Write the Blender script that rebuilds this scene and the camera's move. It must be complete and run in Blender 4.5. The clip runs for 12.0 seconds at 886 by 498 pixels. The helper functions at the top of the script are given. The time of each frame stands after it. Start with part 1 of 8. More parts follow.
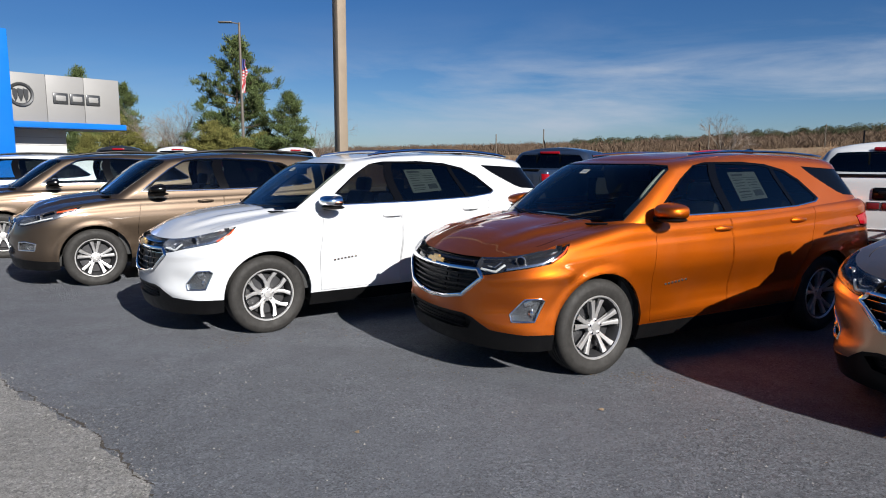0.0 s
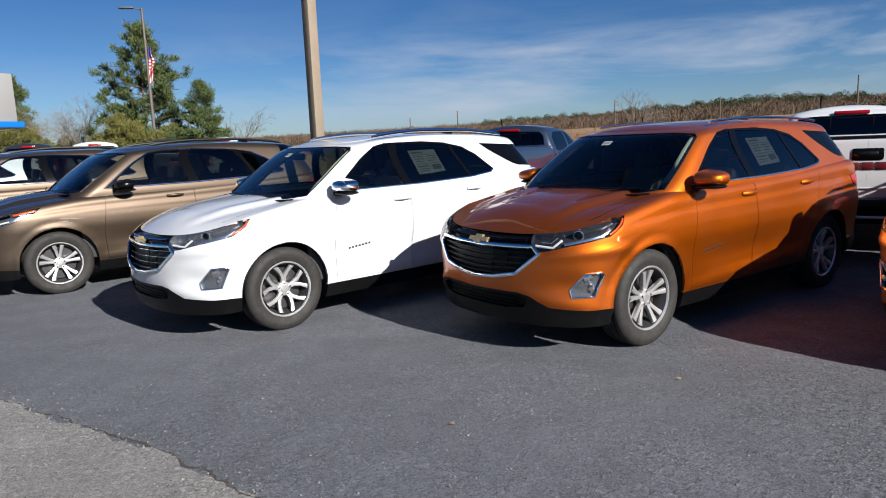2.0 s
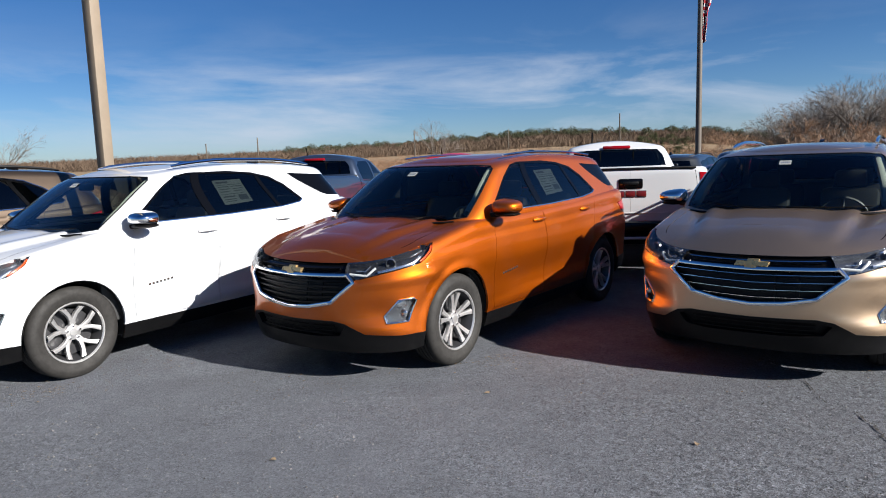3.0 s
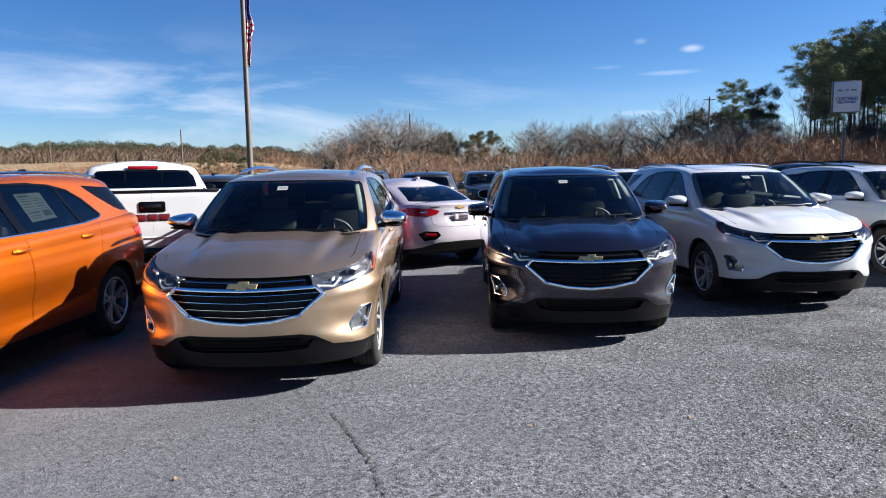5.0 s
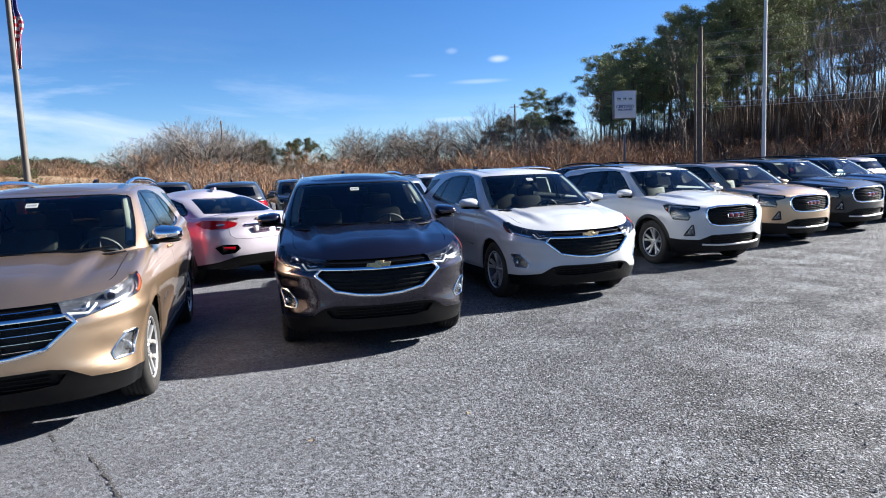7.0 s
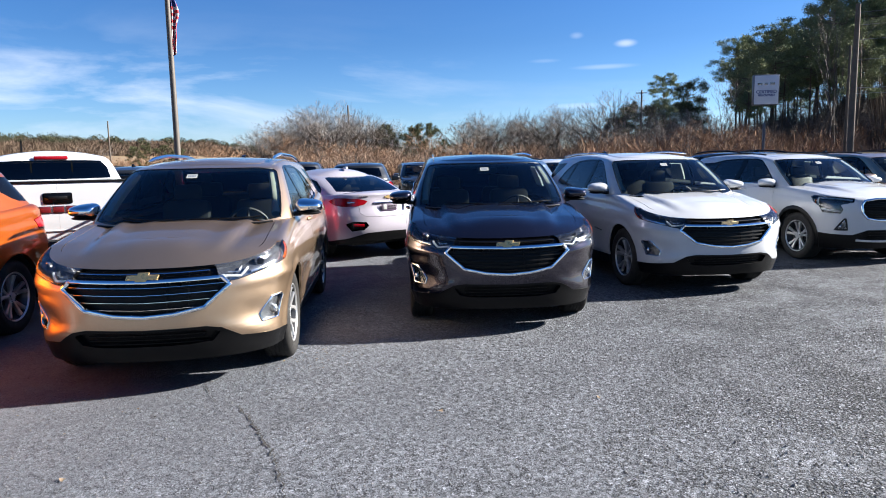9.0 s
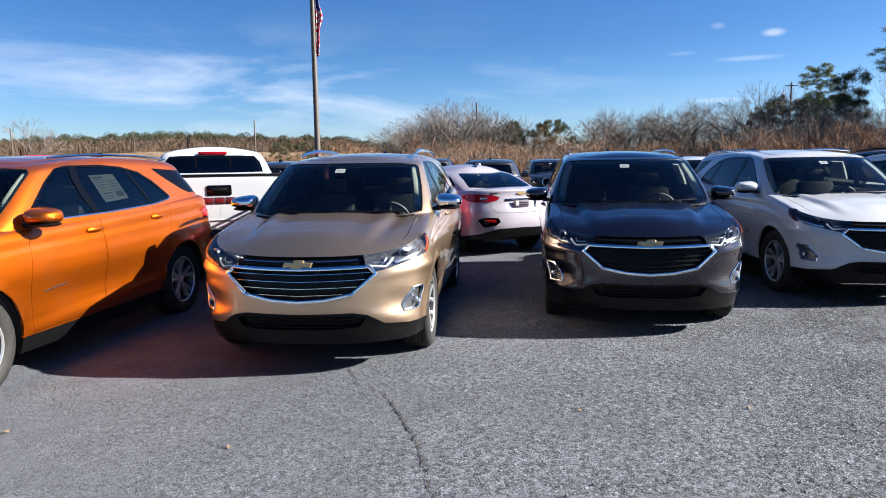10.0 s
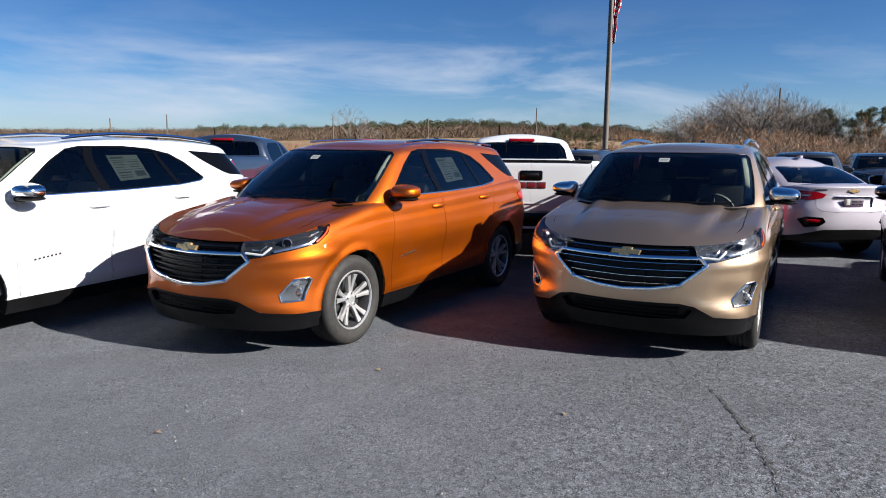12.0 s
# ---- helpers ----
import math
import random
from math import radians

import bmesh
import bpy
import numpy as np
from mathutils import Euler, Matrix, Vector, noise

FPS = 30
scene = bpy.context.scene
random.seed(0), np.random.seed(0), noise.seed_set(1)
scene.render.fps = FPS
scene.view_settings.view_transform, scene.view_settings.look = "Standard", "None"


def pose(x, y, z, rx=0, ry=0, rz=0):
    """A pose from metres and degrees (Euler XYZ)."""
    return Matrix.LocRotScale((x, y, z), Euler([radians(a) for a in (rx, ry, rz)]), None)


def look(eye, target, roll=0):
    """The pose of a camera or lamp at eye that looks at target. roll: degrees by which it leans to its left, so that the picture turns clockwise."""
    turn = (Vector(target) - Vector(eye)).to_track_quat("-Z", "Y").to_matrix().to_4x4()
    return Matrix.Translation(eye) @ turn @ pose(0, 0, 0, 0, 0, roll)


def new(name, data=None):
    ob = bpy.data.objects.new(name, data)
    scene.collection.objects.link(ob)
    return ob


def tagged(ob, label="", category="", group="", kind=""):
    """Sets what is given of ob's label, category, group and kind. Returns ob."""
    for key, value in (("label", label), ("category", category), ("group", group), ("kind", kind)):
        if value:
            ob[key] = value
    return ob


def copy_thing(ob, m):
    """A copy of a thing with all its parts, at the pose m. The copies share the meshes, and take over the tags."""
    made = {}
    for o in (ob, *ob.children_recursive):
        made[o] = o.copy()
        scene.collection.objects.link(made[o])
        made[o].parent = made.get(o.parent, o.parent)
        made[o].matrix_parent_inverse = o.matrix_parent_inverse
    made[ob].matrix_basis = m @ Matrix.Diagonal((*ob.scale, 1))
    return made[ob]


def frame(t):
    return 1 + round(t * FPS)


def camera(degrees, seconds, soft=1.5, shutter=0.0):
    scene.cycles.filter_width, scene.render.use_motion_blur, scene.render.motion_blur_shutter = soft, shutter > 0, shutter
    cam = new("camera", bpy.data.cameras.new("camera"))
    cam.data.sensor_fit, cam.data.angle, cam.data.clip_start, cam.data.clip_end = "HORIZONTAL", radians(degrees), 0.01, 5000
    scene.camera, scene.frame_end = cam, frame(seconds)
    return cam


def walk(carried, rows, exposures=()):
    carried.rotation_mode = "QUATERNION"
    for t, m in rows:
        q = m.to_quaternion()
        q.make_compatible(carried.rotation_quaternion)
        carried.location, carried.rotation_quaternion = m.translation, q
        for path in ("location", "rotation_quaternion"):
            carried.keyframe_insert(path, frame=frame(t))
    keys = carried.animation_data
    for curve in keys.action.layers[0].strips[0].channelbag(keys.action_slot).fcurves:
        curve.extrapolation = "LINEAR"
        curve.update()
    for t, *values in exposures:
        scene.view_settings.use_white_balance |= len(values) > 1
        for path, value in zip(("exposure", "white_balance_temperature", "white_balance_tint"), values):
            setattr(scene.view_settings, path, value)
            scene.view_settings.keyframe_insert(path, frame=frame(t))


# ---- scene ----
cam = camera(67.4, 12.0, 1.0)
PATH = [
    (0, (0.277, -0.012, 1.571), (0.074, 1.96, 1.308), 0.1),
    (0.5, (-0.011, -0.015, 1.555), (-0.153, 1.961, 1.28), -1.2),
    (1, (-0.257, 0.029, 1.552), (-0.38, 2.009, 1.301), -1.8),
    (1.5, (-0.5, 0.126, 1.556), (-0.611, 2.101, 1.261), -3.8),
    (2, (-0.686, 0.133, 1.535), (-0.641, 2.107, 1.222), -2.3),
    (2.5, (-0.792, 0.078, 1.564), (-0.505, 2.037, 1.281), -3.7),
    (3, (-0.754, 0.043, 1.563), (-0.137, 1.928, 1.31), -1.9),
    (3.5, (-0.64, 0.016, 1.558), (0.327, 1.746, 1.291), -1.0),
    (3.7, (-0.593, -0.002, 1.563), (0.47, 1.667, 1.276), -1.5),
    (5.3, (-0.234, -0.32, 1.615), (1.456, 0.727, 1.398), -0.9),
    (5.5, (-0.201, -0.368, 1.613), (1.529, 0.611, 1.395), -1.1),
    (6, (-0.124, -0.454, 1.582), (1.664, 0.413, 1.357), -1.6),
    (6.5, (-0.075, -0.501, 1.592), (1.781, 0.212, 1.376), -2.8),
    (6.7, (-0.065, -0.519, 1.612), (1.795, 0.181, 1.389), -2.5),
    (8.5, (-0.08, -0.508, 1.576), (1.676, 0.417, 1.332), -0.6),
    (9, (-0.127, -0.399, 1.554), (1.574, 0.621, 1.298), -1.1),
    (9.5, (-0.163, -0.358, 1.552), (1.443, 0.806, 1.289), -1.1),
    (10, (-0.218, -0.313, 1.548), (1.264, 1.005, 1.289), -0.8),
    (10.5, (-0.291, -0.246, 1.55), (1.015, 1.244, 1.274), -1.4),
    (11, (-0.387, -0.22, 1.548), (0.685, 1.439, 1.233), -2.0),
    (11.5, (-0.513, -0.176, 1.536), (0.435, 1.565, 1.272), -0.4),
    (12, (-0.667, -0.181, 1.543), (0.178, 1.608, 1.252), 0.5),
]
walk(cam, [(t, look(eye, target, roll)) for t, eye, target, roll in PATH],
     [(t, ev, 6400, 10) for t, ev in ((0.0, 1.17), (1.5, 1.21), (2.5, 1.35), (3.5, 1.61), (5.5, 2.16), (6.5, 2.27), (9.0, 2.21), (10.5, 1.98), (12.0, 1.59))])

# ---------------------------------------------------------------- world and sun
SUN_AZ = (0.655, -0.755)
SUN_EL = radians(28.4)

WISPS = ((15.7, 9.26, 1.1, 0.4, 0.55), (19.6, 10.06, 0.7, 0.35, 0.2), (17.3, 7.53, 3.2, 0.28, 0.26), (22.2, 8.2, 1.6, 0.22, 0.12), (19.5, 4.5, 3.5, 0.35, 0.3))


def make_world():
    w = bpy.data.worlds.new("sky")
    scene.world = w
    w.use_nodes = True
    nt = w.node_tree
    nt.nodes.clear()
    out = nt.nodes.new("ShaderNodeOutputWorld")
    bg = nt.nodes.new("ShaderNodeBackground")
    sky = nt.nodes.new("ShaderNodeTexSky")
    sky.sky_type = "NISHITA"
    sky.sun_disc = False
    sky.sun_elevation = SUN_EL
    sky.sun_rotation = math.atan2(SUN_AZ[0], SUN_AZ[1])
    sky.altitude = 200
    sky.air_density = 1.0
    sky.dust_density = 0.4
    sky.ozone_density = 4.0
    bg.inputs["Strength"].default_value = 0.057
    # thin cirrus, streaked along the horizon
    tc = nt.nodes.new("ShaderNodeTexCoord")
    sep = nt.nodes.new("ShaderNodeSeparateXYZ")
    nt.links.new(tc.outputs["Generated"], sep.inputs[0])
    mp = nt.nodes.new("ShaderNodeMapping")
    mp.inputs["Rotation"].default_value = (radians(-3), radians(4), radians(20))
    mp.inputs["Scale"].default_value = (1.5, 1.5, 8.0)
    nt.links.new(tc.outputs["Generated"], mp.inputs["Vector"])
    nz = nt.nodes.new("ShaderNodeTexNoise")
    nz.inputs["Scale"].default_value = 1.7
    nz.inputs["Detail"].default_value = 9
    nz.inputs["Roughness"].default_value = 0.58
    nz.inputs["Distortion"].default_value = 0.35
    nt.links.new(mp.outputs[0], nz.inputs["Vector"])
    r1 = nt.nodes.new("ShaderNodeMapRange")
    r1.inputs["From Min"].default_value = 0.43
    r1.inputs["From Max"].default_value = 0.70
    nt.links.new(nz.outputs["Fac"], r1.inputs["Value"])
    # clouds keep to a band between about 4 and 16 degrees up
    band = nt.nodes.new("ShaderNodeValToRGB")
    cr = band.color_ramp
    cr.elements[0].position, cr.elements[0].color = 0.0, (0.03, 0.03, 0.03, 1)
    cr.elements[1].position, cr.elements[1].color = 1.0, (0, 0, 0, 1)
    for p, v in ((0.03, 0.35), (0.055, 0.85), (0.09, 1.0), (0.13, 0.8), (0.16, 0.22), (0.21, 0.03)):
        e = cr.elements.new(p)
        e.color = (v, v, v, 1)
    nt.links.new(sep.outputs["Z"], band.inputs["Fac"])
    # thickest to the north-north-east, fading out on both sides
    dot = nt.nodes.new("ShaderNodeVectorMath")
    dot.operation = "DOT_PRODUCT"
    dot.inputs[1].default_value = (math.cos(radians(70)), math.sin(radians(70)), 0)
    nt.links.new(tc.outputs["Generated"], dot.inputs[0])
    r2 = nt.nodes.new("ShaderNodeMapRange")
    r2.inputs["From Min"].default_value = 0.70
    r2.inputs["From Max"].default_value = 0.97
    r2.inputs["To Min"].default_value = 0.12
    nt.links.new(dot.outputs["Value"], r2.inputs["Value"])
    mu0 = nt.nodes.new("ShaderNodeMath")
    mu0.operation = "MULTIPLY"
    nt.links.new(r2.outputs[0], mu0.inputs[1])
    mul = nt.nodes.new("ShaderNodeMath")
    mul.operation = "MULTIPLY"
    nt.links.new(r1.outputs[0], mu0.inputs[0])
    nt.links.new(mu0.outputs[0], mul.inputs[0])
    nt.links.new(band.outputs["Color"], mul.inputs[1])
    # a few small wisps higher up: bearing, height, breadth, depth (degrees) and strength
    total = mul.outputs[0]
    for az, el, wa, we, st in WISPS:
        a, e = radians(az), radians(el)
        off = nt.nodes.new("ShaderNodeVectorMath")
        off.operation = "SUBTRACT"
        off.inputs[1].default_value = (math.cos(a) * math.cos(e), math.sin(a) * math.cos(e), math.sin(e))
        nt.links.new(tc.outputs["Generated"], off.inputs[0])
        turn = nt.nodes.new("ShaderNodeVectorRotate")
        turn.rotation_type = "Z_AXIS"
        turn.inputs["Angle"].default_value = -a
        nt.links.new(off.outputs[0], turn.inputs["Vector"])
        size = nt.nodes.new("ShaderNodeVectorMath")
        size.operation = "MULTIPLY"
        size.inputs[1].default_value = (6.0, 1 / radians(wa), 1 / radians(we))
        nt.links.new(turn.outputs[0], size.inputs[0])
        reach = nt.nodes.new("ShaderNodeVectorMath")
        reach.operation = "LENGTH"
        nt.links.new(size.outputs[0], reach.inputs[0])
        fall = nt.nodes.new("ShaderNodeMapRange")
        fall.interpolation_type = "SMOOTHSTEP"
        for k, v in (("From Min", 0.1), ("From Max", 1.0), ("To Min", st), ("To Max", 0.0)):
            fall.inputs[k].default_value = v
        nt.links.new(reach.outputs["Value"], fall.inputs["Value"])
        both = nt.nodes.new("ShaderNodeMath")
        both.operation = "MAXIMUM"
        nt.links.new(total, both.inputs[0])
        nt.links.new(fall.outputs[0], both.inputs[1])
        total = both.outputs[0]
    mix = nt.nodes.new("ShaderNodeMix")
    mix.data_type = "RGBA"
    mix.inputs["B"].default_value = (3.8, 4.2, 4.9, 1)
    nt.links.new(total, mix.inputs["Factor"])
    hs = nt.nodes.new("ShaderNodeHueSaturation")
    hs.inputs["Saturation"].default_value = 1.22
    tint = nt.nodes.new("ShaderNodeMix")
    tint.data_type, tint.blend_type = "RGBA", "MULTIPLY"
    tint.inputs["Factor"].default_value = 1.0
    tint.inputs["B"].default_value = (0.346, 0.405, 0.523, 1)
    east = nt.nodes.new("ShaderNodeVectorMath")
    east.operation = "DOT_PRODUCT"
    east.inputs[1].default_value = (math.cos(radians(-10)), math.sin(radians(-10)), 0)
    nt.links.new(tc.outputs["Generated"], east.inputs[0])
    glow = nt.nodes.new("ShaderNodeMapRange")
    for k, v in (("From Min", -0.1), ("From Max", 0.9), ("To Min", 1.0), ("To Max", 1.09)):
        glow.inputs[k].default_value = v
    nt.links.new(east.outputs["Value"], glow.inputs["Value"])
    # paler towards the horizon
    pale = nt.nodes.new("ShaderNodeMapRange")
    for k, v in (("From Min", 0.0), ("From Max", 0.17), ("To Min", 1.32), ("To Max", 1.0)):
        pale.inputs[k].default_value = v
    nt.links.new(sep.outputs["Z"], pale.inputs["Value"])
    lift = nt.nodes.new("ShaderNodeMath")
    lift.operation = "MULTIPLY"
    nt.links.new(glow.outputs[0], lift.inputs[0])
    nt.links.new(pale.outputs[0], lift.inputs[1])
    nt.links.new(lift.outputs[0], hs.inputs["Value"])
    nt.links.new(sky.outputs["Color"], hs.inputs["Color"])
    nt.links.new(hs.outputs["Color"], tint.inputs["A"])
    nt.links.new(tint.outputs["Result"], mix.inputs["A"])
    nt.links.new(mix.outputs["Result"], bg.inputs["Color"])
    nt.links.new(bg.outputs[0], out.inputs[0])


make_world()
sun = new("sun", bpy.data.lights.new("sun", "SUN"))
sun.data.energy, sun.data.angle, sun.data.color = 5.0, radians(0.55), (1.0, 0.95, 0.88)
_c = math.cos(SUN_EL)
_n = math.hypot(*SUN_AZ)
_s = Vector((SUN_AZ[0] / _n * _c, SUN_AZ[1] / _n * _c, math.sin(SUN_EL)))
sun.matrix_basis = look(tuple(_s * 60), (0, 0, 0))

# ---------------------------------------------------------------- materials
class Mat:
    """A small builder for procedural materials."""

    def __init__(self, name, **kw):
        self.m = bpy.data.materials.new(name)
        self.m.use_nodes = True
        self.nt = self.m.node_tree
        self.b = self.nt.nodes["Principled BSDF"]
        self.tc = None
        for k, v in kw.items():
            self.set(k.replace("_", " "), v)

    def set(self, k, v):
        if isinstance(v, tuple) and len(v) == 3:
            v = (*v, 1)
        self.b.inputs[k].default_value = v

    def node(self, kind, **kw):
        n = self.nt.nodes.new(kind)
        for k, v in kw.items():
            n.inputs[k.replace("_", " ")].default_value = v
        return n

    def link(self, a, b):
        self.nt.links.new(a, b)

    def coord(self, kind="Object"):
        if not self.tc:
            self.tc = self.nt.nodes.new("ShaderNodeTexCoord")
        return self.tc.outputs[kind]

    def noise(self, scale, detail=4, rough=0.55, coord="Object", stretch=None):
        n = self.node("ShaderNodeTexNoise", Scale=scale, Detail=detail, Roughness=rough)
        src = self.coord(coord)
        if stretch:
            mp = self.node("ShaderNodeMapping", Scale=stretch)
            self.link(src, mp.inputs["Vector"])
            src = mp.outputs[0]
        self.link(src, n.inputs["Vector"])
        return n.outputs["Fac"]

    def ramp(self, fac, stops):
        n = self.nt.nodes.new("ShaderNodeValToRGB")
        cr = n.color_ramp
        while len(cr.elements) < len(stops):
            cr.elements.new(0.5)
        for e, (p, c) in zip(cr.elements, stops):
            e.position = p
            e.color = (*c, 1) if isinstance(c, tuple) else (c, c, c, 1)
        self.link(fac, n.inputs["Fac"])
        return n.outputs["Color"]

    def mix(self, fac, a, b, blend="MIX"):
        n = self.nt.nodes.new("ShaderNodeMix")
        n.data_type = "RGBA"
        n.blend_type = blend
        for key, v in (("Factor", fac), ("A", a), ("B", b)):
            if hasattr(v, "links"):
                self.link(v, n.inputs[key])
            elif key == "Factor":
                n.inputs[key].default_value = v
            else:
                n.inputs[key].default_value = (*v, 1)
        return n.outputs["Result"]

    def bump(self, h, strength=0.3, dist=0.01, under=None):
        n = self.node("ShaderNodeBump", Strength=strength, Distance=dist)
        self.link(h, n.inputs["Height"])
        if under is not None:
            self.link(under, n.inputs["Normal"])
        self.link(n.outputs[0], self.b.inputs["Normal"])
        return n.outputs[0]

    def to(self, k, out):
        self.link(out, self.b.inputs[k])
        return self


def paint(name, col, metal=0.55, rough=0.32, flake=0.05, coat=1.0):
    M = Mat(name, Metallic=metal, Roughness=rough, Coat_Weight=coat, Coat_Roughness=0.03, Coat_IOR=1.45)
    dust = M.noise(2.2, 5, 0.6)
    fl = M.noise(900, 1, 0.5)
    c = M.mix(M.ramp(fl, ((0.42, 0.0), (0.6, 1.0))), col, tuple(min(1.0, v * (1 + 3 * flake)) for v in col))
    d = M.mix(M.ramp(dust, ((0.45, 0.0), (0.85, 0.06 * min(1.0, 0.12 + 2 * max(col))))), c, (0.42, 0.37, 0.3))
    M.to("Base Color", d)
    M.to("Roughness", M.ramp(M.noise(3.5, 6, 0.65), ((0.3, rough * 0.96), (0.8, rough * 1.06))))
    return M.m


def simple(name, col, rough=0.5, metal=0.0, var=0.25, scale=25, bump=0.0, **kw):
    M = Mat(name, Roughness=rough, Metallic=metal, **kw)
    n = M.noise(scale, 5, 0.6)
    M.to("Base Color", M.ramp(n, ((0.25, tuple(v * (1 - var) for v in col)), (0.75, tuple(min(1, v * (1 + var)) for v in col)))))
    M.to("Roughness", M.ramp(M.noise(scale * 0.3, 3), ((0.3, max(0.02, rough * 0.85)), (0.7, min(1, rough * 1.15)))))
    if bump:
        M.bump(M.noise(scale * 4, 4), bump, 0.004)
    return M.m


def glass(name, tint, gloss=0.02):
    """A thin pane: tinted see-through, with a Fresnel gloss."""
    m = bpy.data.materials.new(name)
    m.use_nodes = True
    nt = m.node_tree
    nt.nodes.clear()
    out = nt.nodes.new("ShaderNodeOutputMaterial")
    mix = nt.nodes.new("ShaderNodeMixShader")
    tr = nt.nodes.new("ShaderNodeBsdfTransparent")
    gl = nt.nodes.new("ShaderNodeBsdfGlossy")
    fr = nt.nodes.new("ShaderNodeFresnel")
    fr.inputs["IOR"].default_value = 1.52
    tr.inputs["Color"].default_value = (*tint, 1)
    gl.inputs["Roughness"].default_value = gloss
    gl.inputs["Color"].default_value = (0.95, 0.97, 1.0, 1)
    nt.links.new(fr.outputs[0], mix.inputs[0])
    nt.links.new(tr.outputs[0], mix.inputs[1])
    nt.links.new(gl.outputs[0], mix.inputs[2])
    nt.links.new(mix.outputs[0], out.inputs[0])
    return m


def asphalt_material(name, old=False):
    """Worn asphalt: a grey binder full of stones, each with a tone of its own, dark pits between them where the top has ravelled."""
    M = Mat(name, Roughness=0.85, Specular_IOR_Level=0.3)
    P = "Object"
    big = M.noise(0.45, 6, 0.62, P)
    mid = M.noise(2.6, 6, 0.65, P)

    def cells(scale, feature="F1"):
        v = M.node("ShaderNodeTexVoronoi", Scale=scale, Randomness=1.0)
        v.feature = feature
        # a little noise bends the cells out of their round shape
        n = M.node("ShaderNodeTexNoise", Scale=scale * 0.9, Detail=2)
        M.link(M.coord(P), n.inputs["Vector"])
        s = M.nt.nodes.new("ShaderNodeVectorMath")
        s.operation = "MULTIPLY_ADD"
        s.inputs[1].default_value = (0.5 / scale,) * 3
        M.link(n.outputs["Color"], s.inputs[0])
        M.link(M.coord(P), s.inputs[2])
        M.link(s.outputs[0], v.inputs["Vector"])
        return v

    def tone(v, stops):
        s = M.nt.nodes.new("ShaderNodeSeparateColor")
        M.link(v.outputs["Color"], s.inputs[0])
        return M.ramp(s.outputs[0], stops)

    def spread_of(value, a, b, lo, hi):
        n = M.node("ShaderNodeMapRange", From_Min=a, From_Max=b, To_Min=lo, To_Max=hi)
        M.link(value, n.inputs["Value"])
        return n.outputs[0]

    v0, v1, v2 = cells(34), cells(60), cells(118)
    e0, e1 = cells(34, "DISTANCE_TO_EDGE"), cells(60, "DISTANCE_TO_EDGE")
    dark = (0.095, 0.101, 0.115) if not old else (0.190, 0.186, 0.180)
    lite = (0.144, 0.154, 0.175) if not old else (0.276, 0.270, 0.260)
    base = M.ramp(big, ((0.3, dark), (0.7, lite)))
    base = M.mix(M.ramp(mid, ((0.38, 0.0), (0.75, 0.5))), base, tuple(v * 0.75 for v in dark))
    lin = M.nt.nodes.new("ShaderNodeVectorMath")
    lin.operation = "DOT_PRODUCT"
    lin.inputs[1].default_value = (0.16, -0.30, 0.0)
    M.link(M.coord(P), lin.inputs[0])
    add = M.nt.nodes.new("ShaderNodeMath")
    add.operation = "ADD"
    add.use_clamp = True
    M.link(spread_of(lin.outputs["Value"], -1.0, 0.6, 0.04, 0.85), add.inputs[0])
    M.link(M.ramp(M.noise(0.9, 5, 0.65, P), ((0.36, 0.02 if not old else 0.15), (0.70, 0.45))), add.inputs[1])
    rav = add.outputs[0]
    base = M.mix(rav, M.mix(1.0, base, (0.90, 0.90, 0.90), "MULTIPLY"), M.mix(1.0, base, (1.10, 1.10, 1.09), "MULTIPLY"))
    # every stone its own tone; few are pale
    t0 = tone(v0, ((0.0, 0.60), (0.4, 0.98), (0.85, 1.12), (1.0, 1.6)))
    t1 = tone(v1, ((0.0, 0.40), (0.3, 0.90), (0.8, 1.08), (0.93, 1.25), (1.0, 1.9)))
    t2 = tone(v2, ((0.0, 0.22), (0.22, 0.62), (0.4, 1.0), (0.88, 1.15), (1.0, 1.9)))
    coarse = M.mix(1.0, spread_of(lin.outputs["Value"], 0.25, 1.0, 0.0, 1.0), M.ramp(M.noise(1.3, 4, 0.6, P), ((0.40, 0.25), (0.6, 1.0))), "MULTIPLY")
    base = M.mix(rav, base, M.mix(1.0, base, t1, "MULTIPLY"))
    base = M.mix(spread_of(rav, 0.0, 1.0, 0.38, 1.0), base, M.mix(1.0, base, t2, "MULTIPLY"))
    base = M.mix(coarse, base, M.mix(1.0, M.mix(1.0, base, t0, "MULTIPLY"), (1.18, 1.18, 1.18), "MULTIPLY"))
    base = M.mix(coarse, base, M.mix(1.0, base, M.ramp(e0.outputs["Distance"], ((0.0, 0.20), (0.12, 0.6), (0.24, 1.10))), "MULTIPLY"))
    pit = M.ramp(e1.outputs["Distance"], ((0.0, 0.15), (0.12, 0.5), (0.26, 1.06)))
    lost = M.mix(1.0, rav, M.ramp(M.noise(22, 3, 0.6, P), ((0.45, 0.04), (0.66, 1.0))), "MULTIPLY")
    base = M.mix(lost, base, M.mix(1.0, base, pit, "MULTIPLY"))
    grain = M.ramp(M.noise(320, 2, 0.7, P), ((0.3, 0.52), (0.7, 1.48)))
    base = M.mix(spread_of(lin.outputs["Value"], -1.0, 0.2, 0.22, 1.0), base, M.mix(1.0, base, grain, "MULTIPLY"))
    stain = M.ramp(M.noise(0.8, 4, 0.6, P, (0.6, 1.6, 1)), ((0.60, 0.0), (0.76, 0.4)))
    base = M.mix(stain, base, (0.04125, 0.04275, 0.04575))
    M.to("Base Color", base)
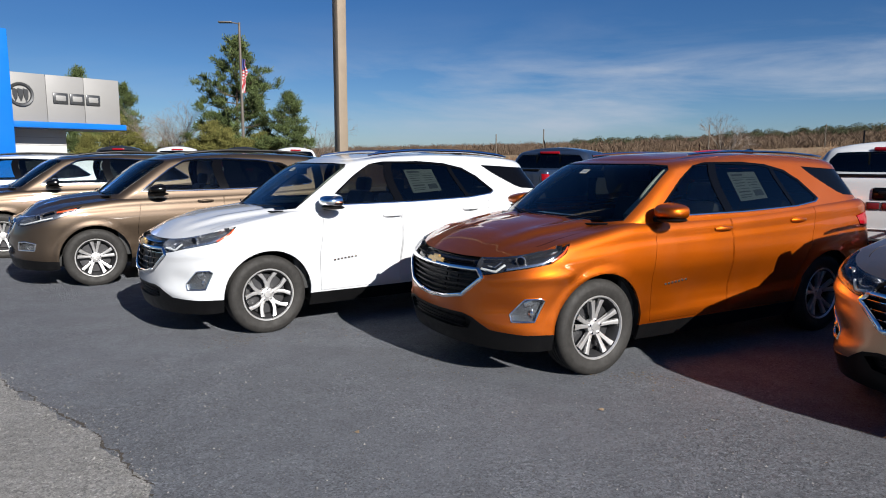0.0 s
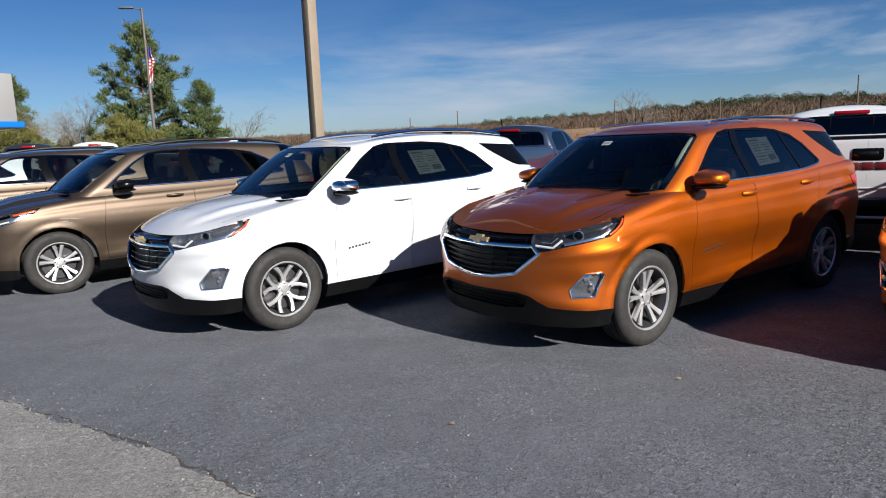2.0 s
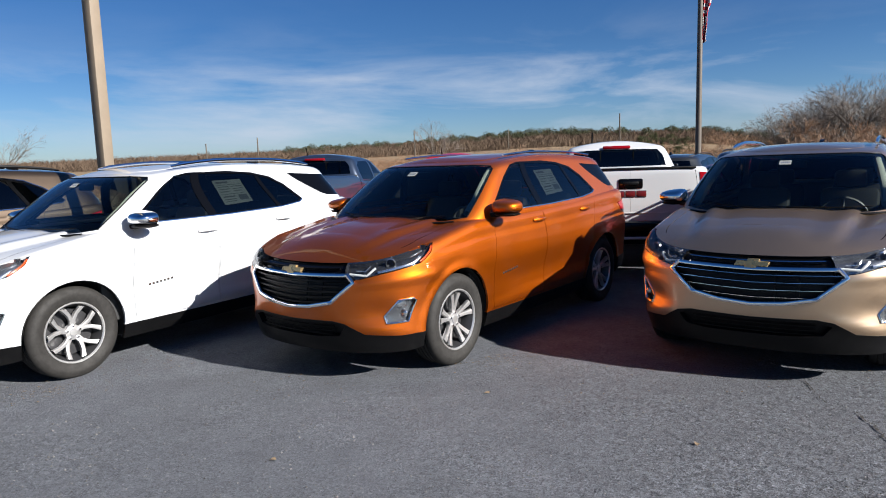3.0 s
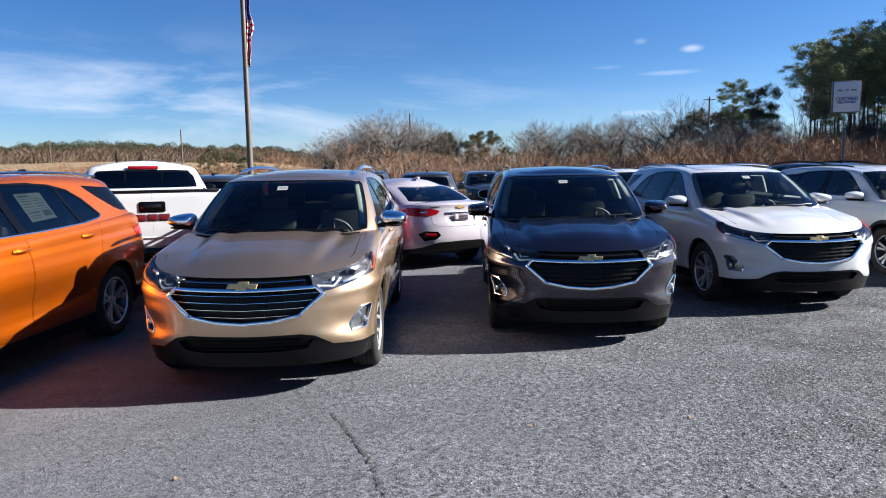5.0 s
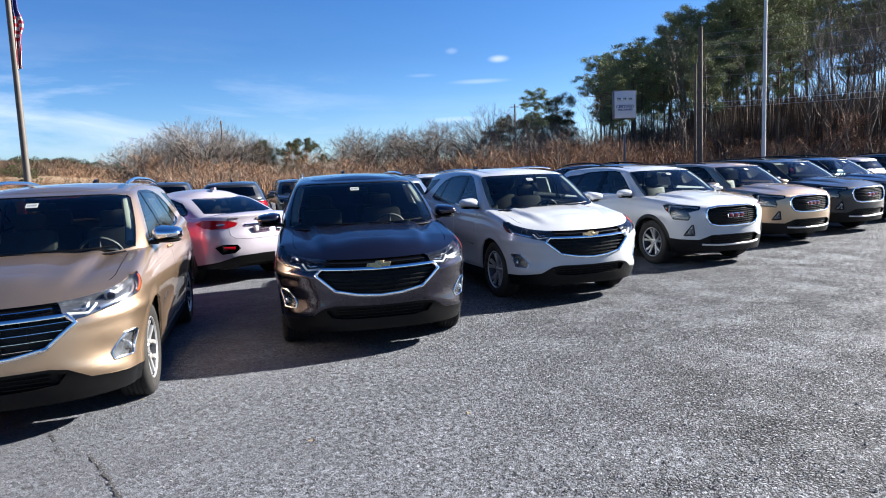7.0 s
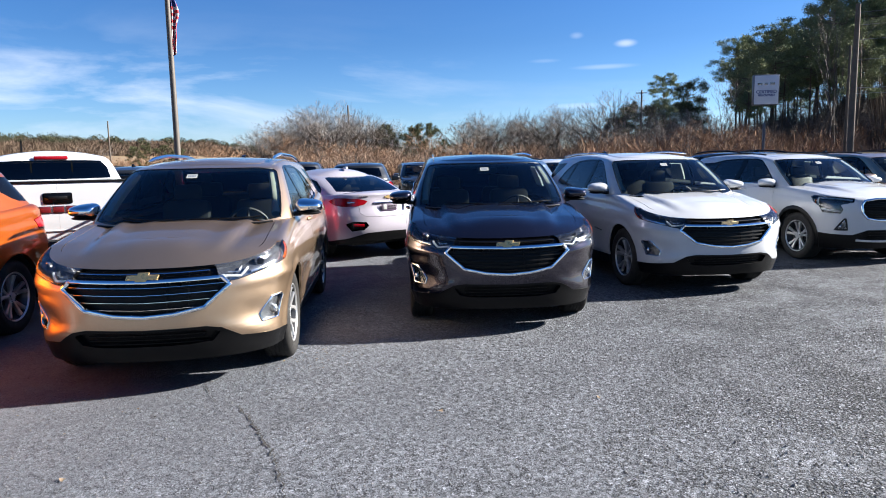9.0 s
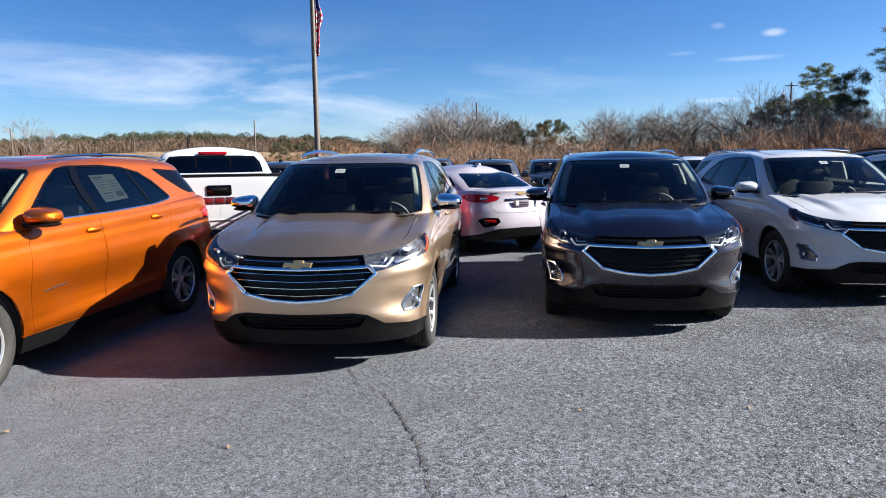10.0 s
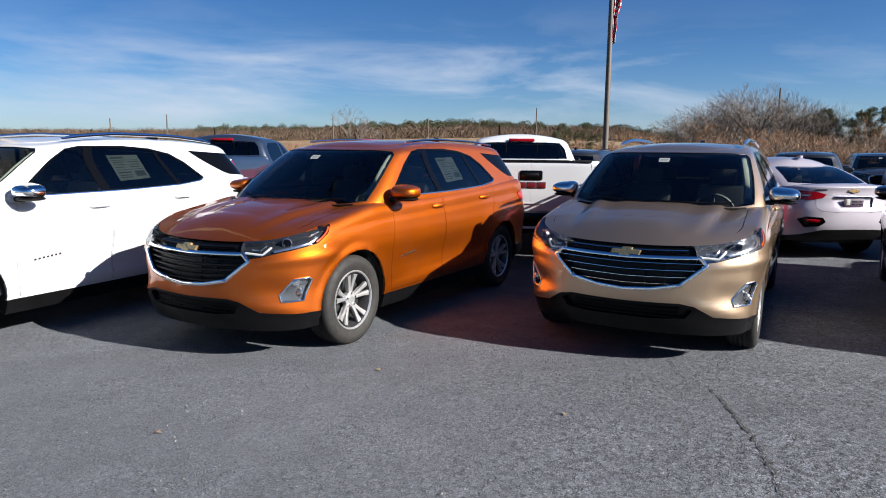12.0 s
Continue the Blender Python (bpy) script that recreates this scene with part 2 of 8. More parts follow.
    M.to("Roughness", M.ramp(mid, ((0.3, 0.66), (0.7, 0.9))))
    n1 = M.bump(M.mix(1.0, t2, grain, "MULTIPLY"), 0.7, 0.005)
    n2 = M.node("ShaderNodeBump", Distance=0.016, Strength=1.0)
    up = M.ramp(e1.outputs["Distance"], ((0.0, 0.0), (0.16, 0.75), (0.4, 1.0)))
    M.link(M.mix(1.0, M.mix(1.0, up, t1, "MULTIPLY"), lost, "MULTIPLY"), n2.inputs["Height"])
    M.link(n1, n2.inputs["Normal"])
    n3 = M.node("ShaderNodeBump", Distance=0.026, Strength=1.0)
    M.link(M.mix(1.0, M.mix(1.0, M.ramp(e0.outputs["Distance"], ((0.0, 0.0), (0.18, 0.8), (0.4, 1.0))), t0, "MULTIPLY"), coarse, "MULTIPLY"), n3.inputs["Height"])
    M.link(n2.outputs[0], n3.inputs["Normal"])
    M.link(n3.outputs[0], M.b.inputs["Normal"])
    return M.m


def foliage_material(name, a, b, rough=0.6):
    M = Mat(name, Roughness=max(rough, 0.8), Specular_IOR_Level=0.15)
    inf = M.nt.nodes.new("ShaderNodeNewGeometry")
    base = M.ramp(inf.outputs["Random Per Island"], ((0.0, a), (1.0, b)))
    M.to("Base Color", M.mix(M.ramp(M.noise(0.6, 3), ((0.3, 0.0), (0.8, 0.5))), base, tuple(v * 0.6 for v in a)))
    return M.m


PAINT_ORANGE = paint("paint_orange", (0.40, 0.083, 0.0013), 0.94, 0.46)
PAINT_WHITE = paint("paint_white", (0.415, 0.428, 0.444), 0.0, 0.35, 0.0)
PAINT_TAN = paint("paint_tan", (0.51, 0.364, 0.241), 0.96, 0.36)
PAINT_BLUEGREY = paint("paint_bluegrey", (0.029, 0.026, 0.040), 0.92, 0.24)
PAINT_BRONZE = paint("paint_bronze", (0.068, 0.049, 0.034), 0.85, 0.46)
PAINT_SILVER = paint("paint_silver", (0.312, 0.2925, 0.3354), 0.25, 0.32)
PAINT_BROWN = paint("paint_brown", (0.10, 0.07, 0.05), 0.5, 0.32)
PAINT_DARK = paint("paint_dark", (0.022, 0.024, 0.026), 0.4, 0.3)
PAINT_NAVY = paint("paint_navy", (0.022, 0.034, 0.060), 0.5, 0.3)
PAINT_RED = paint("paint_red", (0.4, 0.0096, 0.0144), 0.15, 0.3)
PAINT_SLATE = paint("paint_slate", (0.055, 0.078, 0.115), 0.5, 0.3)
BLACK_TRIM = simple("black_trim", (0.0022, 0.0022, 0.0025), 0.42, 0, 0.2, 60, 0.10, Specular_IOR_Level=0.22)
GLOSS_BLACK = simple("gloss_black", (0.002, 0.002, 0.0022), 0.12, 0, 0.1, 20, 0.0, Specular_IOR_Level=0.22)
CHROME = simple("chrome", (0.82, 0.83, 0.85), 0.06, 1.0, 0.03, 6)
ALLOY = simple("alloy", (0.58, 0.575, 0.57), 0.34, 0.8, 0.06, 30)
ALLOY_DARK = simple("alloy_dark", (0.045, 0.045, 0.048), 0.4, 0.6, 0.1, 30)
RUBBER = simple("tyre_rubber", (0.019, 0.018, 0.017), 0.7, 0, 0.35, 40, 0.2, Specular_IOR_Level=0.25)
INTERIOR = simple("interior_black", (0.022, 0.0225, 0.023), 0.65, 0, 0.25, 60, 0.2)
INTERIOR_PALE = simple("pillar_trim", (0.40, 0.41, 0.38), 0.75, 0, 0.08, 40)
INTERIOR_GREY = simple("interior_grey", (0.085, 0.085, 0.086), 0.7, 0, 0.2, 60, 0.2)
UNDERBODY = simple("underbody", (0.012, 0.012, 0.012), 0.9, 0, 0.3, 20)
GLASS_SIDE = glass("glass_side", (0.72, 0.77, 0.76))
GLASS_PRIVACY = glass("glass_privacy", (0.128, 0.144, 0.14))
GLASS_FRONT = glass("glass_front", (0.76, 0.82, 0.77))
GLASS_CLEAR = glass("lamp_lens", (0.9, 0.92, 0.93))
LAMP_DARK = simple("lamp_housing", (0.22, 0.23, 0.25), 0.24, 0.85, 0.3, 14)
LAMP_DIM = simple("lamp_housing_dark", (0.05, 0.053, 0.06), 0.22, 0.7, 0.3, 14)
LAMP_SILVER = simple("lamp_reflector", (0.60, 0.61, 0.63), 0.16, 0.95, 0.15, 30)
LAMP_WHITE = simple("lamp_white", (0.5, 0.515, 0.53), 0.25, 0.2, 0.05, 30)
AMBER = simple("amber_reflector", (0.40, 0.055, 0.008), 0.15, 0.0, 0.15, 80, 0.0, Coat_Weight=1.0)
TAIL_RED = simple("tail_red", (0.20, 0.003, 0.007), 0.12, 0.0, 0.2, 80, 0.0, Coat_Weight=0.2, Specular_IOR_Level=0.3)
GOLD = simple("emblem_gold", (0.55, 0.38, 0.17), 0.28, 0.7, 0.15, 50)
RED_BADGE = simple("badge_red", (0.14, 0.012, 0.015), 0.25, 0.4, 0.1, 50)
PAPER = simple("paper_label", (0.288, 0.296, 0.28), 0.7, 0, 0.08, 30)
INK = simple("label_ink", (0.10, 0.12, 0.16), 0.7, 0, 0.1, 30)
BADGE_GREY = simple("badge_grey", (0.22, 0.21, 0.2), 0.2, 0.9, 0.1, 50)
PLATE_DARK = simple("plate_dark", (0.05, 0.03, 0.06), 0.5, 0, 0.1, 30)
SHEET = simple("price_paper", (0.74, 0.76, 0.72), 0.8, 0, 0.06, 30)
SHEET_INK = simple("price_ink", (0.28, 0.30, 0.31), 0.7, 0, 0.1, 30)

# ---------------------------------------------------------------- mesh helpers
def part(name, bm, material, parent=None, label="", smooth=True, angle=38, kind=""):
    """Links a bmesh as one mesh object, under a thing or a part."""
    me = bpy.data.meshes.new(name)
    bm.normal_update()
    bm.to_mesh(me)
    bm.free()
    if smooth:
        me.polygons.foreach_set("use_smooth", [True] * len(me.polygons))
        me.set_sharp_from_angle(angle=radians(angle))
    for m in material if isinstance(material, (list, tuple)) else [material]:
        me.materials.append(m)
    ob = new(name, me)
    ob.parent = parent
    return tagged(ob, label, kind=kind)


def empty(name, label, category, group="", kind=""):
    ob = new(name)
    ob.empty_display_size = 0.3
    return tagged(ob, label, category, group, kind)


def mirrored(ob, parent=None):
    """The same part on the other side of its thing."""
    o = ob.copy()
    scene.collection.objects.link(o)
    if parent is not None:
        o.parent = parent
    o.location = (ob.location[0], -ob.location[1], ob.location[2])
    o.scale = (ob.scale[0], -ob.scale[1], ob.scale[2])
    return o


def add_box(bm, c, s, bevel=0.0, rot=None, seg=2):
    r = bmesh.ops.create_cube(bm, size=1.0)
    vs = r["verts"]
    m = Matrix.Translation(c) @ (rot.to_4x4() if rot else Matrix.Identity(4)) @ Matrix.Diagonal((*s, 1))
    bmesh.ops.transform(bm, matrix=m, verts=vs)
    if bevel > 0:
        es = list({e for v in vs for e in v.link_edges})
        bmesh.ops.bevel(bm, geom=es, offset=bevel, segments=seg, profile=0.5, affect="EDGES")


def add_tube(bm, pts, rad, seg=8, closed=False, flat=1.0, cap=True):
    """A tube through pts; rad a number or one for each point; flat squashes it along the second axis."""
    pts = [Vector(p) for p in pts]
    n = len(pts)
    rings = []
    for i, p in enumerate(pts):
        a = pts[i - 1] if (i or closed) else p
        b = pts[(i + 1) % n] if (i < n - 1 or closed) else p
        d = (b - a).normalized()
        up = Vector((0, 0, 1)) if abs(d.z) < 0.95 else Vector((1, 0, 0))
        s = d.cross(up).normalized()
        t = s.cross(d)
        r = rad[i] if hasattr(rad, "__len__") else rad
        rings.append([bm.verts.new(p + (s * math.cos(k * 2 * math.pi / seg) * flat + t * math.sin(k * 2 * math.pi / seg)) * r) for k in range(seg)])
    for i in range(n if closed else n - 1):
        A, B = rings[i], rings[(i + 1) % n]
        for k in range(seg):
            bm.faces.new((A[k], A[(k + 1) % seg], B[(k + 1) % seg], B[k]))
    if cap and not closed:
        bm.faces.new(rings[0])
        bm.faces.new(rings[-1][::-1])


def add_lathe(bm, prof, seg=40, close=False):
    """Turns (radius, y) pairs about the y axis."""
    rings = []
    for r, y in prof:
        rings.append([bm.verts.new((r * math.cos(k * 2 * math.pi / seg), y, r * math.sin(k * 2 * math.pi / seg))) for k in range(seg)])
    m = len(prof)
    for i in range(m if close else m - 1):
        A, B = rings[i], rings[(i + 1) % m]
        for k in range(seg):
            bm.faces.new((A[k], B[k], B[(k + 1) % seg], A[(k + 1) % seg]))
    return rings


def add_prism(bm, poly, y0, y1):
    """A polygon in x, z given depth along y."""
    a = [bm.verts.new((x, y0, z)) for x, z in poly]
    b = [bm.verts.new((x, y1, z)) for x, z in poly]
    n = len(poly)
    bm.faces.new(a)
    bm.faces.new(b[::-1])
    for i in range(n):
        bm.faces.new((a[i], b[i], b[(i + 1) % n], a[(i + 1) % n]))


def table(pairs):
    """A smooth curve through (key, value) pairs."""
    pairs = sorted(pairs)
    X = [p[0] for p in pairs]
    Y = [p[1] for p in pairs]
    n = len(X)
    D = [(Y[i + 1] - Y[i]) / (X[i + 1] - X[i]) for i in range(n - 1)]
    T = [D[0]] + [0 if D[i] * D[i + 1] < 0 else 2 * D[i] * D[i + 1] / (D[i] + D[i + 1] + 1e-12 * (1 if D[i] >= 0 else -1)) if D[i] * D[i + 1] else 0 for i in range(n - 2)] + [D[-1]]

    def f(x):
        if x <= X[0]:
            return Y[0]
        if x >= X[-1]:
            return Y[-1]
        i = 0
        while x > X[i + 1]:
            i += 1
        h = X[i + 1] - X[i]
        t = (x - X[i]) / h
        return (2 * t**3 - 3 * t**2 + 1) * Y[i] + (t**3 - 2 * t**2 + t) * h * T[i] + (-2 * t**3 + 3 * t**2) * Y[i + 1] + (t**3 - t**2) * h * T[i + 1]

    return f


def grow(poly, d):
    """The polygon moved outward by d."""
    n = len(poly)
    area = sum(poly[i][0] * poly[(i + 1) % n][1] - poly[(i + 1) % n][0] * poly[i][1] for i in range(n))
    s = 1 if area > 0 else -1
    out = []
    for i in range(n):
        p, q, r = (Vector(poly[j % n]) for j in (i - 1, i, i + 1))
        a, b = (q - p).normalized(), (r - q).normalized()
        na, nb = Vector((a.y, -a.x)) * s, Vector((b.y, -b.x)) * s
        m = na + nb
        k = min(2.5, 2 / max(0.3, m.dot(m)))
        out.append(tuple(q + m * d * k))
    return out


def inside(poly, x, y):
    c = False
    n = len(poly)
    for i in range(n):
        x1, y1 = poly[i]
        x2, y2 = poly[(i + 1) % n]
        if (y1 > y) != (y2 > y) and x < (x2 - x1) * (y - y1) / (y2 - y1) + x1:
            c = not c
    return c


def circle(x, z, r, n=28, a0=0, a1=360):
    return [(x + r * math.cos(radians(a0 + (a1 - a0) * i / n)), z + r * math.sin(radians(a0 + (a1 - a0) * i / n))) for i in range(n)]


# ---------------------------------------------------------------- a car's outer skin
class Shell:
    """Half of a car's skin: plan outlines with rounded corners, stacked over the height. Its flat layout (length round the plan,
    height) is cut into panels, lamps and panes before it is bent into shape."""

    def __init__(self, XF, XR, CF, CR, HW, top, bot, nf=2.4, nr=3.0, rnd=0.08, rin=0.06, zref=0.6):
        self.XF, self.XR, self.CF, self.CR, self.HW = XF, XR, CF, CR, HW
        self.nf, self.nr, self.rnd, self.rin = nf, nr, rnd, rin
        self.topx, self.botx = top, bot
        self.relief = None
        self.us = [3 * i / 300 for i in range(301)]
        pts = [self.raw(u, zref, 0) for u in self.us]
        self.ss = [0.0]
        for a, b in zip(pts, pts[1:]):
            self.ss.append(self.ss[-1] + (b - a).length)
        self.xr = [p.x for p in pts]

    def raw(self, u, z, ins):
        xf, xr, cf, cr = self.XF(z) - ins, self.XR(z) + ins, self.CF(z), self.CR(z)
        if u <= 1:
            th = u * math.pi / 2
            x = cf + (xf - cf) * max(0, math.cos(th)) ** (2 / self.nf)
            y = (self.HW(z, x) - ins) * math.sin(th) ** (2 / self.nf)
        elif u <= 2:
            x = cf + (cr - cf) * (u - 1)
            y = self.HW(z, x) - ins
        else:
            th = (u - 2) * math.pi / 2
            x = cr + (xr - cr) * math.sin(th) ** (2 / self.nr)
            y = (self.HW(z, x) - ins) * max(0, math.cos(th)) ** (2 / self.nr)
        return Vector((x, y, z))

    def u_of(self, s):
        return float(np.interp(s, self.ss, self.us))

    def s_of(self, u):
        return float(np.interp(u, self.us, self.ss))

    def top(self, u):
        return self.topx(float(np.interp(u, self.us, self.xr)))

    def bot(self, u):
        return self.botx(float(np.interp(u, self.us, self.xr)))

    def at(self, s, z):
        u = self.u_of(s)
        d = (z - (self.top(u) - self.rnd)) / self.rnd
        ins = self.rin * (1 - math.sqrt(max(0.0, 1 - min(1, d) ** 2))) if d > 0 else 0
        p = self.raw(u, z, ins)
        if self.relief:
            h = self.relief(p.x, p.y, z)
            if abs(h) > 1e-5:
                a, b = self.raw(max(0.0, u - 0.01), z, ins), self.raw(min(3.0, u + 0.01), z, ins)
                t = b - a
                n = Vector((-t.y, t.x, 0)).normalized()
                if n.y < 0 and n.x < 0 and u < 2:
                    n = -n
                if n.dot(Vector((p.x + 1.3, p.y * 1.6, 0))) < 0:
                    n = -n
                y = p.y
                p = p + n * h
                if y < 1e-4:
                    p.y = y
        return p

    def side(self, x, z):
        cf, cr = self.CF(z), self.CR(z)
        if x > cf:
            r = min(1, (x - cf) / (self.XF(z) - cf))
            u = math.acos(r ** (self.nf / 2)) * 2 / math.pi
        elif x < cr:
            r = min(1, (x - cr) / (self.XR(z) - cr))
            u = 2 + math.asin(r ** (self.nr / 2)) * 2 / math.pi
        else:
            u = 1 + (x - cf) / (cr - cf)
        return (self.s_of(u), z)

    def front(self, y, z):
        r = min(1, abs(y) / self.HW(z, self.CF(z)))
        return (math.copysign(self.s_of(math.asin(r ** (self.nf / 2)) * 2 / math.pi), y) if y else 0.0, z)

    def rear(self, y, z):
        r = min(1, max(0, y) / self.HW(z, self.CR(z)))
        return (self.s_of(2 + math.acos(r ** (self.nr / 2)) * 2 / math.pi), z)

    def poly(self, pts):
        """Points ("s", x, z), ("f", y, z) or ("r", y, z) laid flat."""
        fn = {"s": self.side, "f": self.front, "r": self.rear}
        out = []
        for k, a, z in pts:
            p = fn[k](a, z)
            if k == "f" and a < 0:
                p = (-0.05, z)
            if k == "r" and a < 0:
                p = (self.ss[-1] + 0.05, z)
            out.append(p)
        return out

    def grid(self, nu=(34, 64, 14), rows=32, low=False):
        if low:
            nu, rows = (12, 30, 8), 13
        us = [i / nu[0] for i in range(nu[0])] + [1 + i / nu[1] for i in range(nu[1])] + [2 + i / nu[2] for i in range(nu[2] + 1)]
        bm = bmesh.new()
        V = []
        for u in us:
            zb, zt = self.bot(u), self.top(u)
            V.append([bm.verts.new((self.s_of(u), zb + (zt - zb) * (1 - (1 - j / rows) ** 1.5), 0)) for j in range(rows + 1)])
        for a, b in zip(V, V[1:]):
            for j in range(rows):
                bm.faces.new((a[j], b[j], b[j + 1], a[j + 1]))
        self.edge = [(v[-1].co.x, v[-1].co.y) for v in V]
        return bm

    def cut(self, bm, poly):
        n = len(poly)
        for i in range(n):
            a, b = Vector((*poly[i], 0)), Vector((*poly[(i + 1) % n], 0))
            d = b - a
            if d.length < 1e-5:
                continue
            d.normalize()
            no = Vector((d.y, -d.x, 0))
            x0, x1, y0, y1 = min(a.x, b.x) - 1e-4, max(a.x, b.x) + 1e-4, min(a.y, b.y) - 1e-4, max(a.y, b.y) + 1e-4
            mid, reach = (a + b) / 2, (b - a).length / 2 + 0.25
            sel = []
            for f in bm.faces:
                c = f.verts[0].co
                if abs(c.x - mid.x) > reach or abs(c.y - mid.y) > reach:
                    continue
                xs = [v.co.x for v in f.verts]
                ys = [v.co.y for v in f.verts]
                if max(xs) < x0 or min(xs) > x1 or max(ys) < y0 or min(ys) > y1:
                    continue
                ds = [(v.co - a).dot(no) for v in f.verts]
                if min(ds) < -1e-6 and max(ds) > 1e-6:
                    sel.append(f)
            if sel:
                geom = set(sel)
                for f in sel:
                    geom.update(f.edges)
                    geom.update(f.verts)
                bmesh.ops.bisect_plane(bm, geom=list(geom), dist=1e-6, plane_co=a, plane_no=no)

    def panels(self, regions, low=False):
        """Cuts the skin along the regions' polygons; a later region wins. Gives the bent skin and the faces of each region."""
        bm = self.grid(low=low)
        for _, poly in regions:
            self.cut(bm, poly)
        got = {}
        for f in bm.faces:
            c = f.calc_center_median()
            name = "body"
            for nm, poly in regions:
                if inside(poly, c.x, c.y):
                    name = nm
            got.setdefault(name, []).append(f)
        for v in bm.verts:
            v.co = self.at(v.co.x, v.co.y)
        bm.normal_update()
        f = max(bm.faces, key=lambda f: f.calc_center_median().y)
        if f.normal.y < 0:
            bmesh.ops.reverse_faces(bm, faces=bm.faces[:])
        bm.normal_update()
        return bm, got


def take(faces, off=0.0, rim=-0.015, both=False, into=None, extra=None):
    """A new mesh of some faces, moved off along the normal, with a folded edge; both: with its mirror image, as one mesh."""
    bm = bmesh.new()
    m = {}
    for f in faces:
        vs = []
        for v in f.verts:
            if v not in m:
                n = v.normal.copy()
                if both and abs(v.co.y) < 1e-4:
                    n.y = 0
                w = bm.verts.new(v.co + n * off)
                if both and abs(v.co.y) < 1e-4:
                    w.co.y = 0
                m[v] = w
            vs.append(m[v])
        try:
            bm.faces.new(vs)
        except ValueError:
            pass
    if extra:
        extra(bm)
    if both:
        g = bm.verts[:] + bm.edges[:] + bm.faces[:]
        r = bmesh.ops.duplicate(bm, geom=g)
        dv = [e for e in r["geom"] if isinstance(e, bmesh.types.BMVert)]
        df = [e for e in r["geom"] if isinstance(e, bmesh.types.BMFace)]
        for v in dv:
            v.co.y = -v.co.y
        bmesh.ops.reverse_faces(bm, faces=df)
        bmesh.ops.remove_doubles(bm, verts=bm.verts[:], dist=2e-4)
    bm.normal_update()
    if rim:
        es = [e for e in bm.edges if e.is_boundary and (both or abs(e.verts[0].co.y) + abs(e.verts[1].co.y) > 1e-3)]
        nrm = {v: v.normal.copy() for e in es for v in e.verts}
        r = bmesh.ops.extrude_edge_only(bm, edges=es)
        nv = [g for g in r["geom"] if isinstance(g, bmesh.types.BMVert)]
        near = {}
        for v, n in nrm.items():
            near[tuple(round(c, 5) for c in v.co)] = n
        for v in nv:
            v.co += near[tuple(round(c, 5) for c in v.co)] * rim
    return bm

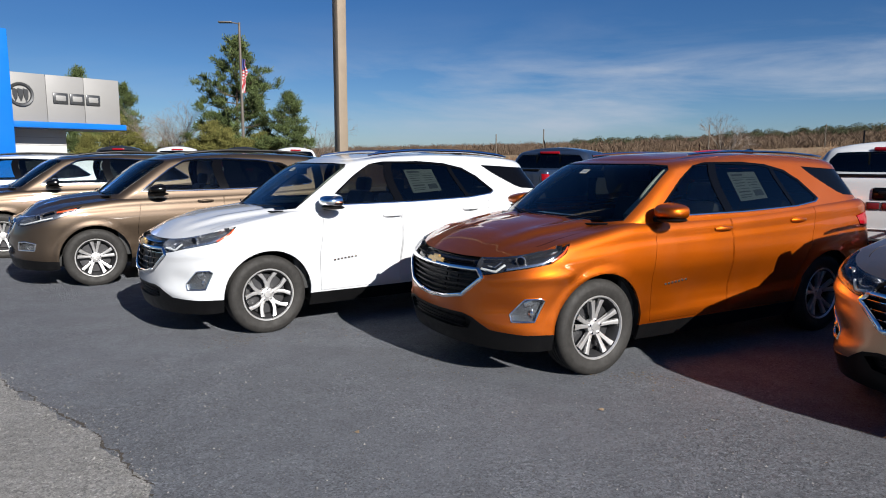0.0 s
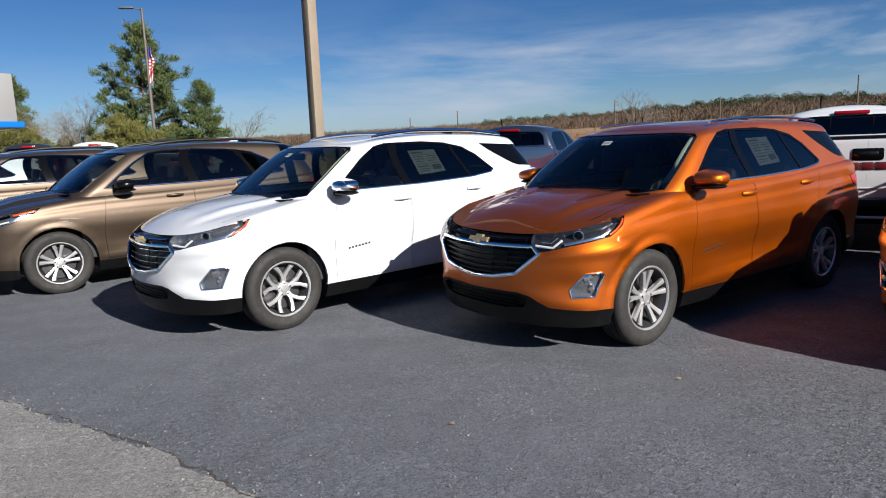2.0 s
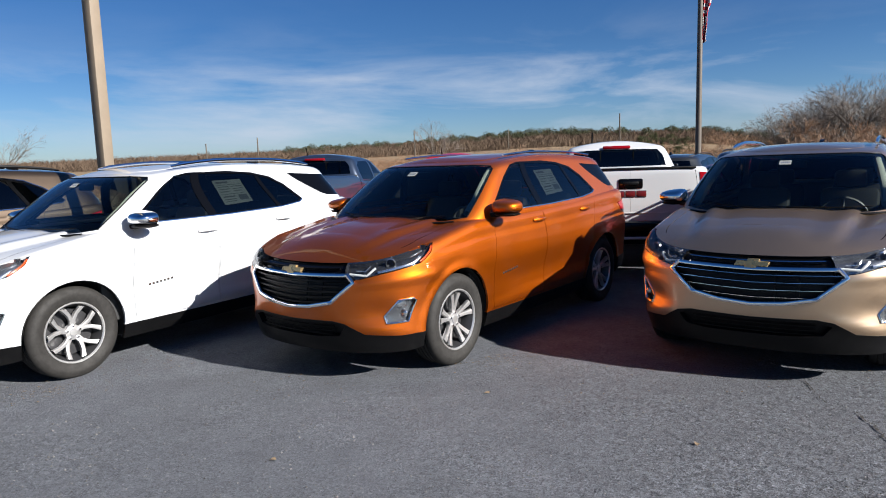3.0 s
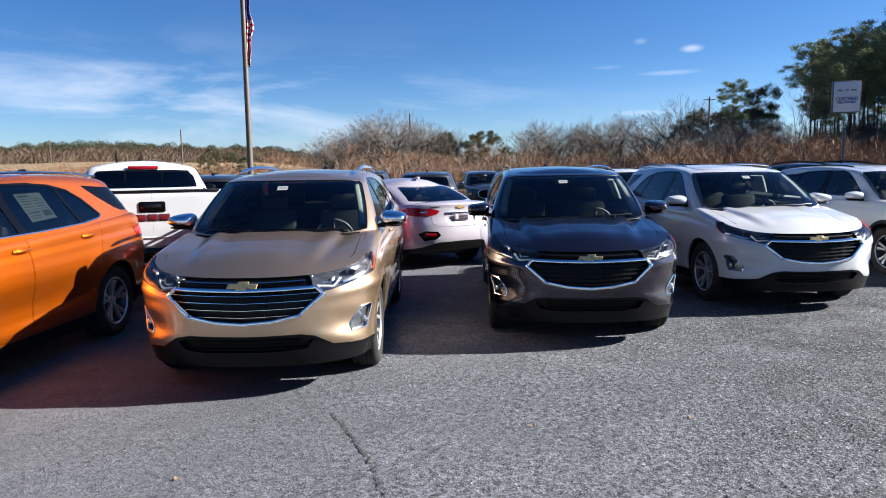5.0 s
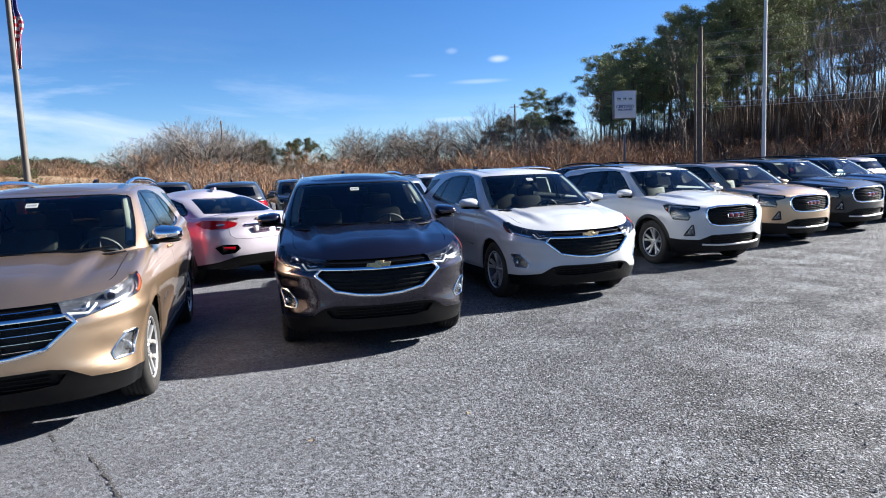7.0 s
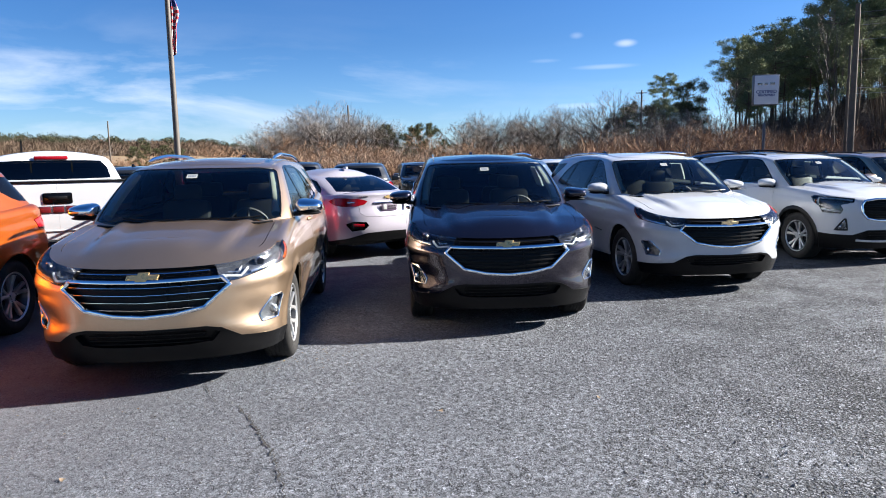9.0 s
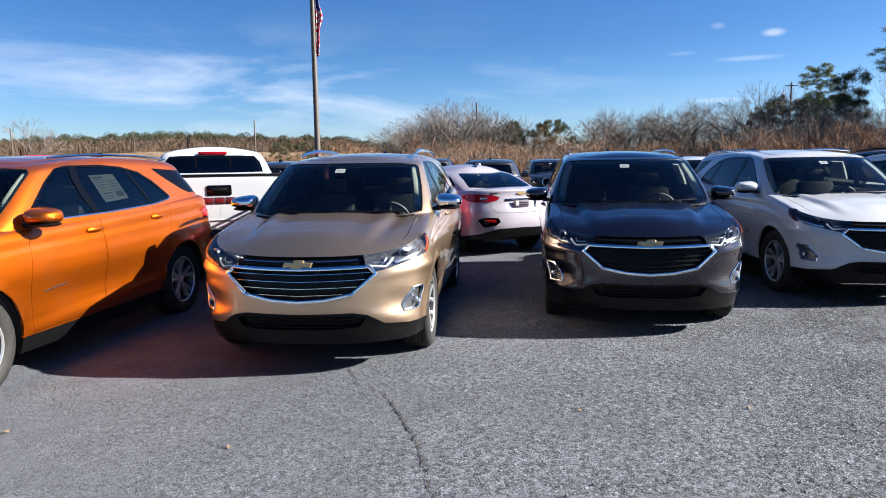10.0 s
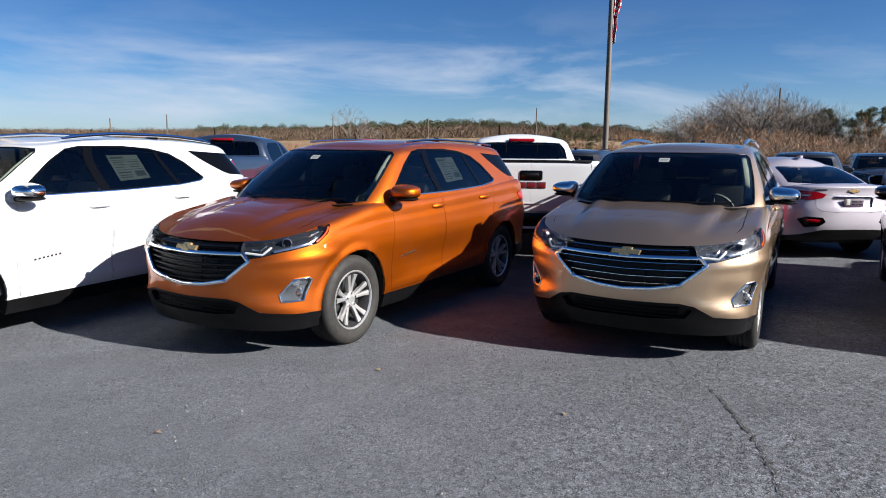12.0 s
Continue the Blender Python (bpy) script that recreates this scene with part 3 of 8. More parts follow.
# ---------------------------------------------------------------- wheels
def wheel(parent, x, y, rad, width, style, label, rim_mat=None, rim_r=None):
    """A road wheel with its axis along y, its face towards +y."""
    rim_mat = rim_mat or ALLOY
    rr = rim_r or rad * 0.655
    h = width / 2
    w = empty("wheel", label, "")
    w.parent = parent
    w.location = (x, y, rad - 0.008)
    bm = bmesh.new()
    sh = rad - rr
    prof = [(rr - 0.008, -h * 0.8), (rr + 0.012, -h * 0.92), (rr + sh * 0.45, -h), (rad - 0.03, -h * 0.97), (rad - 0.008, -h * 0.82), (rad, -h * 0.6)]
    for g in (-0.45, -0.15, 0.15, 0.45):
        prof += [(rad, h * (g - 0.05)), (rad - 0.008, h * (g - 0.04)), (rad - 0.008, h * (g + 0.04)), (rad, h * (g + 0.05))]
    prof += [(rad, h * 0.6), (rad - 0.008, h * 0.82), (rad - 0.03, h * 0.97), (rr + sh * 0.62, h), (rr + sh * 0.58, h + 0.002), (rr + sh * 0.45, h), (rr + 0.014, h * 0.93), (rr - 0.004, h * 0.8)]
    add_lathe(bm, prof, 56)
    part("tyre", bm, RUBBER, w)
    bm = bmesh.new()
    add_lathe(bm, [(rr - 0.014, h * 0.80), (rr - 0.03, h * 0.5), (rr - 0.045, 0.0), (rr - 0.04, -h * 0.8)], 56)
    part("barrel", bm, ALLOY_DARK, w)
    bm = bmesh.new()
    add_lathe(bm, [(rr + 0.005, h * 0.85), (rr + 0.001, h * 0.905), (rr - 0.006, h * 0.9), (rr - 0.013, h * 0.80)], 56)
    # spokes
    n, double, twist = style
    for k in range(n):
        for s in ((-1, 1) if double else (0,)):
            a = k * 2 * math.pi / n + s * (0.135 if n < 6 else 0.1) + math.pi / 2
            a2 = k * 2 * math.pi / n + s * (0.205 if n < 6 else 0.16) + math.pi / 2 + twist
            P = []
            for t in (0.0, 0.3, 0.62, 1.0):
                r = 0.045 + (rr - 0.028 - 0.045) * t
                aa = a + (a2 - a) * t
                if twist > 0.05:
                    aa = k * 2 * math.pi / n + math.pi / 2 + s * (0.06 + 0.30 * max(0.0, t - 0.28) / 0.72)
                P.append((r, aa, h * (0.56 + 0.26 * t - 0.10 * t * (1 - t))))
            wd = ((0.023, 0.019, 0.017, 0.022) if twist > 0.05 else (0.017, 0.016, 0.018, 0.024)) if double else (0.03, 0.03, 0.036, 0.05)
            rings = []
            for (r, aa, yy), ww in zip(P, wd):
                c, s2 = math.cos(aa), math.sin(aa)
                ux, uz = -s2, c
                rings.append([bm.verts.new((r * c + ux * q * ww, yy + dy, r * s2 + uz * q * ww)) for q, dy in ((-1, -0.014), (-0.8, 0.0), (0, 0.003), (0.8, 0.0), (1, -0.014), (0.7, -0.034), (-0.7, -0.034))])
            for A, B in zip(rings, rings[1:]):
                for i in range(7):
                    bm.faces.new((A[i], A[(i + 1) % 7], B[(i + 1) % 7], B[i]))
    bmesh.ops.recalc_face_normals(bm, faces=bm.faces[:])
    part("rim", bm, rim_mat, w, angle=30)
    bm = bmesh.new()
    add_lathe(bm, [(0.001, h * 0.66), (0.028, h * 0.655), (0.032, h * 0.61), (0.060, h * 0.57), (0.064, h * 0.4), (0.06, h * 0.2)], 28)
    part("hub", bm, rim_mat, w)
    bm = bmesh.new()
    r = bmesh.ops.create_cone(bm, cap_ends=True, segments=6, radius1=0.011, radius2=0.009, depth=0.02)
    bmesh.ops.rotate(bm, verts=bm.verts[:], cent=(0, 0, 0), matrix=Matrix.Rotation(radians(-90), 3, "X"))
    nut = part("lug_nut", bm, CHROME, w)
    for k in range(5):
        a = k * 2 * math.pi / 5 + 0.31
        o = nut
        if k:
            o = nut.copy()
            scene.collection.objects.link(o)
        o.location = (0.052 * math.cos(a), h * 0.61, 0.052 * math.sin(a))
    bm = bmesh.new()
    add_lathe(bm, [(0.001, h * 0.05), (rr * 0.78, h * 0.05), (rr * 0.78, -h * 0.05), (0.001, -h * 0.05)], 32)
    add_lathe(bm, [(rr - 0.05, -h * 0.5), (0.001, -h * 0.5)], 32)
    part("brake_disc", bm, ALLOY_DARK, w)
    return w


def sweep(sh, pts, w, d, off=0.0, both=False, seg=8, closed=False):
    """A moulding of height w that stands d proud of the skin, along flat points."""
    bm = bmesh.new()

    def run(sg):
        P = []
        for s, z in pts:
            p = sh.at(abs(s), z)
            e = 0.01
            a, b = sh.at(abs(s) + e, z), sh.at(max(0, abs(s) - e), z)
            c, g = sh.at(abs(s), z + e), sh.at(abs(s), z - e)
            n = (a - b).cross(c - g).normalized()
            if n.dot(Vector((p.x + 1.3, p.y, 0))) < 0:
                n = -n
            if abs(s) < 1e-6:
                n = Vector((n.x, 0, n.z)).normalized()
            P.append((p + n * off, n))
        rings = []
        m = len(P)
        for i, (p, n) in enumerate(P):
            a = P[i - 1][0] if (i or closed) else p
            b = P[(i + 1) % m][0] if (i < m - 1 or closed) else p
            t = (b - a).normalized()
            q = n.cross(t).normalized()
            ring = []
            for k in range(seg):
                an = k * 2 * math.pi / seg
                v = p + q * (math.cos(an) * w / 2) + n * (math.sin(an) * d)
                ring.append(bm.verts.new((v.x, v.y * sg, v.z)))
            rings.append(ring)
        for i in range(m if closed else m - 1):
            A, B = rings[i], rings[(i + 1) % m]
            for k in range(seg):
                bm.faces.new((A[k], A[(k + 1) % seg], B[(k + 1) % seg], B[k]))
        if not closed:
            bm.faces.new(rings[0])
            bm.faces.new(rings[-1])

    run(1)
    if both:
        run(-1)
        bmesh.ops.remove_doubles(bm, verts=bm.verts[:], dist=1e-4)
    bmesh.ops.recalc_face_normals(bm, faces=bm.faces[:])
    return bm


def dense(pts, step=0.05, closed=False):
    out = []
    n = len(pts)
    for i in range(n if closed else n - 1):
        a, b = Vector(pts[i]), Vector(pts[(i + 1) % n])
        k = max(1, int((b - a).length / step))
        out += [tuple(a.lerp(b, j / k)) for j in range(k)]
    if not closed:
        out.append(tuple(pts[-1]))
    return out


def cap_faces(sh, target, rows, spine, height, keep, extra=None):
    """Closes a skin over the top: from its upper edge in towards a spine along the middle. keep(x, y, t) sorts faces into meshes."""
    ed = [sh.at(s, z) for s, z in sh.edge]
    bms = {}
    V = []
    for p in ed:
        qx = min(max(p.x, spine[1]), spine[0])
        zq = height(qx)
        col = []
        for t in rows:
            x, y = p.x + (qx - p.x) * t, p.y * (1 - t)
            z = p.z + (zq - p.z) * (1 - (1 - t) ** 2)
            if extra:
                z += extra(x, y, t)
            col.append((x, y, z, t))
        V.append(col)
    for i in range(len(V) - 1):
        for j in range(len(rows) - 1):
            q = [V[i][j], V[i + 1][j], V[i + 1][j + 1], V[i][j + 1]]
            c = [sum(v[k] for v in q) / 4 for k in range(4)]
            k = keep(c[0], c[1], c[3])
            if k:
                bms.setdefault(k, []).append(q)
    out = {}
    for k, qs in bms.items():
        bm = bmesh.new()
        m = {}
        for q in qs:
            vs = []
            for v in q:
                key = tuple(round(c, 5) for c in v[:3])
                if key not in m:
                    m[key] = bm.verts.new(v[:3])
                if m[key] not in vs:
                    vs.append(m[key])
            if len(vs) > 2:
                try:
                    bm.faces.new(vs)
                except ValueError:
                    pass
        bm.normal_update()
        if sum(f.normal.z for f in bm.faces) < 0:
            bmesh.ops.reverse_faces(bm, faces=bm.faces[:])
        bm.normal_update()
        out[k] = bm
    return out


def join(bm, other):
    m = {v: bm.verts.new(v.co) for v in other.verts}
    for f in other.faces:
        try:
            bm.faces.new([m[v] for v in f.verts])
        except ValueError:
            pass


def seat(parent, x, y, mat, lift=0.0):
    s = empty("seat", "", "")
    s.parent = parent
    s.location = (0, 0, lift)
    bm = bmesh.new()
    add_box(bm, (x, y, 0.62), (0.5, 0.5, 0.18), 0.06)
    part("seat_cushion", bm, mat, s)
    bm = bmesh.new()
    add_box(bm, (x - 0.30, y, 0.92), (0.16, 0.48, 0.62), 0.06, Matrix.Rotation(radians(-16), 3, "Y"))
    part("seat_back", bm, mat, s)
    bm = bmesh.new()
    add_box(bm, (x - 0.41, y, 1.30), (0.10, 0.27, 0.17), 0.04, Matrix.Rotation(radians(-10), 3, "Y"))
    add_tube(bm, [(x - 0.40, y - 0.05, 1.18), (x - 0.41, y - 0.05, 1.26)], 0.007)
    add_tube(bm, [(x - 0.40, y + 0.05, 1.18), (x - 0.41, y + 0.05, 1.26)], 0.007)
    part("headrest", bm, mat, s)


def cabin(parent, x_dash, rows, hw, floor, x_back, mat, sz=1.0, lift=0.0):
    bm = bmesh.new()
    add_box(bm, ((x_dash + x_back) / 2 - 0.2, 0, floor), (x_dash - x_back, 2 * hw, 0.04))
    add_box(bm, (x_back - 0.1, 0, floor + 0.25), (0.05, 2 * hw - 0.1, 0.5))
    for sgn in (-1, 1):
        add_box(bm, ((x_dash + x_back) / 2 - 0.1, sgn * hw, floor + 0.36), (x_dash - x_back + 0.1, 0.05, 0.72), 0.02)
    part("cabin_lining", bm, INTERIOR, parent)
    bm = bmesh.new()
    add_box(bm, (x_dash - 0.28, 0, 0.93 * sz), (0.6, 2 * hw - 0.04, 0.2), 0.07, seg=3)
    add_box(bm, (x_dash - 0.5, 0.37, 1.045 * sz), (0.2, 0.36, 0.06), 0.025, seg=3)
    part("dashboard", bm, INTERIOR, parent)
    bm = bmesh.new()
    c = Vector((x_dash - 0.72, 0.37, 1.0 * sz))
    rot = Matrix.Rotation(radians(-66), 3, "Y")
    add_tube(bm, [c + rot @ Vector((0.185 * math.cos(a), 0.185 * math.sin(a), 0)) for a in [i * math.pi / 14 for i in range(28)]], 0.014, 6, True)
    for a in (0, 2.3, 4.0):
        add_tube(bm, [c, c + rot @ Vector((0.18 * math.cos(a), 0.18 * math.sin(a), 0))], 0.016, 6)
    part("steering_wheel", bm, INTERIOR_GREY, parent)
    for x in rows:
        for y in (-0.37, 0.37):
            seat(parent, x, y, mat, lift)


def plate_bars(bm, x, y0, z0, w, h, n, rowsn, depth=0.002, axis="x"):
    for r in range(rowsn):
        for k in range(n):
            ww = w / n * (0.6 + 0.3 * ((k * 7 + r * 3) % 5) / 5)
            add_box(bm, (x, y0 + w / n * (k + 0.5) - w / 2, z0 + h * (0.5 - (r + 0.5) / rowsn)), (depth, ww, h / rowsn * 0.5))


def recolour(ob, mat, old):
    """Gives a copied thing a paint of its own."""
    for o in (ob, *ob.children_recursive):
        for s in o.material_slots:
            if s.material == old:
                s.link = "OBJECT"
                s.material = mat
    return ob

# ---------------------------------------------------------------- sport utility cars
def suv(label, paint_mat, style="bow", trim="chrome", group="", wheel_style=(5, True, 0.0), wb=2.725, sz=1.0, sy=1.0, seats=None, low=False, mirror_mat=None, stickers=True, sx=1.0, sunroof=False):
    """An SUV with the front axle over its origin and its nose along +x. style: "bow" (hexagon grille), "box" (tall framed grille)
    or "oval" (low grille with swept lamps)."""
    car = empty("suv_car", label, "car", group)
    ra = -wb
    back = ra - 0.97 * sx
    k = wb / 2.725
    gap = 0.0035

    def X(x):
        # stretches what lies behind the front axle
        return x * k if x < 0 else x * sx

    nose = {"bow": [(0.16, 0.80), (0.24, 0.875), (0.36, 0.905), (0.50, 0.92), (0.62, 0.915), (0.75, 0.895), (0.84, 0.868), (0.90, 0.83), (0.96, 0.76), (1.1, 0.6)],
            "box": [(0.16, 0.80), (0.24, 0.87), (0.36, 0.90), (0.55, 0.915), (0.75, 0.91), (0.90, 0.89), (0.97, 0.85), (1.03, 0.78), (1.15, 0.6)],
            "oval": [(0.16, 0.78), (0.24, 0.87), (0.36, 0.905), (0.50, 0.925), (0.62, 0.92), (0.75, 0.89), (0.86, 0.83), (0.96, 0.72), (1.1, 0.55)]}[style]
    XF0 = table(nose)
    hwt = table([(0.16, 0.82), (0.25, 0.855), (0.34, 0.875), (0.42, 0.89), (0.55, 0.896), (0.68, 0.908), (0.78, 0.918), (0.86, 0.915), (0.93, 0.902), (1.02, 0.888), (1.25, 0.86)])
    topz = {"bow": [(0.95, 0.862), (0.80, 0.885), (0.6, 0.932), (0.34, 0.992), (0.0, 1.055), (-0.35, 1.108), (-1.2, 1.125), (-2.0, 1.155), (-2.8, 1.20), (-3.4, 1.22), (-3.75, 1.22)],
            "box": [(0.95, 0.965), (0.80, 0.98), (0.6, 1.0), (0.34, 1.03), (0.0, 1.06), (-0.35, 1.088), (-1.2, 1.10), (-2.0, 1.125), (-2.8, 1.15), (-3.4, 1.16), (-3.75, 1.16)],
            "oval": [(0.95, 0.87), (0.80, 0.89), (0.6, 0.945), (0.34, 1.0), (0.0, 1.05), (-0.35, 1.085), (-1.2, 1.11), (-2.0, 1.14), (-2.8, 1.18), (-3.4, 1.20), (-3.75, 1.20)]}[style]
    tt = table([(X(x), z * sz) for x, z in topz])

    def HW(z, x):
        b = 1.0 - 0.012 * ((x / k + 1.3) / 2.0) ** 2
        # swollen haunches over both axles
        f = 0.014 * math.exp(-((x) / 0.42) ** 2) + 0.018 * math.exp(-((x - ra) / 0.5) ** 2)
        # the hollow along the doors
        h = -0.020 * math.exp(-((z / sz - 0.56) / 0.12) ** 2) * math.exp(-((x / k + 1.36) / 0.75) ** 4)
        return sy * (hwt(z / sz) * b + f * math.exp(-((z / sz - 0.72) / 0.25) ** 2) + h)

    bt = table([(0.95, 0.235), (0.5, 0.225), (0.3, 0.25), (-0.3, 0.21), (-1.3, 0.205), (ra + 0.3, 0.21), (ra - 0.4, 0.30), (ra - 0.9, 0.34)])
    body = Shell(lambda z: XF0(z / sz) * sx, lambda z: back + 0.02 + 0.10 * max(0, (z / sz - 0.7)) + 0.05 * max(0, 0.45 - z), lambda z: 0.30, lambda z: ra - 0.42,
                 HW, tt, bt, 2.35, 3.2, 0.085, 0.065, 0.7)
    line_z = table([(X(0.5), 0.90), (X(-0.4), 0.955), (X(-1.6), 0.985), (X(-2.6), 1.02), (X(-3.6), 1.05)])
    low_z = table([(X(-0.5), 0.40), (X(-1.2), 0.42), (X(-2.0), 0.47), (X(-2.6), 0.56)])

    def relief(x, y, z):
        z = z / sz
        h = 0.0
        # shoulder line along the doors and the lower door crease
        if x < 0.32:
            h += 0.0055 * math.tanh((line_z(x) - z) / 0.010) * math.exp(-((z - line_z(x)) / 0.05) ** 2) * min(1.0, (0.32 - x) / 0.3)
        if X(-2.65) < x < -0.45:
            h += 0.007 * math.tanh((low_z(x) - z) / 0.012) * math.exp(-((z - low_z(x)) / 0.06) ** 2)
        # raised lips round the wheel openings
        for ax in (0.0, ra):
            r = math.hypot(x - ax, z - 0.352)
            if 0.36 < r < 0.52:
                h += 0.010 * math.exp(-((r - 0.425) / 0.022) ** 2) - 0.004 * math.exp(-((r - 0.475) / 0.03) ** 2)
        if x > 0.25 and style == "bow":
            # a pocket round the fog lamp above a lip that runs out to the corner
            h -= 0.022 * math.exp(-((y - 0.72) / 0.11) ** 2 - ((z - 0.53) / 0.075) ** 2)
            lip = 0.47 - 0.30 * max(0.0, y - 0.45)
            if y > 0.40:
                h += 0.012 * math.exp(-((z - lip) / 0.04) ** 2) * min(1.0, (y - 0.40) / 0.12)
            # the edge under the lamps
            h += 0.010 * math.exp(-((z - 0.735 - 0.10 * (y - 0.6)) / 0.032) ** 2) * min(1.0, max(0.0, (y - 0.5) / 0.15))
        return h

    body.relief = relief
    B = body.poly
    # door outlines in x and z
    bp = 0.20 if style == "bow" else 0.0
    fd = [(X(-0.52), 0.345), (X(-0.50), 0.7), (X(-0.56), 1.06), (X(-0.60), 1.3), (X(bp - 1.605), 1.3), (X(bp - 1.60), 0.9), (X(bp - 1.585), 0.345)]
    rd = [(X(bp - 1.60), 0.345), (X(bp - 1.615), 0.9), (X(bp - 1.62), 1.3), (X(bp * 0.6 - 2.66), 1.3), (X(bp * 0.4 - 2.62), 1.08), (ra + 0.31, 0.80), (ra + 0.42, 0.60), (ra + 0.46, 0.345)]
    S = lambda pts: [body.side(x, z) for x, z in dense(pts, 0.12, True)]
    reg = [("hide", S(grow(fd, gap))), ("hide", S(grow(rd, gap)))]
    reg += [("front_door", S(fd)), ("rear_door", S(rd))]
    reg.append(("cladding", B([("s", 0.0, 0.05), ("s", 0.0, 0.33), ("s", X(-1.0), 0.325), ("s", ra + 0.2, 0.325), ("s", ra, 0.33), ("s", ra, 0.05)])))
    reg.append(("cladding", B([("s", ra - 0.05, 0.05), ("s", ra - 0.05, 0.42), ("s", ra - 0.5, 0.45), ("r", 0.6, 0.50), ("r", 0.0, 0.52), ("r", -1, 0.52), ("r", -1, 0.05)])))
    ra_arch = 0.408
    if style == "bow":
        reg.append(("valance", B([("f", -1, 0.05), ("f", -1, 0.462), ("f", 0.40, 0.47), ("f", 0.50, 0.452), ("f", 0.62, 0.375), ("f", 0.80, 0.355), ("s", 0.36, 0.355), ("s", 0.0, 0.36), ("s", 0.0, 0.05)])))
        reg.append(("lower_grille", B([("f", -1, 0.345), ("f", -1, 0.445), ("f", 0.40, 0.452), ("f", 0.49, 0.425), ("f", 0.44, 0.36), ("f", 0.3, 0.345)])))
        grille = [("f", -1, 0.552), ("f", 0.20, 0.566), ("f", 0.40, 0.605), ("f", 0.565, 0.748), ("f", 0.515, 0.800), ("f", 0.2, 0.792), ("f", -1, 0.788)]
        upper = [("f", -1, 0.782), ("f", 0.2, 0.786), ("f", 0.50, 0.794), ("f", 0.46, 0.97), ("f", 0.2, 0.97), ("f", -1, 0.97)]
        lamp = [("f", 0.470, 0.835), ("f", 0.475, 0.97), ("f", 0.72, 0.99), ("s", 0.52, 0.99), ("s", 0.44, 0.972), ("s", 0.27, 0.992), ("s", 0.33, 0.935), ("s", 0.45, 0.868), ("f", 0.74, 0.812), ("f", 0.62, 0.778), ("f", 0.56, 0.770), ("f", 0.52, 0.79)]
        fog = [("f", 0.752, 0.448), ("f", 0.842, 0.453), ("f", 0.876, 0.602), ("f", 0.870, 0.620), ("f", 0.818, 0.614), ("f", 0.745, 0.50)]
    elif style == "box":
        reg.append(("valance", B([("f", -1, 0.05), ("f", -1, 0.50), ("f", 0.42, 0.50), ("f", 0.60, 0.43), ("f", 0.80, 0.44), ("s", 0.40, 0.46), ("s", 0.0, 0.46), ("s", 0.0, 0.05)])))
        reg.append(("lower_grille", B([("f", -1, 0.36), ("f", -1, 0.485), ("f", 0.46, 0.485), ("f", 0.52, 0.45), ("f", 0.45, 0.37)])))
        grille = [("f", -1, 0.63), ("f", 0.30, 0.635), ("f", 0.44, 0.665), ("f", 0.50, 0.74), ("f", 0.505, 0.86), ("f", 0.46, 0.915), ("f", 0.3, 0.935), ("f", -1, 0.935)]
        upper = None
        lamp = [("f", 0.575, 0.945), ("f", 0.74, 0.965), ("s", 0.36, 0.985), ("s", 0.30, 0.965), ("s", 0.37, 0.90), ("s", 0.47, 0.84), ("s", 0.52, 0.75), ("f", 0.745, 0.735), ("f", 0.72, 0.79), ("f", 0.745, 0.86), ("f", 0.60, 0.895)]
        fog = [("f", 0.66, 0.50), ("f", 0.78, 0.50), ("f", 0.70, 0.66), ("f", 0.685, 0.66)]
    else:
        reg.append(("valance", B([("f", -1, 0.05), ("f", -1, 0.40), ("f", 0.60, 0.36), ("s", 0.36, 0.33), ("s", 0.0, 0.33), ("s", 0.0, 0.05)])))
        reg.append(("lower_grille", B([("f", -1, 0.40), ("f", -1, 0.55), ("f", 0.40, 0.53), ("f", 0.5, 0.47), ("f", 0.43, 0.41)])))
        grille = [("f", -1, 0.58), ("f", 0.25, 0.60), ("f", 0.42, 0.70), ("f", 0.44, 0.80), ("f", 0.3, 0.835), ("f", -1, 0.84)]
        upper = None
        lamp = [("f", 0.50, 0.80), ("f", 0.62, 0.875), ("s", 0.45, 0.955), ("s", 0.12, 1.005), ("s", 0.2, 0.95), ("s", 0.42, 0.86), ("f", 0.78, 0.80), ("f", 0.60, 0.765)]
        fog = [("f", 0.58, 0.475), ("f", 0.78, 0.475), ("f", 0.80, 0.56), ("f", 0.70, 0.585), ("f", 0.60, 0.57)]
    zs = lambda pts: [(a, b, c * sz) for a, b, c in pts]
    lamp, grille, fog = zs(lamp), zs(grille), zs(fog)
    upper = zs(upper) if upper else None
    LP, GP, FP = B(lamp), B(grille), B(fog)
    reg += [("hide", grow(LP, 0.004)), ("headlight", LP), ("grille", GP), ("fog", FP)]
    if upper:
        UP = B(upper)
        reg.append(("upper_band", UP))
    if style == "bow":
        # the black corner that joins grille, band and lamp
        reg.insert(-4, ("upper_band", B(zs([("f", 0.43, 0.79), ("f", 0.575, 0.762), ("f", 0.52, 0.97), ("f", 0.43, 0.97)]))))
    tail = B(zs([("s", ra - 0.50, 0.98), ("s", ra - 0.46, 1.06), ("s", ra - 0.66, 1.10), ("r", 0.62, 1.10), ("r", 0.40, 1.06), ("r", 0.42, 0.98), ("r", 0.72, 0.93)]))
    reg += [("hide", grow(tail, 0.004)), ("tail_light", tail)]
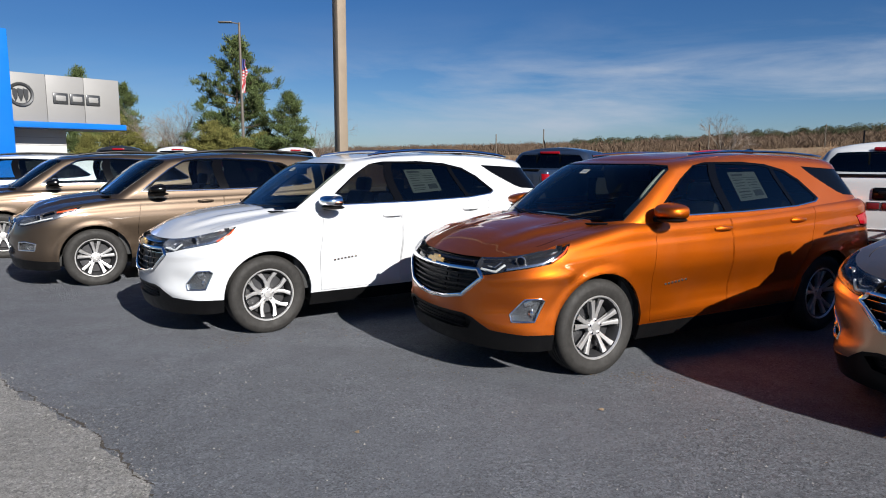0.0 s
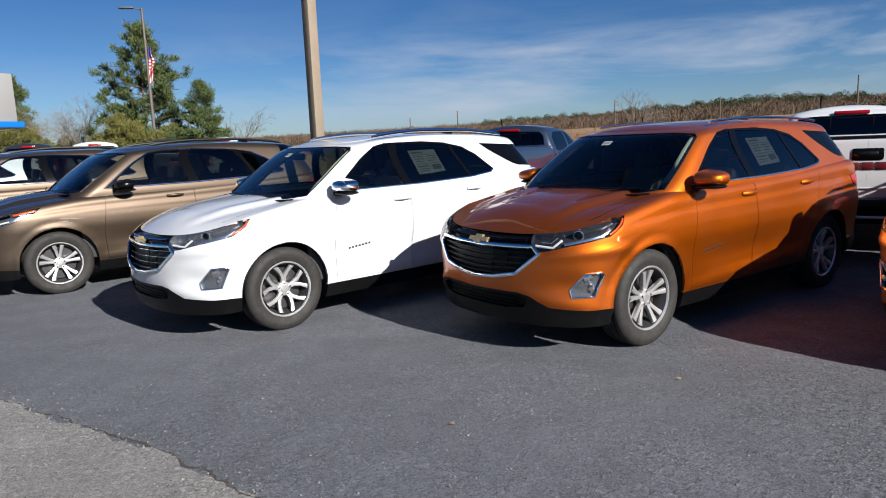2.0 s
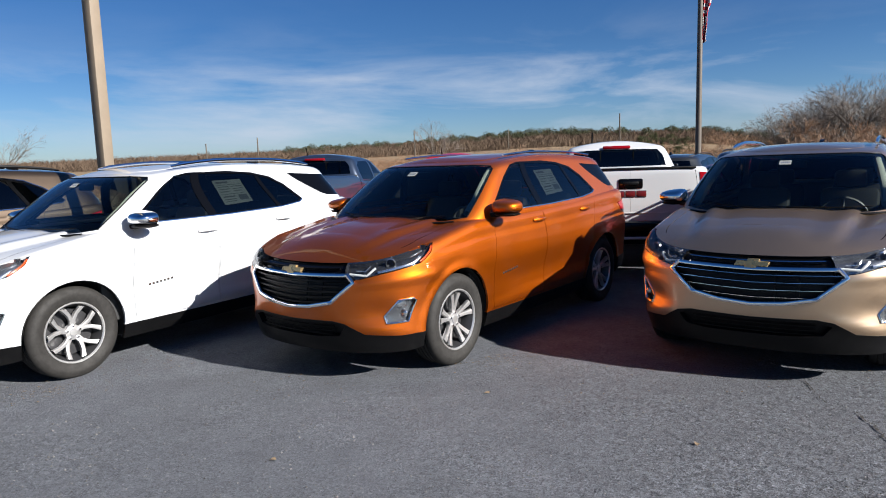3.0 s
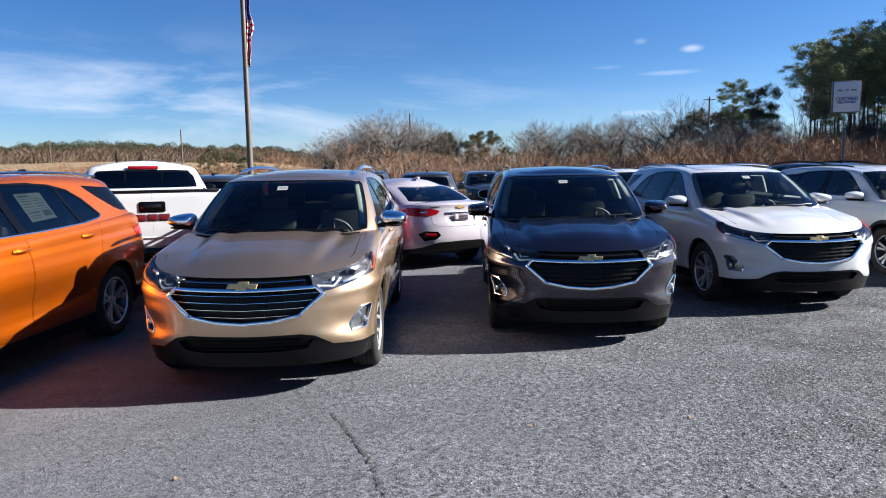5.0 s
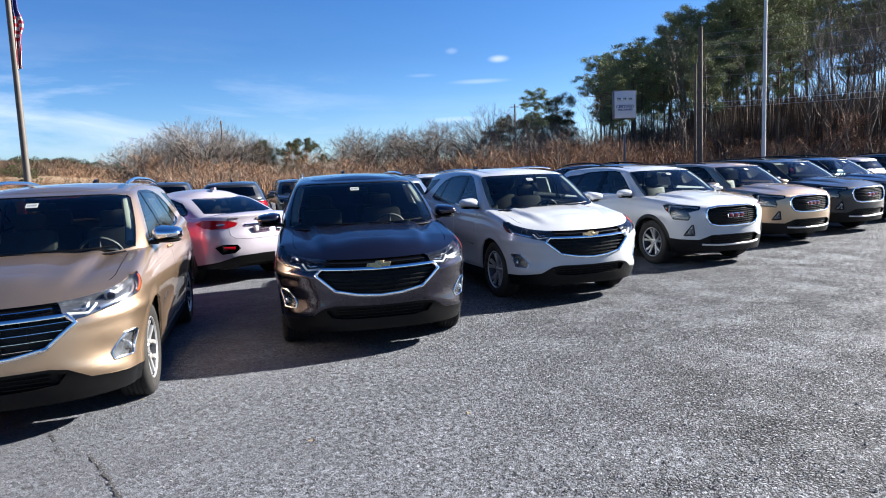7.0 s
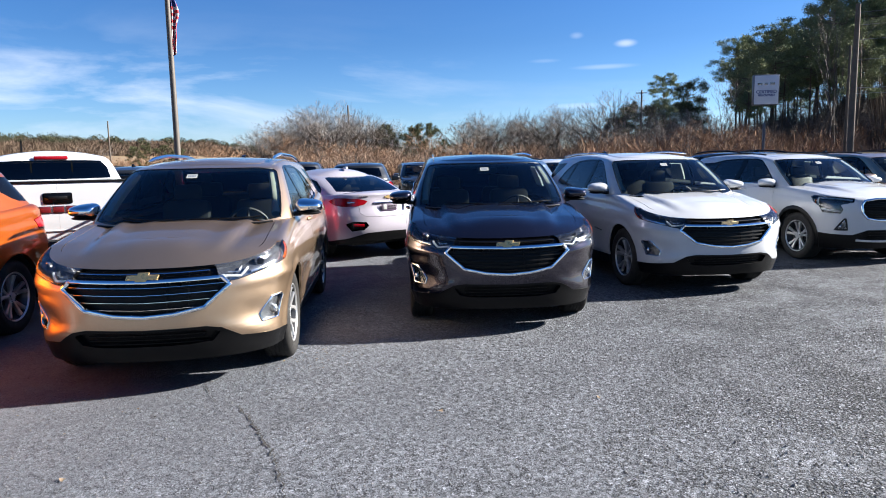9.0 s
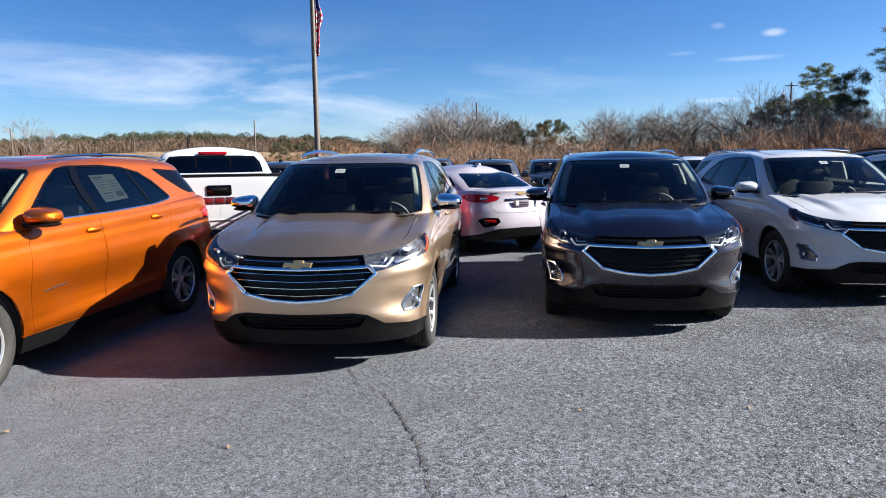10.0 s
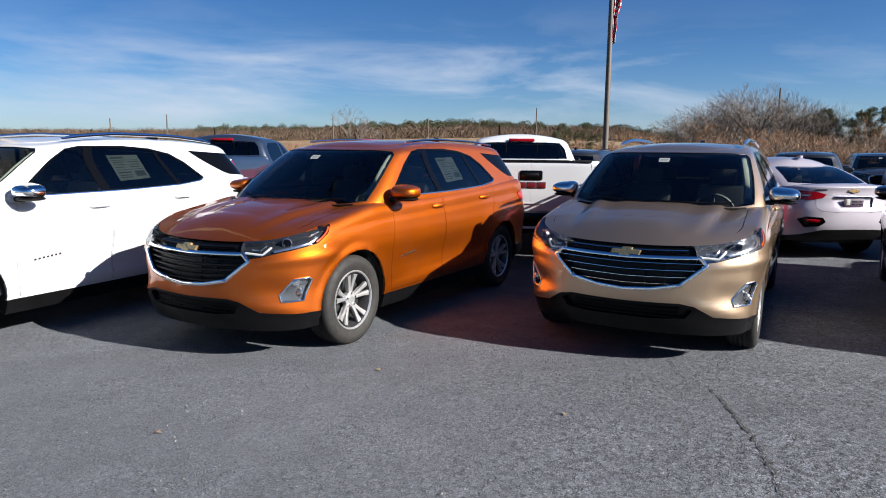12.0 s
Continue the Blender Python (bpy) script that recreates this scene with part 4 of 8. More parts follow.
    for ax in (0.0, ra):
        if style == "box":
            reg.append(("arch_front" if ax == 0 else "arch_rear", [body.side(x, z) for x, z in circle(ax - 0.004, 0.358, ra_arch + 0.05, 40)]))
        reg.append(("hide", [body.side(x, z) for x, z in circle(ax - 0.004, 0.358, ra_arch, 40)]))
        if style == "box":
            reg.append(("hide", [body.side(x, z) for x, z in [(ax - 0.385, 0.05), (ax + 0.385, 0.05), (ax + 0.40, 0.3), (ax - 0.405, 0.3)]]))
        else:
            reg.append(("hide", [body.side(x, z) for x, z in [(ax - 0.39, 0.05), (ax + 0.385, 0.05), (ax + 0.403, 0.34), (ax - 0.411, 0.34)]]))
    skin, got = body.panels(reg, low)

    # hood and belt ledge over the lower skin
    hc = table([(X(x), z * sz) for x, z in {"bow": [(0.9, 0.868), (0.72, 0.955), (0.45, 1.024), (0.1, 1.072), (-0.2, 1.098), (-0.5, 1.112)],
                                           "box": [(0.9, 0.98), (0.72, 1.035), (0.45, 1.075), (0.1, 1.11), (-0.2, 1.13), (-0.5, 1.14)],
                                           "oval": [(0.9, 0.88), (0.72, 0.97), (0.45, 1.045), (0.1, 1.10), (-0.2, 1.13), (-0.5, 1.14)]}[style]])

    def crease(x, y, t):
        if x < -0.35 or t < 0.12:
            return 0.0
        w = 0.50 + 0.18 * (0.3 - x) * 0.6
        fade = min(1.0, max(0.0, (0.70 - x) / 0.45)) * min(1.0, (t - 0.12) * 6)
        e = 1 / (1 + math.exp(min(60, max(-60, (y - w) / 0.022))))
        return fade * (0.030 * e - 0.014 * math.exp(-((y - w - 0.05) / 0.05) ** 2) - 0.014 * math.exp(-((y - w + 0.17) / 0.09) ** 2))

    rows_t = [0, 0.02, 0.045, 0.07, 0.10, 0.106, 0.14, 0.18, 0.22, 0.26, 0.3, 0.34, 0.38, 0.42, 0.46, 0.5, 0.56, 0.62, 0.7, 0.8, 0.9, 1.0]

    def keep(x, y, t):
        if x < X(-0.30):
            return "ledge" if t < 0.10 else None
        if t < 0.10:
            return "ledge" if x < 0.45 else "hood"
        if t < 0.106:
            return None if x < 0.45 else "hood"
        return "hood"

    caps = cap_faces(body, None, rows_t, (0.42, back + 0.5), lambda x: hc(x), keep, crease)

    bodybm = take(got["body"], 0, 0, both=True)
    lb = caps["ledge"]
    r = bmesh.ops.duplicate(lb, geom=lb.verts[:] + lb.edges[:] + lb.faces[:])
    for v in [e for e in r["geom"] if isinstance(e, bmesh.types.BMVert)]:
        v.co.y = -v.co.y
    bmesh.ops.reverse_faces(lb, faces=[e for e in r["geom"] if isinstance(e, bmesh.types.BMFace)])
    join(bodybm, lb)
    lb.free()
    bmesh.ops.remove_doubles(bodybm, verts=bodybm.verts[:], dist=3e-4)
    es = [e for e in bodybm.edges if e.is_boundary]
    nn = {tuple(round(c, 5) for c in v.co): v.normal.copy() for e in es for v in e.verts}
    r = bmesh.ops.extrude_edge_only(bodybm, edges=es)
    for v in [g for g in r["geom"] if isinstance(g, bmesh.types.BMVert)]:
        v.co -= nn[tuple(round(c, 5) for c in v.co)] * 0.02
    part("body", bodybm, paint_mat, car)
    hb = caps["hood"]
    r = bmesh.ops.duplicate(hb, geom=hb.verts[:] + hb.edges[:] + hb.faces[:])
    for v in [e for e in r["geom"] if isinstance(e, bmesh.types.BMVert)]:
        v.co.y = -v.co.y
    bmesh.ops.reverse_faces(hb, faces=[e for e in r["geom"] if isinstance(e, bmesh.types.BMFace)])
    bmesh.ops.remove_doubles(hb, verts=hb.verts[:], dist=3e-4)
    part("hood", hb, paint_mat, car, angle=50)

    def two(name, key, mat, off=0.0, rim=-0.02, lbl="", parent=None):
        if key not in got:
            return None
        a = part(name, take(got[key], off, rim), mat, parent or car, lbl)
        mirrored(a)
        return a

    d1 = two("front_door", "front_door", paint_mat)
    d2 = two("rear_door", "rear_door", paint_mat)
    part("cladding", take(got["cladding"], 0.004, -0.02, True), BLACK_TRIM, car, "black plastic cladding")
    part("bumper_valance", take(got["valance"], 0.003, -0.02, True), BLACK_TRIM, car, "black plastic bumper valance")
    for kx in ("arch_front", "arch_rear"):
        two("wheel_arch_moulding", kx, BLACK_TRIM, 0.01, -0.03, "black plastic wheel arch moulding")
    # headlights
    hl = two("headlight", "headlight", LAMP_DARK if style == "oval" or (style == "bow" and trim == "chrome") else LAMP_DIM, -0.045, 0.045, "clear headlight with a dark housing")
    ln = part("lamp_lens", take(got["headlight"], -0.001, 0), GLASS_CLEAR, hl)
    ln.visible_shadow = False
    if style == "box":
        path = [("f", 0.60, 0.935), ("f", 0.73, 0.958), ("s", 0.42, 0.968), ("s", 0.425, 0.88), ("s", 0.47, 0.80), ("f", 0.745, 0.762)]
    elif style == "bow":
        path = [("f", 0.52, 0.815), ("f", 0.62, 0.80), ("f", 0.645, 0.80), ("f", 0.69, 0.862)]
    else:
        path = [("f", 0.54, 0.80), ("f", 0.64, 0.80), ("f", 0.76, 0.83), ("s", 0.45, 0.88)]
    part("light_strip", sweep(body, dense(B(zs(path)), 0.02), 0.018 if style != "box" else 0.026, 0.008, -0.026), LAMP_WHITE, hl)
    if style == "bow":
        part("light_strip", sweep(body, dense(B(zs([("f", 0.56, 0.845), ("f", 0.625, 0.835), ("f", 0.655, 0.878)])), 0.02), 0.010, 0.006, -0.026), LAMP_SILVER, hl)
        part("reflector", sweep(body, dense(B(zs([("f", 0.71, 0.825), ("s", 0.50, 0.872), ("s", 0.42, 0.925)])), 0.02), 0.022, 0.006, -0.034), LAMP_SILVER, hl)
    for yy, zz, rr in ((0.768, 0.872, 0.036),) if style != "box" else ((0.69, 0.91, 0.032), (0.77, 0.92, 0.032)):
        bm = bmesh.new()
        p = body.at(*body.front(yy, zz * sz))
        add_lathe(bm, [(rr * 0.78, -0.004), (rr * 0.86, 0.012), (rr, 0.010), (rr * 1.04, -0.006), (rr * 0.9, -0.02)], 20)
        turn = Matrix.Rotation(radians(-50), 4, "Z")
        bmesh.ops.transform(bm, matrix=Matrix.Translation(p - Vector((0.042, 0.02, 0))) @ turn, verts=bm.verts[:])
        pj = part("projector", bm, LAMP_SILVER, hl)
        bm = bmesh.new()
        c0 = bmesh.ops.create_uvsphere(bm, u_segments=16, v_segments=10, radius=rr * 0.8)
        bmesh.ops.transform(bm, matrix=Matrix.Translation(p - Vector((0.042, 0.02, 0))) @ turn @ Matrix.Diagonal((1, 0.4, 1, 1)), verts=c0["verts"])
        part("projector_lens", bm, GLOSS_BLACK, hl)
    tip = {"bow": [("s", 0.292, 0.978), ("s", 0.335, 0.942), ("s", 0.40, 0.902), ("s", 0.45, 0.877)], "box": [("s", 0.40, 0.93), ("s", 0.40, 0.86), ("s", 0.43, 0.80)], "oval": [("s", 0.40, 0.945), ("s", 0.28, 0.962), ("s", 0.18, 0.98)]}[style]
    part("side_marker", sweep(body, dense(B(zs(tip)), 0.02), 0.015 if style != "oval" else 0.024, 0.006, -0.008), AMBER, hl, "amber side marker")
    hr = [c for c in car.children if c.name.startswith("headlight") and c is not hl][-1]
    for c in hl.children:
        q = c.copy()
        scene.collection.objects.link(q)
        q.parent = hr
    # grille
    part("grille", take(got["grille"], -0.05, 0.05, True), BLACK_TRIM, car, "black grille")
    chrome_sl = trim == "chrome"
    zlo, zhi = {"bow": (0.578, 0.78), "box": (0.65, 0.92), "oval": (0.61, 0.82)}[style]
    slats = {"bow": 4 if chrome_sl else 5, "box": 8, "oval": 6}[style]
    for i in range(slats):
        z = (zlo + (zhi - zlo) * (i + 0.5) / slats) * sz
        ymax = 0.1
        while ymax < 0.7 and inside(GP, body.front(ymax + 0.02, z)[0], z):
            ymax += 0.02
        dip = -0.012
        P = [(body.front(y, z)[0], z + dip * (1 - y / ymax)) for y in [ymax * j / 14 for j in range(15)]]
        part("grille_slat", sweep(body, P, 0.010 if chrome_sl else 0.020, 0.010, -0.024, True, 6), BLACK_TRIM, car)
        if chrome_sl:
            part("grille_slat", sweep(body, [(s, z2 + 0.007) for s, z2 in P], 0.005, 0.010, -0.016, True, 6), CHROME, car, "thin chrome grille slat")
    for y in (0.15, 0.30):
        P = [(body.front(y, z)[0], z) for z in np.linspace(zlo * sz, (zhi - 0.01) * sz, 6) if inside(GP, body.front(y, z)[0], z)]
        if len(P) > 2:
            part("grille_slat", sweep(body, P, 0.008, 0.008, -0.032, False, 6), BLACK_TRIM, car)
    first, last = (0.0, GP[0][1]), (0.0, GP[-1][1])
    ring = dense([first] + [p for p in GP if p[0] > 1e-4] + [last], 0.03)
    part("grille_surround", sweep(body, ring, 0.034, 0.014, 0.002, True, 8), CHROME, car, "chrome grille surround")
    if upper:
        part("upper_grille", take(got["upper_band"], -0.02, 0.02, True), GLOSS_BLACK, car, "gloss black upper grille band")
        z0 = (0.838 if chrome_sl else 0.835) * sz
        P = [(body.front(y, z0)[0], z0 + 0.010 * (y / 0.45) ** 2) for y in [0.445 * j / 16 for j in range(17)]]
        part("upper_slat", sweep(body, P, 0.014 if chrome_sl else 0.01, 0.012, -0.004, True, 6), CHROME if chrome_sl else BLACK_TRIM, car)
    part("lower_grille", take(got["lower_grille"], -0.04, 0.043, True), BLACK_TRIM, car, "black lower grille")
    zl = {"bow": (0.362, 0.39, 0.42), "box": (0.39, 0.425, 0.46), "oval": (0.43, 0.47, 0.51)}[style]
    for z in zl:
        P = [(body.front(y, z)[0], z) for y in [0.40 * j / 10 for j in range(11)]]
        part("lower_slat", sweep(body, P, 0.012, 0.008, -0.02, True, 6), BLACK_TRIM, car)
    if style == "box":
        P = [(body.front(y, 0.335)[0], 0.335 + 0.02 * (y / 0.55) ** 3) for y in [0.55 * j / 12 for j in range(13)]]
        part("skid_plate", sweep(body, P, 0.035, 0.01, 0.0, True, 8), ALLOY, car, "silver skid plate")
    # fog lamps
    fg = two("fog_lamp", "fog", LAMP_DARK, -0.025, 0.028, "chrome-framed fog lamp")
    fr = [c for c in car.children if c.name.startswith("fog_lamp") and c is not fg][-1]
    fc = (sum(p[0] for p in FP) / len(FP), sum(p[1] for p in FP) / len(FP))
    bezel = part("bezel", sweep(body, dense(FP, 0.03, True), 0.013 if style == "bow" else 0.020, 0.008, 0.0, False, 8, True), CHROME if style != "box" else BLACK_TRIM, fg)
    bm = bmesh.new()
    p = body.at(*fc)
    c0 = bmesh.ops.create_uvsphere(bm, u_segments=14, v_segments=8, radius=0.034)
    bmesh.ops.transform(bm, matrix=Matrix.Translation(p - Vector((0.032, 0.012, 0.03))) @ Matrix.Diagonal((0.5, 1.2, 1, 1)), verts=c0["verts"])
    lens = part("fog_bulb", bm, LAMP_SILVER, fg)
    side = 0.022 if style == "bow" else 0.012
    wing = part("reflector", sweep(body, [(fc[0] - side, fc[1] + 0.022), (fc[0] + side * 1.6, fc[1] + 0.045)], 0.05, 0.006, -0.024), LAMP_SILVER, fg)
    cover = part("fog_lens", take(got["fog"], -0.004, 0), GLASS_CLEAR, fg)
    cover.visible_shadow = False
    for c in (bezel, lens, wing, cover):
        q = c.copy()
        scene.collection.objects.link(q)
        q.parent = fr
    two("tail_light", "tail_light", TAIL_RED, 0.004, -0.03, "red tail light")
    # emblem, as a plain shape
    p = body.at(*body.front(0.0, (0.822 if style == "bow" else 0.79) * sz))
    em = empty("emblem", "", "")
    em.parent = car
    em.location = p + Vector((0.012, 0, 0))
    em.rotation_euler = (0, radians(-14 if style == "bow" else -4), 0)
    bm = bmesh.new()
    if style == "bow":
        add_prism(bm, [(-0.112, -0.017), (-0.098, 0.017), (-0.032, 0.017), (-0.026, 0.034), (0.050, 0.034), (0.044, 0.017), (0.112, 0.017), (0.098, -0.017), (0.032, -0.017), (0.026, -0.034), (-0.050, -0.034), (-0.044, -0.017)], -0.012, 0.012)
        bmesh.ops.recalc_face_normals(bm, faces=bm.faces[:])
        bmesh.ops.rotate(bm, verts=bm.verts[:], cent=(0, 0, 0), matrix=Matrix.Rotation(radians(90), 3, "Z"))
        bmesh.ops.bevel(bm, geom=bm.edges[:], offset=0.003, segments=1, affect="EDGES")
        part("badge", bm, GOLD, em, "gold emblem")
    elif style == "box":
        for dy in (-0.105, 0.0, 0.105):
            add_box(bm, (0, dy, 0), (0.016, 0.085, 0.062), 0.008)
        part("badge", bm, RED_BADGE, em, "red block emblem")
        bm = bmesh.new()
        for dy in (-0.105, 0.0, 0.105):
            add_box(bm, (-0.003, dy, 0), (0.014, 0.096, 0.074), 0.008)
        part("badge_frame", bm, CHROME, em)
    else:
        r = bmesh.ops.create_cone(bm, cap_ends=True, segments=32, radius1=0.06, radius2=0.055, depth=0.015)
        bmesh.ops.transform(bm, matrix=Matrix.Rotation(radians(90), 4, "Y"), verts=r["verts"])
        part("badge", bm, CHROME, em)

    # greenhouse
    rs = sz * {"bow": 1.022, "oval": 1.042, "box": 1.0}[style]
    xfg = table([(0.9, X(0.08)), (1.08 * rs, X(-0.13)), (1.25 * rs, X(-0.345)), (1.445 * rs, X(-0.615)), (1.54 * rs, X(-0.78)), (1.60 * rs, X(-0.90)), (1.7 * rs, X(-1.2))])
    hwg = table([(0.9, 0.865), (1.06 * rs, 0.862), (1.12 * rs, 0.85), (1.25 * rs, 0.803), (1.4 * rs, 0.735), (1.5 * rs, 0.682), (1.58 * rs, 0.635), (1.7 * rs, 0.58)])
    xrg = table([(0.9, back + 0.10), (1.15 * rs, back + 0.10), (1.25 * rs, back + 0.15), (1.45 * rs, back + 0.29), (1.54 * rs, back + 0.33), (1.7 * rs, back + 0.45)])
    gtop = table([(X(x), z * rs) for x, z in ((-0.6, 1.535), (-0.95, 1.567), (-1.3, 1.587), (-1.8, 1.599), (-2.4, 1.594), (-2.9, 1.577), (-3.4, 1.55))])
    gh = Shell(xfg, xrg, lambda z: xfg(z) - 0.36, lambda z: xrg(z) + 0.50, lambda z, x: sy * (hwg(z) - 0.018 * ((x / k + 1.9) / 1.4) ** 2 * (z > 1.0)),
               gtop, lambda x: 1.0 * sz, 2.5, 2.8, 0.07, 0.075, 1.3 * rs)
    G = gh.poly
    CF = lambda z: xfg(z) - 0.36
    zb, zt = 1.125 * rs, 1.515 * rs
    wide = [("s", CF(zb) - 0.02, zb - 0.005), ("s", CF(1.25 * rs) - 0.03, 1.25 * rs), ("s", CF(1.40 * rs) - 0.04, 1.40 * rs), ("s", CF(1.50 * rs) - 0.08, 1.505 * rs), ("s", X(-1.3), 1.53 * rs), ("s", X(-1.75), 1.535 * rs), ("s", X(-2.2), 1.515 * rs), ("s", X(-2.5), 1.47 * rs), ("s", X(-2.70), 1.38 * rs),
            ("s", X(-2.93), 1.215 * rs), ("s", X(-2.88), 1.19 * rs), ("s", X(-2.5), 1.155 * rs), ("s", X(-1.6), 1.13 * rs)]
    gfront = [("s", CF(zb) - 0.10, zb + 0.012), ("s", CF(1.25 * rs) - 0.06, 1.25 * rs), ("s", CF(1.40 * rs) - 0.07, 1.40 * rs), ("s", CF(1.48 * rs) - 0.10, 1.485 * rs), ("s", X(-1.3), 1.512 * rs), ("s", X(-1.54), 1.517 * rs), ("s", X(-1.575), 1.145 * rs)]
    grear = [("s", X(-1.70), 1.148 * rs), ("s", X(-1.66), 1.517 * rs), ("s", X(-2.15), 1.50 * rs), ("s", X(-2.30), 1.475 * rs), ("s", X(-2.46), 1.168 * rs)]
    gq = [("s", X(-2.51), 1.172 * rs), ("s", X(-2.36), 1.465 * rs), ("s", X(-2.5), 1.44 * rs), ("s", X(-2.67), 1.37 * rs), ("s", X(-2.89), 1.215 * rs), ("s", X(-2.84), 1.195 * rs)]
    if style == "bow":
        wide[6:12] = [("s", X(-2.05), 1.515 * rs), ("s", X(-2.29), 1.465 * rs), ("s", X(-2.45), 1.38 * rs), ("s", X(-2.65), 1.222 * rs), ("s", X(-2.60), 1.185 * rs), ("s", X(-2.3), 1.152 * rs)]
        gfront[5:] = [("s", X(-1.33), 1.515 * rs), ("s", X(-1.365), 1.142 * rs)]
        gfront[4] = ("s", X(-1.15), 1.508 * rs)
        grear = [("s", X(-1.46), 1.145 * rs), ("s", X(-1.42), 1.517 * rs), ("s", X(-1.95), 1.505 * rs), ("s", X(-2.09), 1.482 * rs), ("s", X(-2.25), 1.163 * rs)]
        gq = [("s", X(-2.30), 1.168 * rs), ("s", X(-2.14), 1.472 * rs), ("s", X(-2.27), 1.445 * rs), ("s", X(-2.42), 1.37 * rs), ("s", X(-2.61), 1.222 * rs), ("s", X(-2.57), 1.195 * rs)]
    if style == "box":
        gq[3:] = [("s", X(-2.72), 1.40 * rs), ("s", X(-2.98), 1.33 * rs), ("s", X(-2.98), 1.20 * rs)]
        wide[8:11] = [("s", X(-2.80), 1.46 * rs), ("s", X(-3.02), 1.42 * rs), ("s", X(-3.02), 1.18 * rs)]
    back_glass = [("s", X(-2.56), 1.495 * rs), ("s", X(-2.98), 1.265 * rs), ("s", X(-3.08), 1.235 * rs), ("r", 0.74, 1.22 * rs), ("r", 0.4, 1.215 * rs), ("r", -1, 1.215 * rs), ("r", -1, 1.47 * rs), ("r", 0.4, 1.465 * rs), ("r", 0.60, 1.46 * rs)]
    ws = lambda u, z: (gh.s_of(u), z)
    shield = [(-0.05, 1.062 * rs), ws(0.25, 1.066 * rs), ws(0.5, 1.08 * rs), ws(0.70, 1.10 * rs), ws(0.76, 1.3 * rs), ws(0.80, 1.475 * rs), ws(0.755, 1.502 * rs), ws(0.5, 1.512 * rs), (-0.05, 1.514 * rs)]
    if style == "bow":
        greg = [("frame", G(wide)), ("front_glass", G(gfront)), ("rear_glass", G(grear)), ("quarter_glass", G(gq)), ("back_glass", G(back_glass)), ("windshield", shield)]
    else:
        bgl = [("r", 0.62, 1.24 * rs), ("r", 0.4, 1.225 * rs), ("r", -1, 1.22 * rs), ("r", -1, 1.47 * rs), ("r", 0.4, 1.465 * rs), ("r", 0.55, 1.46 * rs)]
        greg = [("frame", G(wide)), ("front_glass", G(gfront)), ("rear_glass", G(grear)), ("quarter_glass", G(gq)), ("back_glass", G(bgl)), ("windshield", shield)]
    gskin, gg = gh.panels(greg, low)
    rc = table([(X(x), z * rs) for x, z in ((-0.9, 1.572), (-1.3, 1.606), (-1.8, 1.622), (-2.4, 1.620), (-2.9, 1.604), (-3.4, 1.57))])
    roof = cap_faces(gh, None, [0, 0.06, 0.12, 0.13, 0.14, 0.2, 0.3, 0.45, 0.6, 0.8, 1.0], (X(-1.15), back + 0.9), rc, lambda x, y, t: "roof", lambda x, y, t: -0.006 if 0.125 < t < 0.135 else 0.0)
    gb = take(gg["body"], 0, 0, both=True)
    rf = roof["roof"]
    r = bmesh.ops.duplicate(rf, geom=rf.verts[:] + rf.edges[:] + rf.faces[:])
    for v in [e for e in r["geom"] if isinstance(e, bmesh.types.BMVert)]:
        v.co.y = -v.co.y
    bmesh.ops.reverse_faces(rf, faces=[e for e in r["geom"] if isinstance(e, bmesh.types.BMFace)])
    join(gb, rf)
    rf.free()
    bmesh.ops.remove_doubles(gb, verts=gb.verts[:], dist=3e-4)
    part("roof", gb, paint_mat, car, angle=45)
    part("windshield", take(gg["windshield"], -0.002, 0, True), GLASS_FRONT, car, "dark windshield")
    bm = sweep(gh, dense([(0.0, 1.514 * rs)] + [ws(0.5, 1.512 * rs), ws(0.755, 1.502 * rs), ws(0.80, 1.475 * rs), ws(0.76, 1.3 * rs), ws(0.70, 1.10 * rs)], 0.05), 0.012, 0.004, 0, True, 6)
    part("windshield_seal", bm, BLACK_TRIM, car)
    two2 = lambda n, kx, m, off, rim, lbl="": (lambda a: (mirrored(a), a)[1])(part(n, take(gg[kx], off, rim), m, car, lbl))
    two2("window_frame", "frame", GLOSS_BLACK, 0.001, -0.012, "gloss black window frame")
    two2("window_pane", "front_glass", GLASS_SIDE, -0.003, 0, "tinted front side window")
    two2("window_pane", "rear_glass", GLASS_PRIVACY, -0.003, 0, "dark privacy glass")
    two2("window_pane", "quarter_glass", GLASS_PRIVACY, -0.003, 0, "dark privacy glass")
    part("rear_window", take(gg["back_glass"], -0.002, -0.012, True), GLASS_PRIVACY if style != "bow" else GLOSS_BLACK, car, "dark rear window")
    # chrome along the window line
    line = dense([gh.side(x, z) for x, z in ((CF(zb) - 0.02, zb - 0.004), (X(-1.6), 1.13 * rs), (X(-2.3 if style == "bow" else -2.5), 1.153 * rs), (X(-2.6 if style == "bow" else -2.88), 1.186 * rs), (X(-2.645 if style == "bow" else -2.925), 1.212 * rs))], 0.06)
    if style == "box":
        line = line[:-3]
    if style == "oval":
        line = dense(G(wide), 0.06, True)
    ch = part("window_trim", sweep(gh, line, 0.018, 0.007, 0.002, False, 6, style == "oval"), CHROME, car, "chrome window trim")
    mirrored(ch)
    # pale pillar trim and headliner inside
    pt = [gh.at(*ws(u, z * rs)) for u, z in ((0.70, 1.13), (0.745, 1.24), (0.77, 1.36), (0.795, 1.47))]
    bm = bmesh.new()
    add_tube(bm, [(p.x - 0.05, p.y - 0.045, p.z - 0.01) for p in pt], [0.030, 0.033, 0.034, 0.030], 8, flat=1.3)
